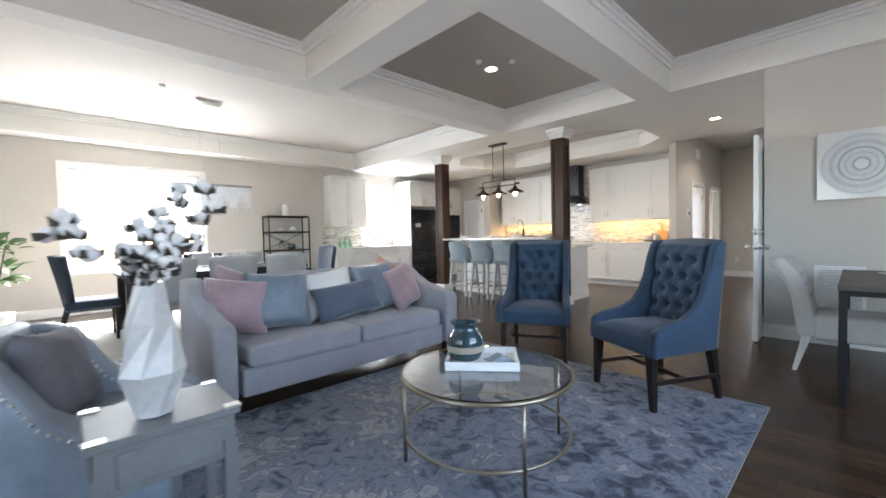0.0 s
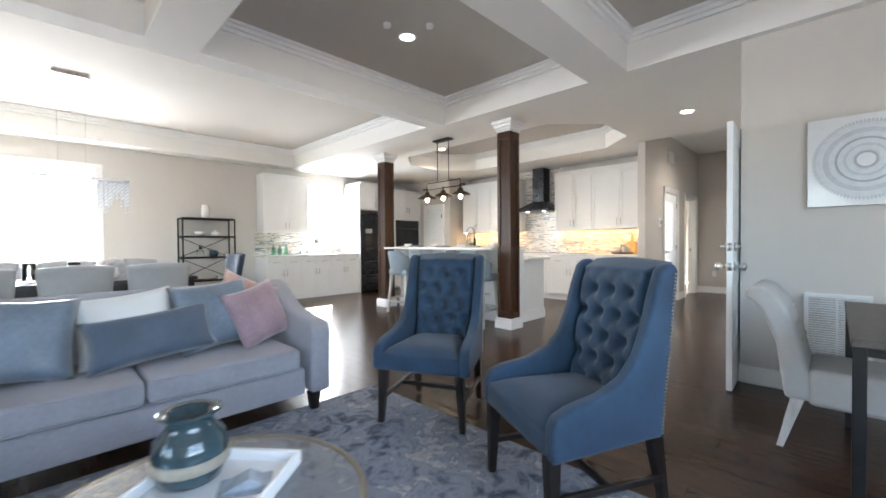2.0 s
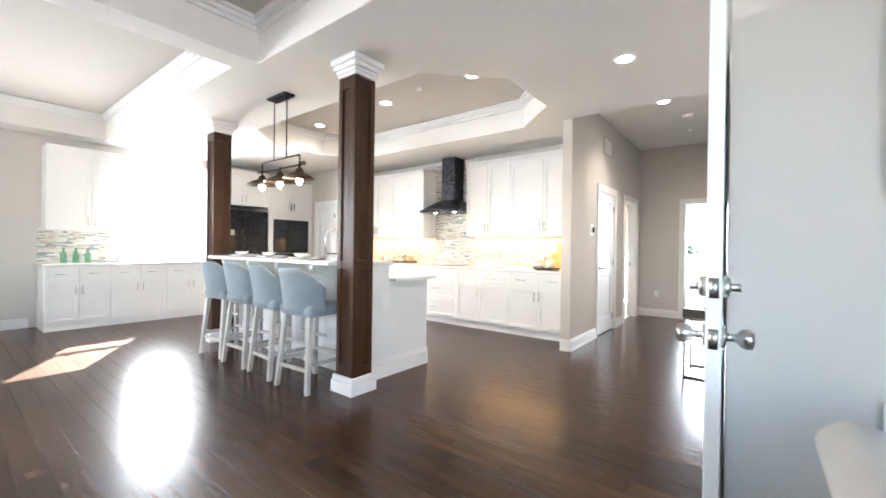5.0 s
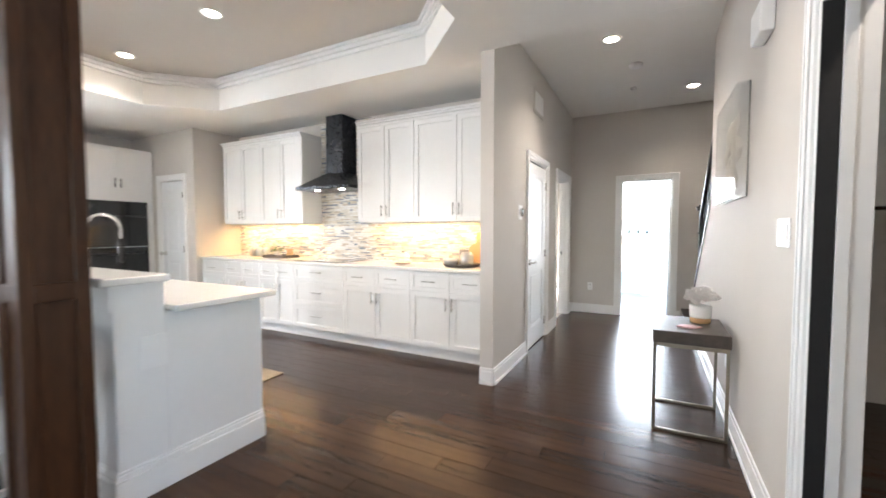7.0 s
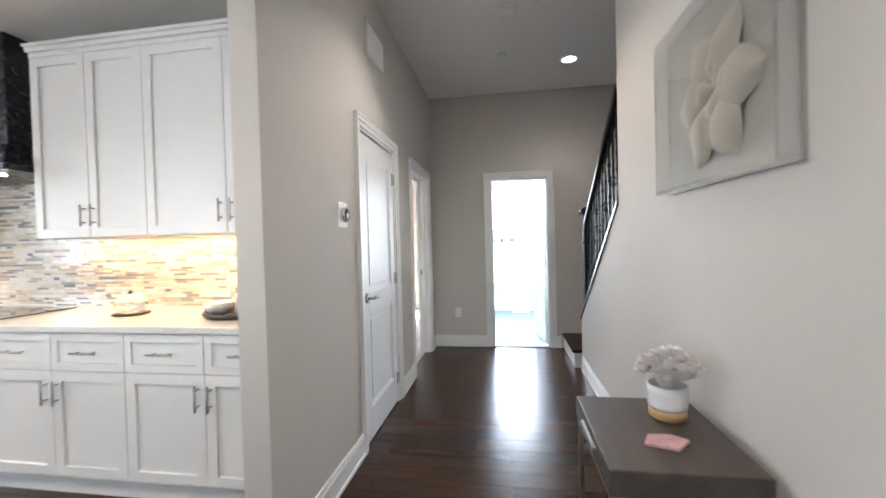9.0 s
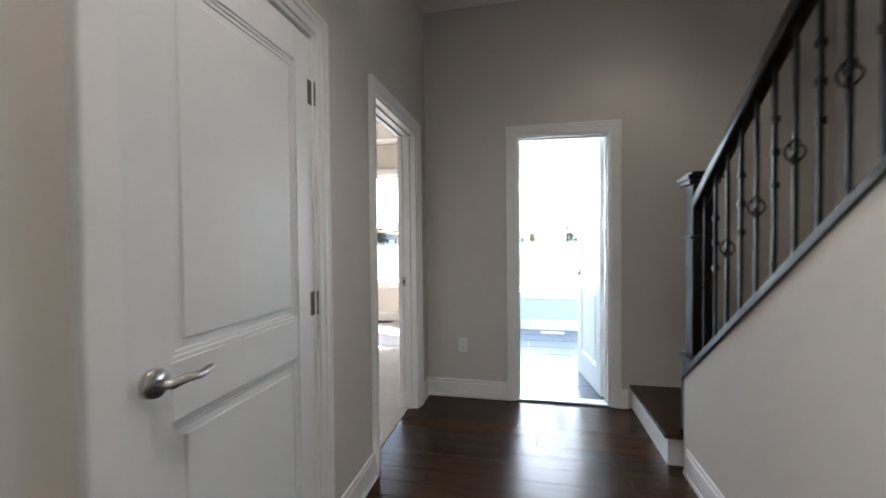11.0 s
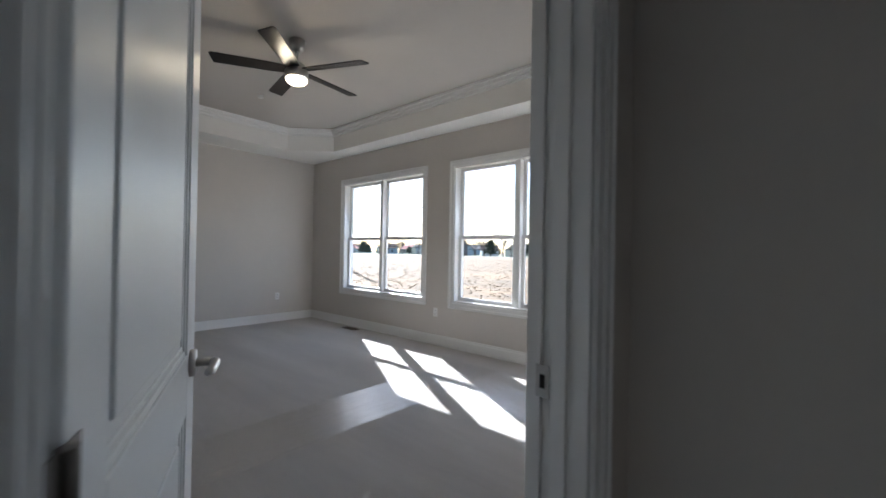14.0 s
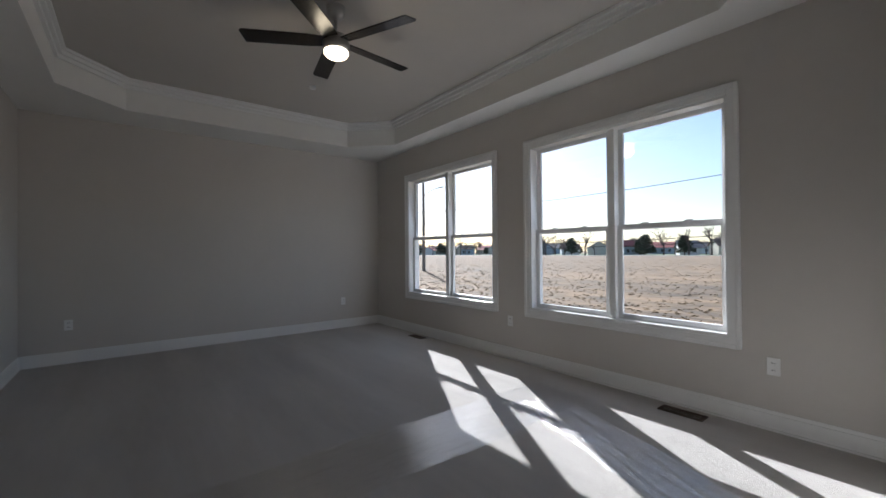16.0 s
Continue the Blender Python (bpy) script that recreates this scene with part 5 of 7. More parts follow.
# pendant over the bar
pd = thing("island_pendant", "dark iron three-light bar pendant with flared shades", "pendant lamp", pose(-3.84, 6.28, 0))
Mesh().box(-0.17, 0.17, -0.06, 0.06, 2.725, 2.749).done("canopy", IRON, pd, bevel=0.004)
f = Mesh()
for x in (-0.12, 0.12):
    f.rod((x, 0, 2.10), (x, 0, 2.73), 0.006)
f.tube([(-0.45, 0, 2.02), (-0.36, 0, 2.02), (-0.36, 0, 2.10), (0.36, 0, 2.10), (0.36, 0, 2.02), (0.45, 0, 2.02)], 0.008).rod((-0.46, 0, 2.0), (0.46, 0, 2.0), 0.008)
for x in (-0.36, 0, 0.36):
    f.rod((x, 0, 1.93), (x, 0, 2.02), 0.012)
f.done("frame", IRON, pd, smooth=True)
sh, bu = Mesh(), Mesh()
for x in (-0.36, 0, 0.36):
    mm = Matrix.Translation((x, 0, 0))
    sh.lathe([(0.155, 1.865), (0.11, 1.895), (0.045, 1.925), (0.03, 1.965), (0.012, 1.97), (0.02, 1.955), (0.04, 1.918), (0.105, 1.889), (0.150, 1.862)], 24, mm)
    bu.lathe([(0.004, 1.80), (0.022, 1.815), (0.031, 1.845), (0.024, 1.875), (0.014, 1.91)], 14, mm)
sh.done("shade", BRONZE, pd, smooth=True)
bu.done("bulb", BULB, pd, smooth=True)

# dining set
dtb = thing("dining_table", "dark espresso rectangular dining table", "dining table", pose(-5.55, 2.12, 0))
Mesh().box(-0.53, 0.53, -1.08, 1.08, 0.72, 0.76).done("top", ESPRESSO, dtb, bevel=0.005)
l = Mesh()
for x in (-0.46, 0.46):
    for y in (-1.0, 1.0):
        l.box(x - 0.05, x + 0.05, y - 0.05, y + 0.05, 0, 0.72)
l.box(-0.46, 0.46, -1.0, 1.0, 0.64, 0.72)
l.done("leg", ESPRESSO, dtb, bevel=0.004)


def dining_chair(m, fabric, label, group, high=0.94):
    top = thing("dining_chair", label, "chair", m, group)

    def shell(u, v):
        a = (u - 0.5) * 2
        return (a * (0.235 + 0.035 * v), 0.20 + 0.09 * v - 0.10 * a * a * (0.5 + 0.5 * v) + 0.02 * v * v, 0.42 + (high - 0.44 + 0.02 * math.cos(a * 1.5)) * v)
    Mesh().grid(shell, 14, 10).done("backrest", fabric, top, smooth=True, solid=0.06)
    Mesh().box(-0.25, 0.25, -0.27, 0.22, 0.36, 0.48).done("seat", fabric, top, bevel=0.03, seg=3)
    n = Mesh()
    for k in range(16):
        for s in (-1, 1):
            n.rod((s * 0.249, -0.25 + 0.03 * k, 0.385), (s * 0.254, -0.25 + 0.03 * k, 0.385), 0.007, 0.004, 6)
    n.done("nailhead", STEEL, top)
    g = Mesh()
    for s in (-1, 1):
        g.taper((s * 0.21, -0.23, 0), (0.015, 0.015), (s * 0.21, -0.23, 0.37), (0.023, 0.023)).taper((s * 0.20, 0.30, 0), (0.015, 0.015), (s * 0.20, 0.19, 0.38), (0.023, 0.023))
    g.done("leg", ESPRESSO, top, bevel=0.003)
    return top


dc = dining_chair(pose(-4.92, 1.42, 0.008, 0, 0, -90), DINF, "grey upholstered wing dining chair at the table", "side chairs at the dining table")
for y in (2.10, 2.76):
    copy_thing(dc, pose(-4.92, y, 0.008, 0, 0, -90))
for y in (1.42, 2.10, 2.76):
    copy_thing(dc, pose(-6.2, y, 0.008, 0, 0, 90))
hc = dining_chair(pose(-5.60, 0.78, 0.008, 0, 0, 180), mat("dark_navy_fabric", (0.018, 0.032, 0.055), 0.7, vary=0.2, scale=5, bump=0.2, bscale=250), "dark blue upholstered head chair with nailheads", "head chairs at the dining table", 1.0)
copy_thing(hc, pose(-5.55, 3.58, 0.008, 0, 0, 0))
dr = thing("dining_rug", "pale beige woven rug under the dining table", "rug", pose(-5.72, 1.95, 0))
Mesh().box(-1.42, 1.42, -1.8, 1.72, 0.001, 0.008).done("pile", mat("beige_rug", (0.52, 0.49, 0.44), 0.97, vary=0.12, scale=5, bump=0.6, bscale=200, fine=0.9), dr)
for i, y in enumerate((1.42, 2.10, 2.76)):
    for s in (-1, 1):
        pt = thing("plate", "white dinner plate on the dining table", "tableware", pose(-5.55 + s * 0.33, y, 0.761), "plates on the dining table")
        if i == 0 and s == -1:
            pm = Mesh().lathe([(0.07, 0), (0.14, 0.014), (0.14, 0.018), (0.06, 0.006)], 24).done("plate_body", CERAM, pt, smooth=True)
        else:
            k = new("plate_body", pm.data)
            k.parent = pt
fl = thing("flower_vase", "white flowers in a low vase on the dining table", "flowers", pose(-5.55, 2.45, 0.761))
Mesh().lathe([(0.05, 0), (0.07, 0.04), (0.05, 0.12), (0.045, 0.12), (0.03, 0.02)], 18).done("vase", CERAM, fl, smooth=True)


def blooms(parent, z, spread, seed, count, r=0.03):
    rr = random.Random(seed)
    me = Mesh()
    for k in range(count):
        a, q = rr.random() * 6.28, math.sqrt(rr.random()) * spread
        c = Vector((q * math.cos(a), q * math.sin(a), z + 0.05 * (1 - (q / spread) ** 2) + rr.uniform(-0.01, 0.02)))
        for p in range(9):
            b, t = p * 2.4, 0.25 + 0.09 * p
            d = Vector((math.cos(b) * math.sin(t), math.sin(b) * math.sin(t), math.cos(t)))
            s = d.cross(Vector((0, 0, 1))).normalized() * r * 0.55
            tip = c + d * r * rr.uniform(0.9, 1.3)
            mid = c + d * r * 0.6
            me.add([c, mid + s, tip + s * 0.4, tip - s * 0.4, mid - s], [(0, 1, 2, 3, 4)])
    me.done("petal", mat("white_petal", (0.82, 0.78, 0.75), 0.8, vary=0.06), parent)


blooms(fl, 0.15, 0.10, 5, 26, 0.035)
for i, (dx, dy) in enumerate(((0, -0.35), (0.05, 0.0))):
    hl = thing("hurricane_candle", "clear glass hurricane with a white candle", "candle holder", pose(-5.55 + dx, 2.12 + dy, 0.761), "candles on the dining table")
    Mesh().lathe([(0.05, 0), (0.055, 0.01), (0.055, 0.20), (0.052, 0.20), (0.05, 0.012)], 20).done("glass", CLEAR, hl, smooth=True)
    Mesh().lathe([(0.03, 0.013), (0.03, 0.12), (0.02, 0.122)], 14).done("candle", CERAM, hl, smooth=True)

# crystal chandelier
cd = thing("crystal_chandelier", "rectangular crystal drop chandelier over the dining table", "chandelier", pose(-5.70, 2.13, 0))
Mesh().box(-0.06, 0.06, -0.16, 0.16, 3.06, 3.099).done("canopy", CHROME, cd, bevel=0.004)
f = Mesh().box(-0.13, 0.13, -0.5, 0.5, 1.90, 1.925)
for y in (-0.12, 0.12):
    f.rod((0, y, 1.92), (0, y, 3.07), 0.002, None, 6)
f.done("frame", CHROME, cd, bevel=0.003)
cr_m = Mesh()
for i in range(26):
    for j in range(5):
        x, y = -0.12 + 0.06 * j, -0.49 + 0.0392 * i
        n = 5 + int(2.4 * (1 + math.sin(i * 1.05))) - (0 if j in (0, 4) else 2)
        for k in range(max(2, n)):
            z = 1.885 - 0.042 * k
            cr_m.lathe([(0.002, z - 0.018), (0.011, z), (0.002, z + 0.018)], 5, Matrix.Translation((x, y, 0)))
cr_m.done("crystal", mat("crystal", (0.85, 0.87, 0.90), 0.05, vary=0.05, spec=0.9), cd)

# iron etagere
eg = thing("etagere", "black iron open shelf with cross braces", "shelf unit", pose(-7.80, 4.05, 0))
f = Mesh()
for x in (-0.165, 0.165):
    for y in (-0.425, 0.425):
        f.box(x - 0.011, x + 0.011, y - 0.011, y + 0.011, 0, 1.62)
for z in (0.06, 0.48, 0.90, 1.28, 1.61):
    for x in (-0.165, 0.165):
        f.box(x - 0.009, x + 0.009, -0.425, 0.425, z - 0.012, z + 0.012)
    for y in (-0.425, 0.425):
        f.box(-0.165, 0.165, y - 0.009, y + 0.009, z - 0.012, z + 0.012)
for z0, z1 in ((0.5, 0.9), (0.9, 1.28)):
    f.rod((-0.165, -0.42, z0), (-0.165, 0.42, z1), 0.006).rod((-0.165, 0.42, z0), (-0.165, -0.42, z1), 0.006)
f.done("frame", IRON, eg, bevel=0.002)
s = Mesh()
for z in (0.06, 0.48, 0.90, 1.28, 1.61):
    s.box(-0.155, 0.155, -0.415, 0.415, z + 0.012, z + 0.020)
s.done("shelf", IRON, eg)


def pot(name, label, cat, m, prof, material, n=20, group=""):
    return tagged(Mesh().lathe(prof, n).done(name, material, m=m, smooth=True), label, cat, group)


SH = lambda y, z: pose(-7.78, y, z + 0.0205)
pot("ceramic_vase", "tall white ceramic vase on top of the etagere", "vase", SH(4.02, 1.61), [(0.05, 0), (0.062, 0.03), (0.066, 0.18), (0.055, 0.23), (0.05, 0.24), (0.044, 0.22), (0.03, 0.03)], CERAM)
pot("bowl", "cream ceramic bowl on the etagere", "bowl", SH(3.92, 1.28), [(0.04, 0), (0.075, 0.04), (0.085, 0.075), (0.078, 0.075), (0.05, 0.03), (0.03, 0.012)], CERAM)
pot("teapot", "white ceramic teapot on the etagere", "teapot", SH(4.18, 1.28), [(0.04, 0), (0.075, 0.03), (0.07, 0.07), (0.03, 0.09), (0.015, 0.095), (0.014, 0.11), (0.004, 0.115)], CERAM)
pot("glass_bottle", "pale teal glass bottle on the etagere", "bottle", SH(3.93, 0.90), [(0.055, 0), (0.06, 0.03), (0.055, 0.10), (0.02, 0.14), (0.02, 0.19), (0.026, 0.195), (0.014, 0.19), (0.012, 0.14)], CLEAR)
pot("glass_bowl", "teal glass jar on the etagere", "jar", SH(4.15, 0.90), [(0.05, 0), (0.075, 0.03), (0.075, 0.09), (0.06, 0.11), (0.055, 0.10), (0.05, 0.02)], TEAL)
co = thing("coral_ornament", "pale branching ornament on the etagere", "ornament", SH(4.02, 0.48))
cm2 = Mesh()
rnd = random.Random(12)
for k in range(16):
    a = k * 0.39
    cm2.rod((0, 0, 0.01), (0.06 * math.cos(a) * 0.5, 0.10 * math.cos(a), 0.02 + 0.11 * abs(math.sin(a)) * rnd.uniform(0.7, 1)), 0.007, 0.003, 6)
cm2.done("branch", mat("pale_coral", (0.62, 0.55, 0.47), 0.9), co)
pot("ceramic_jar", "small white ceramic jar on the lowest shelf", "jar", SH(4.02, 0.06), [(0.05, 0), (0.075, 0.06), (0.065, 0.12), (0.04, 0.15), (0.045, 0.18), (0.035, 0.18), (0.03, 0.14)], CERAM)
bx = thing("book_stack", "stack of closed books on the dining side shelf", "book", SH(4.25, 0.48))
Mesh().box(-0.08, 0.08, -0.06, 0.06, 0, 0.03).box(-0.075, 0.075, -0.055, 0.055, 0.031, 0.055).done("book", CREAM, bx, bevel=0.002)

# buffet items
for i in range(3):
    pot("water_bottle", "green glass water bottle on the buffet counter", "bottle", pose(-7.62, 5.20 + 0.13 * i, 0.9155), [(0.034, 0), (0.036, 0.02), (0.036, 0.12), (0.014, 0.17), (0.013, 0.21), (0.016, 0.215), (0.009, 0.212)], GREENG, 16, "bottles on the buffet")
ty = thing("serving_tray", "silver serving tray with glasses on the buffet", "tray", pose(-7.66, 5.88, 0.9155))
Mesh().lathe([(0.14, 0), (0.19, 0.02), (0.19, 0.026), (0.13, 0.008)], 28).lathe([(0.02, 0.01), (0.03, 0.08), (0.026, 0.08), (0.014, 0.014)], 14, Matrix.Translation((0.05, 0.05, 0))).lathe([(0.02, 0.01), (0.03, 0.08), (0.026, 0.08), (0.014, 0.014)], 14, Matrix.Translation((-0.03, -0.06, 0))).done("tray_body", STEEL, ty, smooth=True)
cur = bpy.data.curves.new("drink_sign", "FONT")
cur.body, cur.size, cur.extrude, cur.shear = "Drink", 0.20, 0.012, 0.25
dg = bpy.context.evaluated_depsgraph_get()
tmp = new("drink_sign_text", cur)
me = bpy.data.meshes.new_from_object(tmp.evaluated_get(bpy.context.evaluated_depsgraph_get()))
bpy.data.objects.remove(tmp)
me.materials.append(mat("sign_wood", (0.24, 0.20, 0.17), 0.7))
sg = tagged(new("drink_sign", me), "cut-out word sign standing on the buffet counter", "sign")
sg.matrix_basis = pose(-7.66, 6.30, 0.917, 90, 0, 90)

# range counter items
for i in range(3):
    pot("canister", "brushed metal canister with lid by the backsplash", "canister", pose(-5.78 + 0.14 * i, 9.56, 0.9155), [(0.055, 0), (0.056, 0.12), (0.05, 0.125), (0.012, 0.13), (0.012, 0.145), (0.004, 0.147)], STEEL, 18, "canisters on the range counter")
tw2 = thing("counter_tray", "dark wooden tray with a potted plant and board", "tray", pose(-5.12, 9.50, 0.9155))
t = Mesh().box(-0.22, 0.22, -0.13, 0.13, 0, 0.012)
for a in ((-0.22, 0.22, -0.13, -0.118), (-0.22, 0.22, 0.118, 0.13), (-0.22, -0.208, -0.118, 0.118), (0.208, 0.22, -0.118, 0.118)):
    t.box(*a, 0.012, 0.04)
t.done("tray_body", GREYWOOD, tw2, bevel=0.003)
pp = thing("herb_pot", "small white pot with green herbs on the tray", "plant", pose(-5.18, 9.50, 0.928))
Mesh().lathe([(0.04, 0), (0.055, 0.07), (0.048, 0.07), (0.03, 0.05)], 16).done("pot", CERAM, pp, smooth=True)


def leaves(parent, material, z0, spread, height, count, size, seed):
    rr = random.Random(seed)
    me = Mesh()
    for k in range(count):
        a = rr.random() * 6.28
        d = Vector((math.cos(a), math.sin(a), 0))
        p = d * spread * rr.random() ** 0.7 + Vector((0, 0, z0 + height * rr.random()))
        up = Vector((0, 0, rr.uniform(-0.2, 0.8)))
        t = (d + up).normalized()
        s = t.cross(Vector((0, 0, 1))).normalized()
        n = s.cross(t)
        L = size * rr.uniform(0.7, 1.25)
        w = L * 0.32
        me.add([p, p + t * L * 0.3 + s * w * 0.8 + n * 0.1 * L, p + t * L * 0.65 + s * w * 0.75 + n * 0.06 * L, p + t * L - n * 0.12 * L, p + t * L * 0.65 - s * w * 0.75 + n * 0.06 * L, p + t * L * 0.3 - s * w * 0.8 + n * 0.1 * L, p + t * L * 0.5],
               [(0, 1, 6), (1, 2, 6), (2, 3, 6), (3, 4, 6), (4, 5, 6), (5, 0, 6)])
    return me.done("leaf", material, parent, smooth=True)


leaves(pp, LEAF, 0.06, 0.06, 0.06, 60, 0.05, 2)
bk2 = thing("frame_board", "small leaning wooden board on the tray", "cutting board", pose(-5.02, 9.56, 0.928, -12, 0, 0))
Mesh().box(-0.06, 0.06, -0.008, 0.008, 0, 0.11).done("board", BOARD, bk2, bevel=0.004)
rt = thing("round_tray", "dark round tray on the range counter", "tray", pose(-2.28, 9.42, 0.9155))
Mesh().lathe([(0.17, 0), (0.20, 0.02), (0.20, 0.032), (0.185, 0.032), (0.175, 0.010)], 32).done("tray_body", GREYWOOD, rt, smooth=True)
cbd = thing("cutting_board", "maple cutting board leaning on the backsplash", "cutting board", pose(-2.20, 9.655, 0.917, -8, 0, 0))
Mesh().prism([(-0.11, 0), (0.11, 0), (0.12, 0.05), (0.11, 0.19), (0.06, 0.23), (0.025, 0.24), (0.028, 0.36), (-0.028, 0.36), (-0.025, 0.24), (-0.06, 0.23), (-0.11, 0.19), (-0.12, 0.05)], -0.009, 0.009, "y").done("board", BOARD, cbd, bevel=0.006)
pot("bowl", "white ceramic bowl on the round tray", "bowl", pose(-2.39, 9.38, 0.9265), [(0.04, 0), (0.075, 0.03), (0.09, 0.07), (0.083, 0.07), (0.05, 0.02)], CERAM)
pot("glass_jar_lidded", "clear glass storage jar with metal lid", "jar", pose(-2.20, 9.37, 0.9265), [(0.06, 0), (0.07, 0.02), (0.07, 0.11), (0.055, 0.125), (0.055, 0.14), (0.03, 0.145)], STEEL)
pot("grey_canister", "grey ceramic utensil crock on the round tray", "canister", pose(-2.30, 9.52, 0.9265), [(0.05, 0), (0.055, 0.16), (0.048, 0.16), (0.04, 0.02)], mat("grey_glaze", (0.25, 0.25, 0.25), 0.4, vary=0.1))
kt = thing("glass_teapot", "clear glass teapot beside the cooktop", "teapot", pose(-3.02, 9.42, 0.9155))
Mesh().lathe([(0.09, 0), (0.10, 0.006), (0.09, 0.012), (0.06, 0.012)], 24).done("trivet", GREYWOOD, kt, smooth=True)
Mesh().lathe([(0.055, 0.013), (0.085, 0.05), (0.08, 0.09), (0.05, 0.12), (0.012, 0.13), (0.012, 0.145), (0.004, 0.147)], 24).done("body", CLEAR, kt, smooth=True)
mt = thing("kitchen_mat", "tan woven mat on the floor behind the island", "mat", pose(-3.98, 7.74, 0.0015))
Mesh().box(-0.55, 0.55, -0.34, 0.34, 0, 0.007).done("weave", mat("tan_mat", (0.40, 0.32, 0.22), 0.95, vary=0.15, scale=30, bump=0.5, bscale=150), mt)

# ---------- wall things ----------
ar = thing("medallion_art", "pale print of a feathered grey medallion on canvas", "picture", pose(0.68, 5.815, 1.695))
Mesh().box(-0.31, 0.31, -0.022, 0.022, -0.31, 0.31).done("canvas", mat("art_canvas", (0.74, 0.75, 0.77), 0.18, vary=0.04, scale=4, coat=0.4), ar, bevel=0.002)
rad = [mat("medallion_grey_%s" % k, c, 0.3, vary=0.08, scale=30) for k, c in (("dark", (0.36, 0.39, 0.43)), ("mid", (0.50, 0.53, 0.57)), ("pale", (0.60, 0.63, 0.67)))]


def annulus(me, r0, r1, y, n=96):
    for i in range(n):
        a, b = 6.28318 * i / n, 6.28318 * (i + 1) / n
        me.add([(r * math.cos(t) - 0.015, y, r * math.sin(t)) for r, t in ((r0, a), (r1, a), (r1, b), (r0, b))], [(0, 1, 2, 3)])
    return me


for r0, r1, mi in ((0.222, 0.250, 2), (0.186, 0.218, 1), (0.155, 0.186, 2), (0.140, 0.155, 0), (0.112, 0.137, 2), (0.094, 0.112, 1), (0.066, 0.091, 2), (0.058, 0.066, 1), (0.046, 0.058, 0)):
    annulus(Mesh(), r0, r1, -0.0235).done("print", rad[mi], ar)
me = Mesh()
for i in range(88):
    a0, a1 = 6.28318 * i / 88, 6.28318 * (i + 0.8) / 88
    me.add([(r * math.cos(t) - 0.015, -0.0235, r * math.sin(t)) for r, t in ((0.250, a0), (0.266, a0), (0.277, a0 * 0.35 + a1 * 0.65), (0.268, a1), (0.250, a1))], [(0, 1, 2, 3, 4)])
me.done("print", rad[1], ar)

vt = thing("return_vent", "white louvred return air vent low on the wall", "vent", pose(0.53, 5.838, 0.525))
f = Mesh()
for a in ((-0.175, 0.175, 0.205, 0.235), (-0.175, 0.175, -0.235, -0.205), (-0.175, -0.15, -0.205, 0.205), (0.15, 0.175, -0.205, 0.205), (-0.006, 0.006, -0.205, 0.205)):
    f.box(a[0], a[1], -0.014, -0.001, a[2], a[3])
f.done("frame", WHITE, vt, bevel=0.002)
sl = Mesh()
for i in range(24):
    z = -0.195 + 0.017 * i
    sl.box(-0.15, 0.15, -0.004, 0.004, -0.006, 0.006, Matrix.Translation((0, -0.006, z)) @ pose(0, 0, 0, 40, 0, 0))
sl.done("slat", WHITE, vt)
Mesh().box(-0.16, 0.16, -0.0015, -0.0005, -0.21, 0.21).done("back", mat("vent_dark", (0.18, 0.18, 0.18), 0.9), vt)


def wall_plate(label, m, kind="outlet"):
    """Plate in the xz plane that looks along -y."""
    o = thing("outlet_plate" if kind == "outlet" else "switch_plate", label, kind, m, kind + " plates")
    w, h = (0.036, 0.058) if kind == "outlet" else (0.085, 0.058)
    Mesh().box(-w, w, -0.006, -0.0005, -h, h).done("plate", WHITE, o, bevel=0.003)
    k = Mesh()
    if kind == "outlet":
        for z in (-0.024, 0.024):
            k.box(-0.017, 0.017, -0.009, -0.006, z - 0.015, z + 0.015)
    else:
        for x in (-0.05, 0, 0.05):
            k.box(x - 0.016, x + 0.016, -0.011, -0.006, -0.033, 0.033)
    k.done("insert", WHITE, o, bevel=0.002)
    if kind == "outlet":
        d = Mesh()
        for z in (-0.024, 0.024):
            d.box(-0.008, -0.005, -0.0095, -0.009, z - 0.005, z + 0.007).box(0.005, 0.008, -0.0095, -0.009, z - 0.005, z + 0.007)
        d.done("slot", IRON, o)


wall_plate("white duplex outlet at the end of the hall", pose(-1.36, 12.23, 0.42))
wall_plate("white duplex outlet low on the bedroom wall", pose(-7.83, 11.14, 0.43, 0, 0, 90))
wall_plate("white duplex outlet low on the bedroom wall", pose(-7.83, 14.37, 0.43, 0, 0, 90))
wall_plate("white duplex outlet between the bedroom windows", pose(-4.83, 15.015, 0.43))
wall_plate("white duplex outlet under the bedroom window corner", pose(-2.52, 15.015, 0.43))
wall_plate("white duplex outlet behind the console table", pose(RX, 8.95, 0.40, 0, 0, -90))
wall_plate("white triple switch plate by the entry door", pose(RX, 7.69, 1.28, 0, 0, -90), "switch")
th = thing("thermostat", "round black and silver thermostat on a white plate", "thermostat", pose(LX, 9.44, 1.47, 0, 0, 90))
Mesh().box(-0.06, 0.06, -0.006, -0.0005, -0.07, 0.07).done("plate", WHITE, th, bevel=0.004)
Mesh().lathe([(0.040, 0), (0.042, 0.02), (0.036, 0.024)], 28, pose(0, -0.006, 0, 90, 0, 0)).done("ring", CHROME, th, smooth=True)
Mesh().lathe([(0.034, 0.0242), (0.032, 0.026)], 28, pose(0, -0.006, 0, 90, 0, 0)).done("dial", BLACKGLASS, th, smooth=True)
cb = thing("door_chime", "white box door chime high on the hall wall", "chime", pose(RX, 8.05, 2.28, 0, 0, -90))
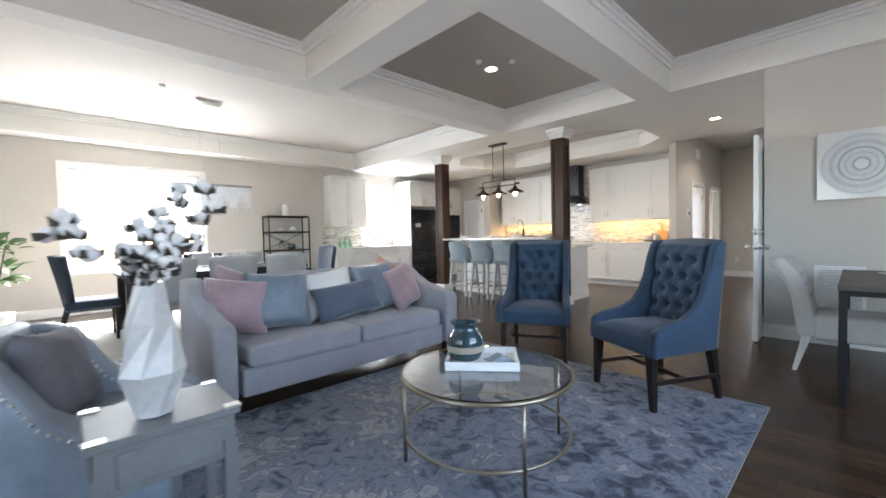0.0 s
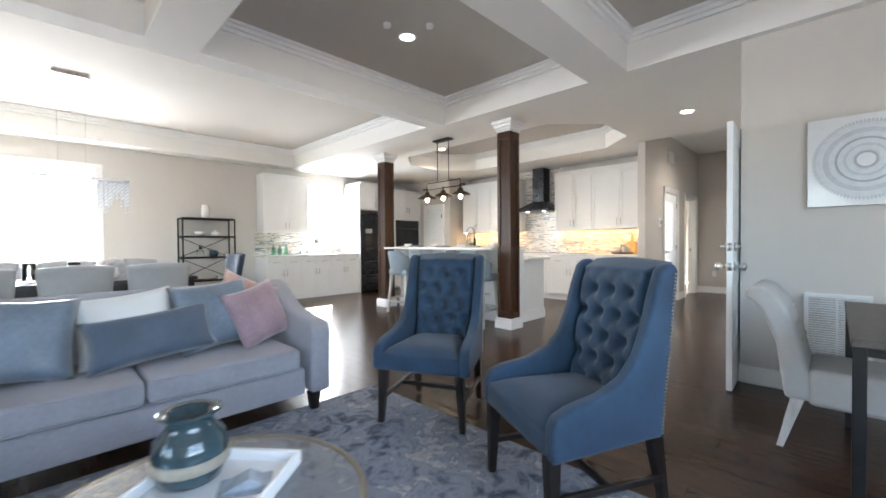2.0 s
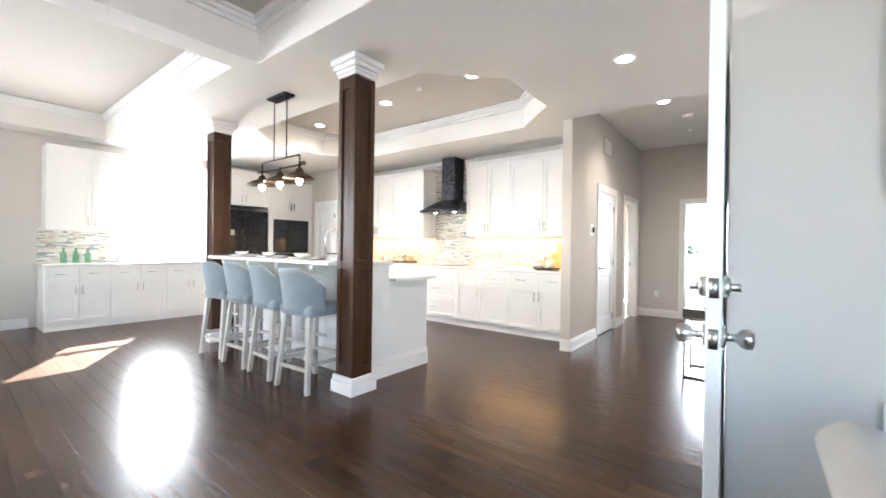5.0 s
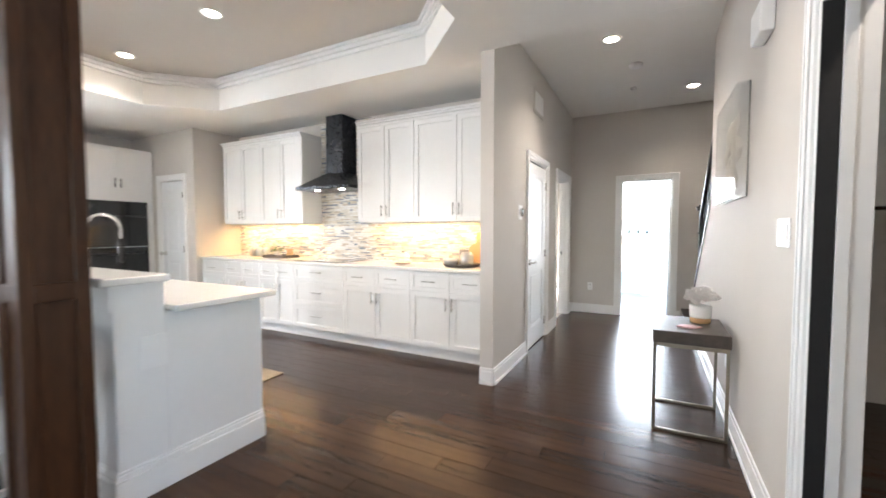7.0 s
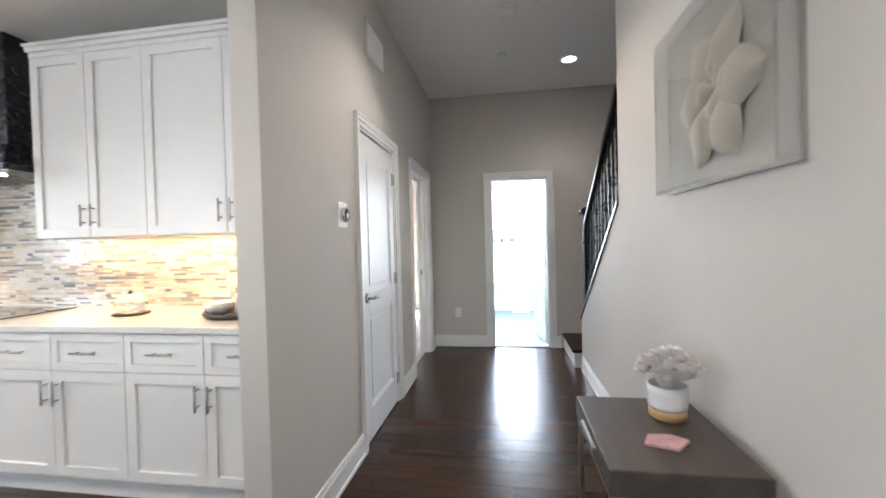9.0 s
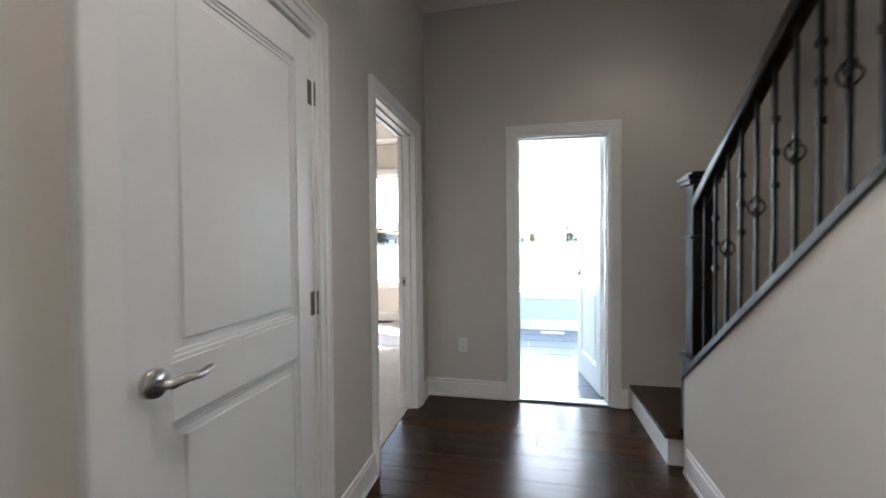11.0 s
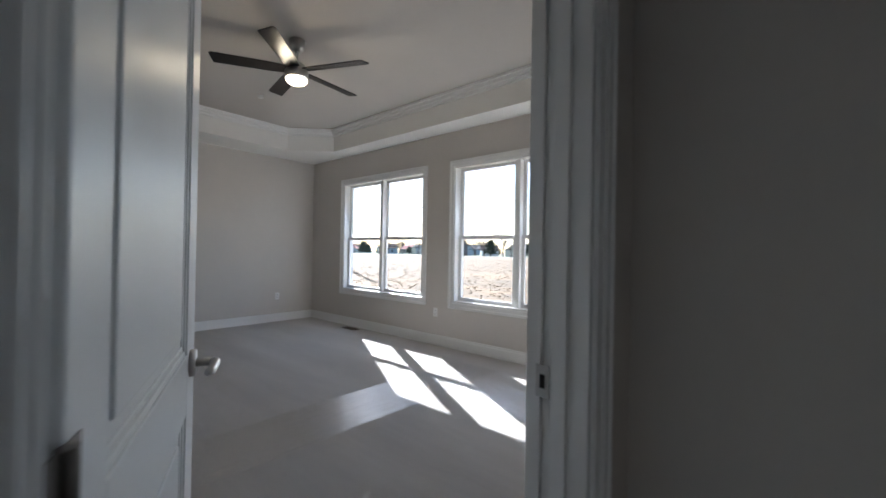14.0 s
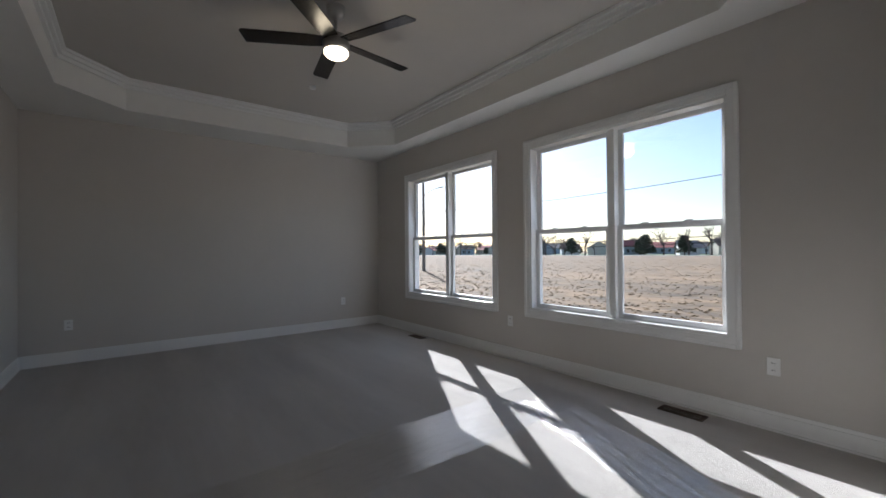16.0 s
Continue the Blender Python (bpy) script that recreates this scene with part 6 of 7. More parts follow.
Mesh().box(-0.10, 0.10, -0.06, -0.001, -0.075, 0.075).done("cover", WHITE, cb, bevel=0.008)
gv = thing("wall_grille", "white supply grille high on the hall wall", "vent", pose(LX, 10.10, 2.70, 0, 0, 90))
Mesh().box(-0.20, 0.20, -0.010, -0.001, -0.13, 0.13).done("frame", WALL, gv, bevel=0.003)
s = Mesh()
for i in range(13):
    s.box(-0.17 + 0.027 * i, -0.155 + 0.027 * i, -0.014, -0.010, -0.10, 0.10)
s.done("slat", WHITE, gv)
# jamb strikes
jk = thing("strike_plates", "nickel strike plates on the entry jamb", "strike plate", pose(RX, 7.362, 0))
Mesh().box(0.006, 0.034, -0.003, -0.0005, 0.915, 0.985).box(0.008, 0.032, -0.003, -0.0005, 1.07, 1.13).done("plate", STEEL, jk)
Mesh().box(0.014, 0.026, -0.0036, -0.003, 0.935, 0.965).box(0.014, 0.026, -0.0036, -0.003, 1.085, 1.115).done("hole", IRON, jk)
bj = thing("strike_plates", "nickel strike plate on the bedroom jamb", "strike plate", pose(LX, 11.922, 0))
Mesh().box(-0.105, -0.075, -0.003, -0.0005, 0.915, 0.985).done("plate", STEEL, bj)
Mesh().box(-0.096, -0.084, -0.0036, -0.003, 0.935, 0.965).done("hole", IRON, bj)

fa2 = thing("floral_art", "framed pale relief of leaves and flowers under clear acrylic", "picture", pose(RX, 8.83, 1.81, 0, 0, -90))
Mesh().box(-0.40, 0.40, -0.010, -0.002, -0.325, 0.325).done("backing", mat("art_backing", (0.40, 0.39, 0.345), 0.55, vary=0.06), fa2)
e = Mesh()
for a in ((-0.40, 0.40, 0.31, 0.325), (-0.40, 0.40, -0.325, -0.31), (-0.40, -0.385, -0.31, 0.31), (0.385, 0.40, -0.31, 0.31)):
    e.box(a[0], a[1], -0.065, -0.010, a[2], a[3])
e.done("frame", pane_mat("acrylic_edge", 0.28), fa2, bevel=0.002)
pet = Mesh()
for cx, cz, n, L in ((0.0, -0.02, 6, 0.27), (0.02, 0.0, 4, 0.15)):
    for i in range(n):
        a = 6.28 * i / n + cx
        def petal(u, v, a=a, cx=cx, cz=cz, L=L):
            w = 0.72 * L * math.sin(math.pi * min(1, u * 0.92 + 0.04)) * (v - 0.5)
            r = L * u
            return (cx + r * math.cos(a) - w * math.sin(a), -0.016 - 0.03 * math.sin(math.pi * u) + 0.02 * (2 * v - 1) ** 2, cz + r * math.sin(a) + w * math.cos(a))
        pet.grid(petal, 8, 5)
pet.done("petal", mat("relief_plaster", (0.46, 0.42, 0.345), 0.7, vary=0.1), fa2, smooth=True)
gl2 = Mesh().box(-0.402, 0.402, -0.069, -0.066, -0.327, 0.327).done("cover", pane_mat("acrylic_sheet", 0.09), fa2)
gl2.visible_shadow = False

cs = thing("console_table", "small grey wood console with nickel frame against the hall wall", "console table", pose(-0.28, 8.76, 0))
Mesh().box(-0.21, 0.21, -0.27, 0.27, 0.575, 0.655).done("top", GREYWOOD, cs, bevel=0.004)
f = Mesh()
for x in (-0.195, 0.195):
    for y in (-0.255, 0.255):
        f.box(x - 0.009, x + 0.009, y - 0.009, y + 0.009, 0, 0.575)
    f.box(x - 0.009, x + 0.009, -0.255, 0.255, 0.55, 0.57)
for y in (-0.255, 0.255):
    f.box(-0.195, 0.195, y - 0.009, y + 0.009, 0, 0.018).box(-0.195, 0.195, y - 0.009, y + 0.009, 0.55, 0.574)
f.done("frame", BRASS, cs, bevel=0.002)
h = Mesh()
h.box(-0.222, -0.21, -0.10, 0.10, 0.615, 0.632)
h.done("handle", STEEL, cs, bevel=0.003)
pv = thing("flower_pot", "white ribbed pot with tan base and white flowers", "flowers", pose(-0.20, 8.86, 0.6555))
Mesh().lathe([(0.060, 0.035), (0.066, 0.05), (0.064, 0.06), (0.067, 0.07), (0.065, 0.08), (0.067, 0.09), (0.066, 0.12), (0.058, 0.12), (0.05, 0.05)], 24).done("pot", CERAM, pv, smooth=True)
Mesh().lathe([(0.055, 0), (0.061, 0.005), (0.062, 0.035), (0.05, 0.036)], 24).done("base", BOARD, pv, smooth=True)
blooms(pv, 0.14, 0.09, 21, 75, 0.042)
cdd = tagged(Mesh().prism([(-0.07, -0.02), (0.02, -0.05), (0.075, 0.01), (0.03, 0.045), (-0.04, 0.04)], 0, 0.008, "z").done("card", mat("pink_card", (0.55, 0.33, 0.33), 0.6, vary=0.2, scale=30), m=pose(-0.28, 8.66, 0.656)), "pink folded card on the console table", "card")

# ---------- stairs ----------
sw = thing("staircase", "dark tread stairs behind a sloping knee wall", "staircase", pose(0, 0, 0), kind="structure")
kw = Mesh().prism([(11.45, 0), (11.45, 0.50), (10.07, 1.52), (10.07, 0)], RX, RX + 0.12, "x")
kw.done("knee_wall", WALL, sw)
Mesh().prism([(11.47, 0.485), (11.47, 0.525), (10.07, 1.56), (10.07, 1.52)], RX - 0.012, RX + 0.132, "x").done("cap", ESPRESSO, sw, bevel=0.003)
tr2 = Mesh().box(-0.12, 1.15, 11.46, 12.228, 0.15, 0.18)
ri = Mesh().box(-0.10, 1.15, 11.48, 12.226, 0, 0.15)
for i in range(7):
    y = 11.46 - 0.25 * i
    tr2.box(RX + 0.121, 1.149, y - 0.25, y + 0.02, 0.33 + 0.185 * i, 0.36 + 0.185 * i)
    ri.box(RX + 0.121, 1.149, y - 0.25, y, 0.0, 0.33 + 0.185 * i)
tr2.done("tread", PLANK, sw, bevel=0.008)
ri.done("riser", TRIM, sw)
nw = thing("stair_newel", "dark square newel post with moulded cap", "newel post", pose(0.06, 11.50, 0.181))
n = Mesh().box(-0.05, 0.05, -0.05, 0.05, 0.0, 1.36)
for h2, z0, z1 in ((0.065, 0.0, 0.40), (0.072, 0.40, 0.43), (0.066, 1.07, 1.09), (0.075, 1.36, 1.385), (0.085, 1.385, 1.41), (0.06, 1.41, 1.43)):
    n.box(-h2, h2, -h2, h2, z0, z1)
n.done("post", ESPRESSO, nw, bevel=0.005)
rl = thing("stair_railing", "black iron balusters under a dark wooden handrail", "railing", pose(0, 0, 0))
Mesh().prism([(11.45, 1.40), (11.45, 1.47), (10.07, 2.48), (10.07, 2.41)], 0.0, 0.065, "x").done("handrail", ESPRESSO, rl, bevel=0.012, seg=3)
b = Mesh()
for i in range(12):
    y = 11.36 - 0.115 * i
    z0, z1 = 0.525 + (11.47 - y) * 0.739, 1.40 + (11.45 - y) * 0.732 + 0.01
    b.box(0.026, 0.040, y - 0.007, y + 0.007, z0, z1)
    k = (0.50, 0.62)[i % 2]
    zc = z0 + (z1 - z0) * k
    if i % 2 == 0:
        for a in range(4):
            b.tube([(0.033 + 0.028 * math.sin(math.pi * q / 8) * math.cos(a * 1.57 + q * 0.3), y + 0.028 * math.sin(math.pi * q / 8) * math.sin(a * 1.57 + q * 0.3), zc - 0.05 + 0.0125 * q) for q in range(9)], 0.004, 5)
    else:
        for zz in (zc - 0.12, zc, zc + 0.12):
            b.box(0.021, 0.045, y - 0.012, y + 0.012, zz - 0.012, zz + 0.012)
b.done("baluster", IRON, rl)
er = thing("entry_railing", "black iron railing on a low white wall past the entry door", "railing", pose(0, 0, 0))
Mesh().prism([(6.1, 0.98), (7.6, 0.62), (7.6, 0.58), (6.1, 0.94)], 0.60, 0.74, "x").done("cap", TRIM, er)
Mesh().prism([(6.1, 0), (7.6, 0), (7.6, 0.58), (6.1, 0.94)], 0.62, 0.72, "x").done("knee_wall", WALL, er)
b = Mesh().prism([(6.1, 1.50), (7.6, 1.14), (7.6, 1.18), (6.1, 1.54)], 0.645, 0.695, "x")
for i in range(14):
    y = 6.15 + 0.11 * i
    z = 0.98 - (y - 6.1) * 0.24
    b.box(0.663, 0.677, y - 0.007, y + 0.007, z, z + 0.54)
b.done("baluster", IRON, er)


# ---------- ceiling lamps and detectors ----------
def can(x, y, z, power=14):
    o = thing("recessed_lamp", "white trimmed recessed ceiling lamp switched on; the entry one is added", "ceiling lamp", pose(x, y, z), "recessed ceiling lamps")
    Mesh().lathe([(0.062, -0.001), (0.062, -0.004), (0.085, -0.006), (0.09, -0.0005)], 28).done("trim_ring", WHITE, o, smooth=True)
    Mesh().lathe([(0.06, -0.003), (0.06, -0.0015)], 24).done("lens", CANGLOW, o)
    la = bpy.data.lights.new("recessed_lamp_light", "SPOT")
    la.energy, la.color, la.spot_size, la.spot_blend, la.shadow_soft_size = power, (1.0, 0.87, 0.73), radians(125), 0.7, 0.06
    new("recessed_lamp_light", la).matrix_world = look((x, y, z - 0.02), (x, y + 0.001, 0))


# the last, over the entry, is an added lamp that brightens the dark foyer
for x, y, z, p in ((-2.39, 4.33, 3.10, 4), (-0.80, 7.50, 2.75, 2.3), (-0.88, 9.71, 3.075, 4.4), (-0.10, 11.45, 3.075, 1.5),
                   (-5.36, 7.80, 3.10, 5), (-3.80, 7.73, 3.10, 5.4), (-2.42, 7.70, 3.10, 4.6), (0.45, 7.1, 2.75, 2.5)):
    can(x, y, z, p)


def disc(name, label, x, y, z, r=0.055):
    o = thing(name, label, "detector", pose(x, y, z), "ceiling discs")
    Mesh().lathe([(r * 0.55, -0.035), (r * 0.9, -0.03), (r, -0.008), (r, -0.0005)], 24).done("cover", WHITE, o, smooth=True)


disc("smoke_detector", "white round smoke detector on the hall ceiling", -0.70, 10.44, 3.075, 0.07)
for x, y, z in ((-2.34, 4.05, 3.10), (-2.08, 4.33, 3.10), (-5.40, 1.55, 3.10), (-3.1, 7.6, 3.10), (-6.2, 13.3, 3.08), (-0.75, 11.2, 3.075)):
    disc("sprinkler_cover", "small white round sprinkler cover on the ceiling", x, y, z, 0.035)
av = thing("ceiling_register", "white ceiling air register near the dining tray", "vent", pose(-0.35, 9.3, 3.075))
Mesh().box(-0.15, 0.15, -0.08, 0.08, -0.008, -0.0005).done("frame", WHITE, av, bevel=0.002)

# ---------- plant by the dining window ----------
pl = thing("fiddle_fig", "leafy green fig plant in a pot by the window", "plant", pose(-6.6, -0.05, 0))
Mesh().lathe([(0.14, 0), (0.17, 0.30), (0.15, 0.30), (0.12, 0.05)], 24).done("pot", CERAM, pl, smooth=True)
tk = Mesh()
for k in range(4):
    a = k * 1.6
    tk.tube([(0, 0, 0.25), (0.05 * math.cos(a), 0.05 * math.sin(a), 0.7), (0.14 * math.cos(a), 0.14 * math.sin(a), 1.25)], [0.014, 0.011, 0.006], 6)
tk.done("stem", TWIG, pl)
leaves(pl, LEAF, 0.65, 0.25, 0.60, 90, 0.17, 6)

# ---------- bedroom ----------
fn = thing("ceiling_fan", "dark five-blade ceiling fan with a lit lamp", "ceiling fan", pose(-4.66, 12.92, 0))
Mesh().lathe([(0.03, 2.97), (0.06, 3.0), (0.07, 3.07), (0.06, 3.079)], 24).rod((0, 0, 2.87), (0, 0, 2.99), 0.012).lathe([(0.09, 2.735), (0.10, 2.76), (0.10, 2.80), (0.085, 2.82), (0.085, 2.845), (0.03, 2.88)], 28).done("motor", STEEL, fn, smooth=True)
Mesh().lathe([(0.02, 2.692), (0.075, 2.697), (0.09, 2.715), (0.09, 2.735)], 28).done("lamp", FANGLOW, fn, smooth=True)
fb = Mesh()
for i in range(5):
    r = pose(0, 0, 0, 0, 0, 25 + 72 * i) @ Matrix.Translation((0, 0, 2.81)) @ pose(0, 0, 0, 12, 0, 0)
    fb.prism([(0.08, -0.05), (0.20, -0.062), (0.66, -0.066), (0.68, 0.05), (0.66, 0.066), (0.20, 0.062), (0.08, 0.05)], -0.005, 0.005, "z", r)
fb.done("blade", mat("black_blade", (0.018, 0.016, 0.015), 0.25, vary=0.2), fn, bevel=0.002)
fl2 = bpy.data.lights.new("fan_light", "POINT")
fl2.energy, fl2.color, fl2.shadow_soft_size = 1.5, (1.0, 0.78, 0.5), 0.08
new("fan_light", fl2).location = (-4.66, 12.92, 2.62)


def register(x, y, label, metal=BRONZE, turn=0):
    o = thing("floor_register", label, "vent", pose(x, y, 0.0085, 0, 0, turn), "floor registers")
    f = Mesh()
    for a in ((-0.15, 0.15, 0.045, 0.06), (-0.15, 0.15, -0.06, -0.045), (-0.15, -0.13, -0.045, 0.045), (0.13, 0.15, -0.045, 0.045)):
        f.box(a[0], a[1], a[2], a[3], 0, 0.006)
    for i in range(18):
        f.box(-0.128 + 0.0145 * i, -0.121 + 0.0145 * i, -0.045, 0.045, 0.001, 0.005)
    f.done("grille", metal, o)


register(-3.02, 14.86, "brown metal floor register under the bedroom window")
register(-6.45, 14.86, "brown metal floor register under the bedroom window")
PLASTIC = bpy.data.materials.new("carpet_film")
PLASTIC.use_nodes = True
n, l = PLASTIC.node_tree.nodes, PLASTIC.node_tree.links
tr_, gl_, mx_, tc_, mp_, nz_, bp_ = (n.new("ShaderNode" + k) for k in ("BsdfTransparent", "BsdfGlossy", "MixShader", "TexCoord", "Mapping", "TexNoise", "Bump"))
mp_.inputs["Scale"].default_value = (1.0, 8, 1)
nz_.inputs["Scale"].default_value, nz_.inputs["Detail"].default_value = 2.2, 8
bp_.inputs["Strength"].default_value, bp_.inputs["Distance"].default_value = 0.7, 0.04
gl_.inputs["Roughness"].default_value, mx_.inputs[0].default_value = 0.15, 0.27
for a, b in ((tc_.outputs["Object"], mp_.inputs[0]), (mp_.outputs[0], nz_.inputs[0]), (nz_.outputs[0], bp_.inputs["Height"]), (bp_.outputs[0], gl_.inputs["Normal"]), (tr_.outputs[0], mx_.inputs[1]), (gl_.outputs[0], mx_.inputs[2]), (mx_.outputs[0], n["Material Output"].inputs[0])):
    l.new(a, b)
for m, L, w in ((pose(-3.86, 13.0, 0.010, 0, 0, 90), 3.2, 0.56), (pose(-2.95, 13.95, 0.014, 0, 0, -20), 1.9, 0.42)):
    pf = tagged(Mesh().grid(lambda u, v, L=L, w=w: (-L / 2 + L * u + 0.02 * math.sin(23 * v), -w / 2 + w * v + 0.008 * math.sin(17 * u), 0.003 + 0.0012 * math.sin(40 * v + 9 * u)), 40, 30).done("floor_film", PLASTIC, smooth=True, m=m), "clear wrinkled protective film strip on the carpet", "plastic film", "film strips")
    pf.visible_shadow = False


# ---------- outside ----------
structure(Mesh().box(-600, 600, -600, 900, -0.75, -0.55).done("ground", GRASS), "dry tan stubble field round the house", "field")
structure(Mesh().box(-600, 600, 140, 147, -0.549, -0.53).done("road", mat("pale_asphalt", (0.30, 0.30, 0.30), 0.9)), "pale road past the field", "road")
structure(Mesh().box(-600, 600, 149, 240, -0.548, -0.54).done("ground_lawn", mat("far_lawn", (0.10, 0.14, 0.05), 0.95, vary=0.3, scale=0.2)), "far green lawns", "lawn")
rs = random.Random(8)
st = Mesh()
for k in range(14000):
    y = 17 + 75 * rs.random() ** 1.6
    x = -4 - (y - 10) * rs.uniform(-0.5, 1.75)
    for q in range(2):
        a, h, w = rs.random() * 6.28, rs.uniform(0.012, 0.05), rs.uniform(0.03, 0.10)
        c = Vector((x + rs.uniform(-0.08, 0.08), y + rs.uniform(-0.08, 0.08), -0.552))
        d = Vector((math.cos(a), math.sin(a), 0)) * w
        st.add([c - d, c + d, c + Vector((rs.uniform(-0.06, 0.06), rs.uniform(-0.06, 0.06), h))], [(0, 1, 2)])
tagged(st.done("field_stubble", STUBBLE), "dry tan stubble standing in the field", "grass", kind="stuff")
rnd = random.Random(31)
ROOFS = [mat("roof_" + k, c, 0.9, vary=0.15) for k, c in (("grey", (0.13, 0.13, 0.14)), ("brown", (0.17, 0.12, 0.09)), ("red", (0.30, 0.10, 0.09)))]
SIDING = [mat("siding_" + k, c, 0.8, vary=0.06) for k, c in (("white", (0.72, 0.72, 0.72)), ("cream", (0.62, 0.57, 0.48)), ("blue", (0.33, 0.40, 0.47)))]
DARKG = mat("far_window", (0.03, 0.035, 0.04), 0.2)


def house(x, y, w, dp, h, turn, i):
    o = thing("far_house", "small sided house with gable roof across the field", "house", pose(x, y, -0.55, 0, 0, turn), "houses across the field")
    Mesh().box(-w / 2, w / 2, -dp / 2, dp / 2, 0, h).prism([(-dp / 2, h), (dp / 2, h), (0, h + dp * 0.32)], -w / 2, w / 2, "x").done("wall", SIDING[i % 3], o)
    r = Mesh()
    for s in (-1, 1):
        r.add([(-w / 2 - 0.4, s * (dp / 2 + 0.4), h - 0.15), (w / 2 + 0.4, s * (dp / 2 + 0.4), h - 0.15), (w / 2 + 0.4, 0, h + dp * 0.32 + 0.15), (-w / 2 - 0.4, 0, h + dp * 0.32 + 0.15)], [(0, 1, 2, 3)])
    r.done("roof", ROOFS[(0, 1, 0, 2)[i % 4]], o, solid=0.15)
    g = Mesh()
    for k in range(int(w / 3)):
        xx = -w / 2 + 1.5 + 3 * k
        g.box(xx - 0.5, xx + 0.5, -dp / 2 - 0.03, -dp / 2 + 0.02, 0.9, 2.2)
    g.done("window", DARKG, o)


for i in range(22):
    house(-330 + 22 * i + rnd.uniform(-6, 6), 175 + rnd.uniform(-8, 50), rnd.uniform(9, 15), rnd.uniform(7, 9), rnd.uniform(2.6, 3.4), rnd.uniform(-12, 12), i)

BARE = mat("bare_branch", (0.11, 0.085, 0.075), 0.95, vary=0.2)
EVER = mat("evergreen", (0.030, 0.050, 0.025), 0.9, vary=0.4, scale=1.0)


def tree(seed, green):
    rr = random.Random(seed)
    o = thing("far_tree", "dark evergreen tree across the field" if green else "bare winter tree across the field", "tree", pose(0, 0, -0.55), "trees across the field")
    tk = Mesh()

    def limb(p, d, L, r, depth):
        q = p + d * L
        tk.rod(p, q, r, r * 0.6, 5)
        if depth:
            for _ in range(3 if depth > 1 else 4):
                e = (d + Vector((rr.uniform(-1, 1), rr.uniform(-1, 1), rr.uniform(-0.1, 0.6))) * 0.75).normalized()
                limb(p + d * L * rr.uniform(0.6, 1), e, L * rr.uniform(0.55, 0.8), r * 0.55, depth - 1)
    limb(Vector((0, 0, 0)), Vector((0, 0, 1)), 2.4, 0.22, 1 if green else 4)
    tk.done("trunk", BARE, o)
    if green:
        lf = Mesh()
        for k in range(420):
            t = rr.random()
            a = rr.random() * 6.28
            rad2 = (2.6 * (1 - t) ** 0.6 + 0.3) * math.sqrt(rr.random()) * rr.uniform(0.8, 1.1)
            c = Vector((rad2 * math.cos(a), rad2 * math.sin(a), 1.0 + 5.0 * t))
            vs = [c + Vector((rr.uniform(-1, 1), rr.uniform(-1, 1), rr.uniform(-1, 1))) * 0.5 for _ in range(4)]
            lf.add(vs, [(0, 1, 2), (0, 2, 3), (1, 3, 2)])
        lf.done("foliage", EVER, o)
    return o


t1, t2, t3 = tree(1, False), tree(2, True), tree(3, False)
for i in range(90):
    src = (t1, t2, t3, t2, t1)[i % 5]
    m = Matrix.Translation((-340 + 5.6 * i + rnd.uniform(-3, 3), rnd.choice((158, 195, 215, 235)) + rnd.uniform(-4, 6), -0.55)) @ pose(0, 0, 0, 0, 0, rnd.random() * 360)
    k = copy_thing(src, m)
    s = rnd.uniform(0.9, 1.7) * (0.75 if src is t2 else 1)
    k.scale = (s, s, s)
for i in range(70):
    src = (t1, t3, t1, t2, t3)[i % 5]
    k = copy_thing(src, Matrix.Translation((-235 + 2.9 * i + rnd.uniform(-2, 2), (rnd.uniform(148, 160), rnd.uniform(165, 225))[i % 2], -0.55)) @ pose(0, 0, 0, 0, 0, rnd.random() * 360))
    s = rnd.uniform(0.9, 1.7) * (0.7 if src is t2 else 1)
    k.scale = (s, s, s)
for i in range(12):
    house(-215 + 15.5 * i + rnd.uniform(-5, 5), 160 + rnd.uniform(-4, 12), rnd.uniform(6, 10), rnd.uniform(6, 9), rnd.uniform(2.4, 3.4), rnd.uniform(-60, 60), i + 2)
t1.location, t2.location, t3.location = (-88, 160, -0.55), (-74, 162, -0.55), (-53, 165, -0.55)

up = thing("utility_pole", "grey wooden utility pole with street lamp arm", "utility pole", pose(-32.6, 33.5, -0.55))
Mesh().rod((0, 0, 0), (0, 0, 10.5), 0.16, 0.11, 10).box(-1.1, 1.1, -0.06, 0.06, 9.6, 9.75).done("pole", mat("grey_pole", (0.20, 0.18, 0.16), 0.9), up)
Mesh().tube([(0, 0, 7.0), (1.2, 0.1, 7.5), (2.2, 0.2, 7.6)], 0.04).box(2.1, 2.8, 0.1, 0.3, 7.52, 7.64).done("lamp_arm", STEEL, up)
wi = thing("power_lines", "thin dark power lines strung along the field", "cable", pose(0, 0, 0))
w = Mesh()
for z, y in ((9.1, 33.5), (5.6, 33.5), (2.75, 33.5), (2.45, 33.5)):
    w.tube([(-120 + 6 * i, y, z - 0.55 + 0.5 * math.cos(i * 0.55)) for i in range(41)], 0.018, 5)
w.done("wire", IRON, wi)

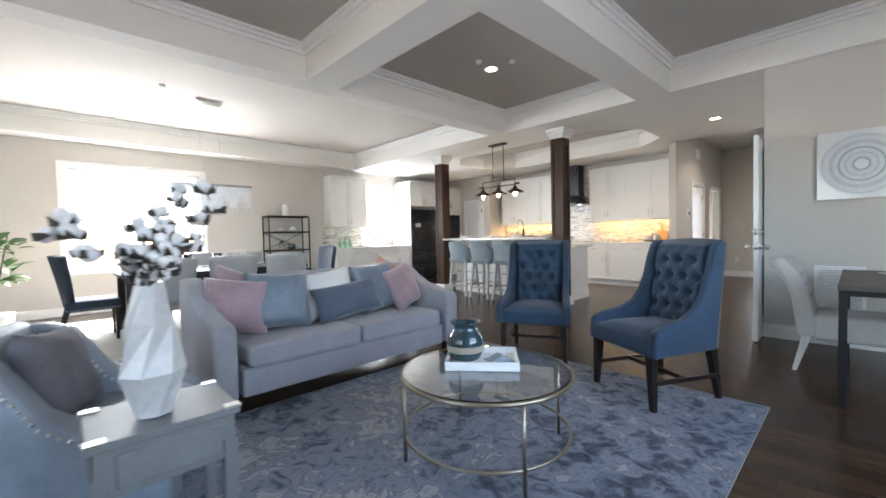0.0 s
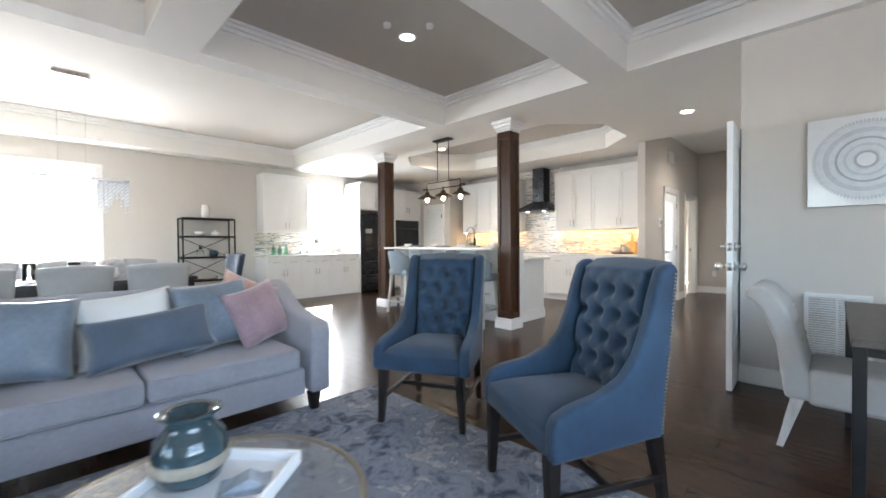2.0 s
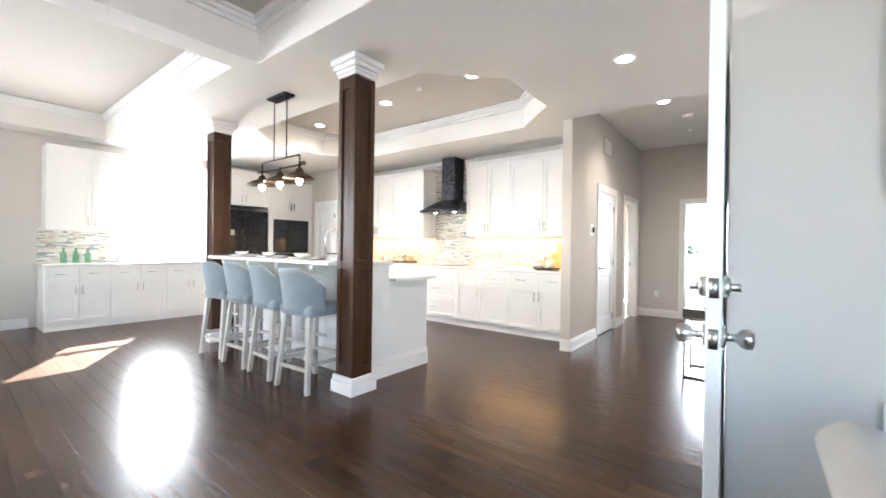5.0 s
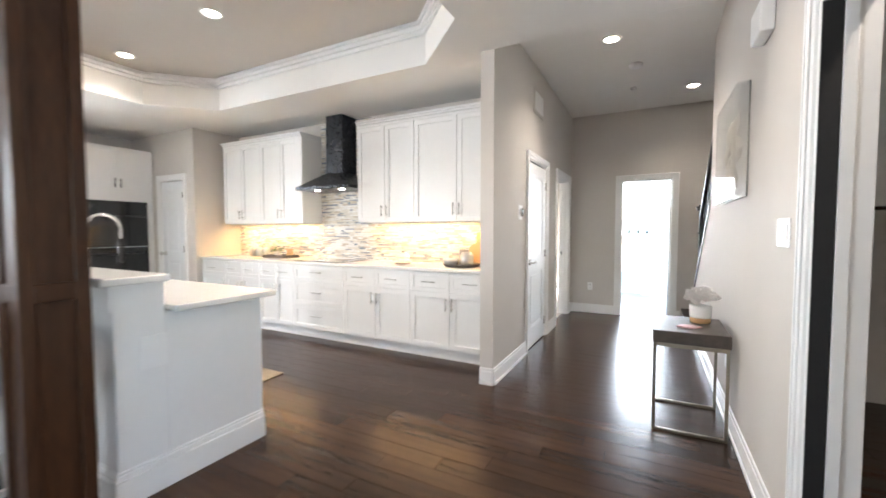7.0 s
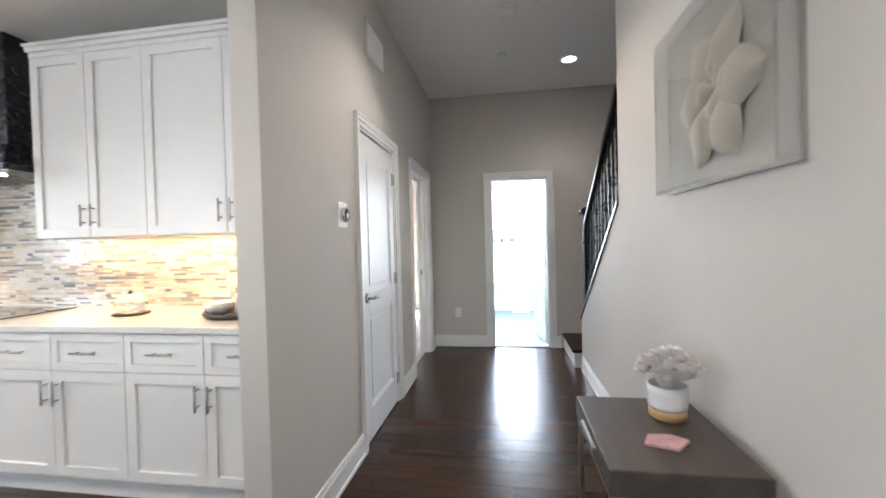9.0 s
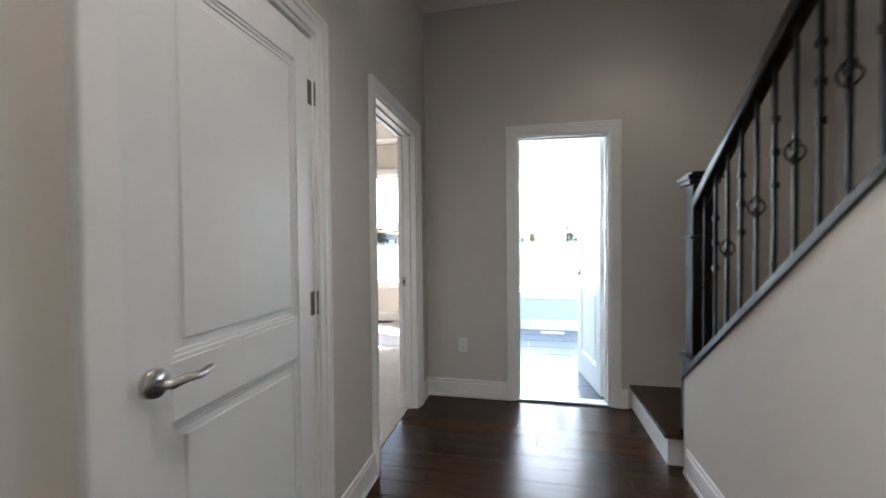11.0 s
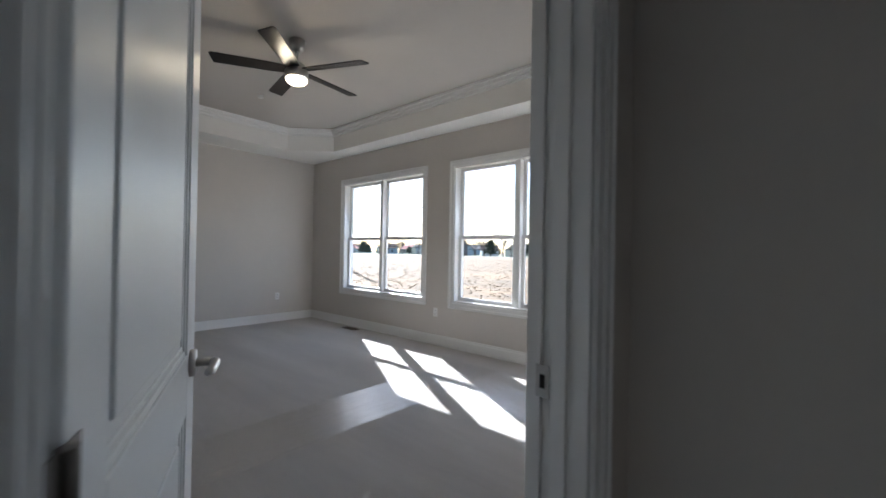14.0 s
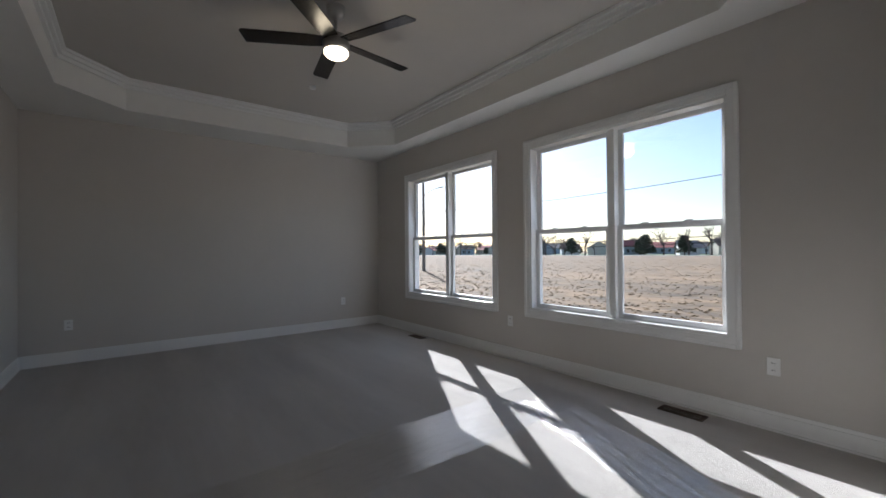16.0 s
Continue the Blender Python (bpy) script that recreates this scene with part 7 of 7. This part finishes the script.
# ---------- bathroom tiles ----------
SLATE = mat("blue_slate_tile", (0.06, 0.083, 0.125), 0.35, vary=0.22, scale=5, bump=0.2, bscale=25, rand=0.12)
floor_bath = bpy.data.objects["floor_bath"]
me = Mesh().box(-0.298, 0.298, -0.148, 0.148, -0.004, 0.008).done("bath_tile", SLATE, bevel=0.002)
tile_mesh = me.data
bpy.data.objects.remove(me)
for j in range(8):
    for i in range(5):
        x, y = LX + 0.32 + 0.602 * i - (0.2 * (j % 3)), 12.46 + 0.302 * j
        if x - 0.3 > LX - 0.4 and x < 1.1 and y < 14.72:
            k = new("bath_tile", tile_mesh)
            k.parent = floor_bath
            k.location = (max(x, LX + 0.3), y, 0)
structure(Mesh().box(-0.93, -0.26, 12.235, 12.33, 0.0, 0.012).done("trim_threshold", TRIM, bevel=0.003), "white marble threshold at the bathroom door", "threshold")
register(-0.52, 14.55, "white metal floor register in the bathroom", WHITE)

# ---------- floor planks ----------
floor = bpy.data.objects["floor"]
rnd = random.Random(17)
lens = (0.75, 1.05, 1.35, 1.7)
shared = {}
for L in lens:
    pm = Mesh()
    w, hL, c = 0.0618, L / 2 - 0.0006, 0.0014
    pm.add([(-hL, -w, -0.004), (hL, -w, -0.004), (hL, w, -0.004), (-hL, w, -0.004), (-hL, -w, -c), (hL, -w, -c), (hL, w, -c), (-hL, w, -c), (-hL + c, -w + c, 0), (hL - c, -w + c, 0), (hL - c, w - c, 0), (-hL + c, w - c, 0)],
           [(0, 1, 5, 4), (1, 2, 6, 5), (2, 3, 7, 6), (3, 0, 4, 7), (4, 5, 9, 8), (5, 6, 10, 9), (6, 7, 11, 10), (7, 4, 8, 11), (8, 9, 10, 11)])
    ob = pm.done("plank", PLANK)
    shared[L] = ob.data
    bpy.data.objects.remove(ob)
far = [Mesh() for _ in range(5)]
near = 0
PLF = [mat("dark_oak_floor_%s" % n, tuple(c * k for c in (0.044, 0.023, 0.0138)), 0.24, vary=0.35, scale=2.2, stretch=(0.6, 9, 9), bump=0.03, bscale=30, fine=0.8, spec=0.21) for n, k in zip(("a", "b", "c", "d", "e"), (0.72, 0.86, 1.0, 1.15, 1.3))]
row = 0
y = -2.2
while y < 12.17:
    x = (-7.98 if y < 9.7 else LX) - rnd.random() * 0.7
    xe = 2.34 if y < 5.84 else (1.1 if y > 9.7 else 1.1)
    while x < xe:
        L = rnd.choice(lens)
        cx = x + L / 2
        if -2.9 < cx < 0.4 and 5.2 < y < 12.2 and near < 300:
            k = new("plank", shared[L])
            k.parent = floor
            k.location = (cx, y, rnd.uniform(-0.0004, 0.0004))
            near += 1
        else:
            src = shared[L]
            far[rnd.randrange(5)].add([v.co + Vector((cx, y, 0)) for v in src.vertices], [tuple(p.vertices) for p in src.polygons])
        x += L
    y += 0.1245
for me, m2 in zip(far, PLF):
    tagged(me.done("plank_field", m2, floor), kind="stuff")
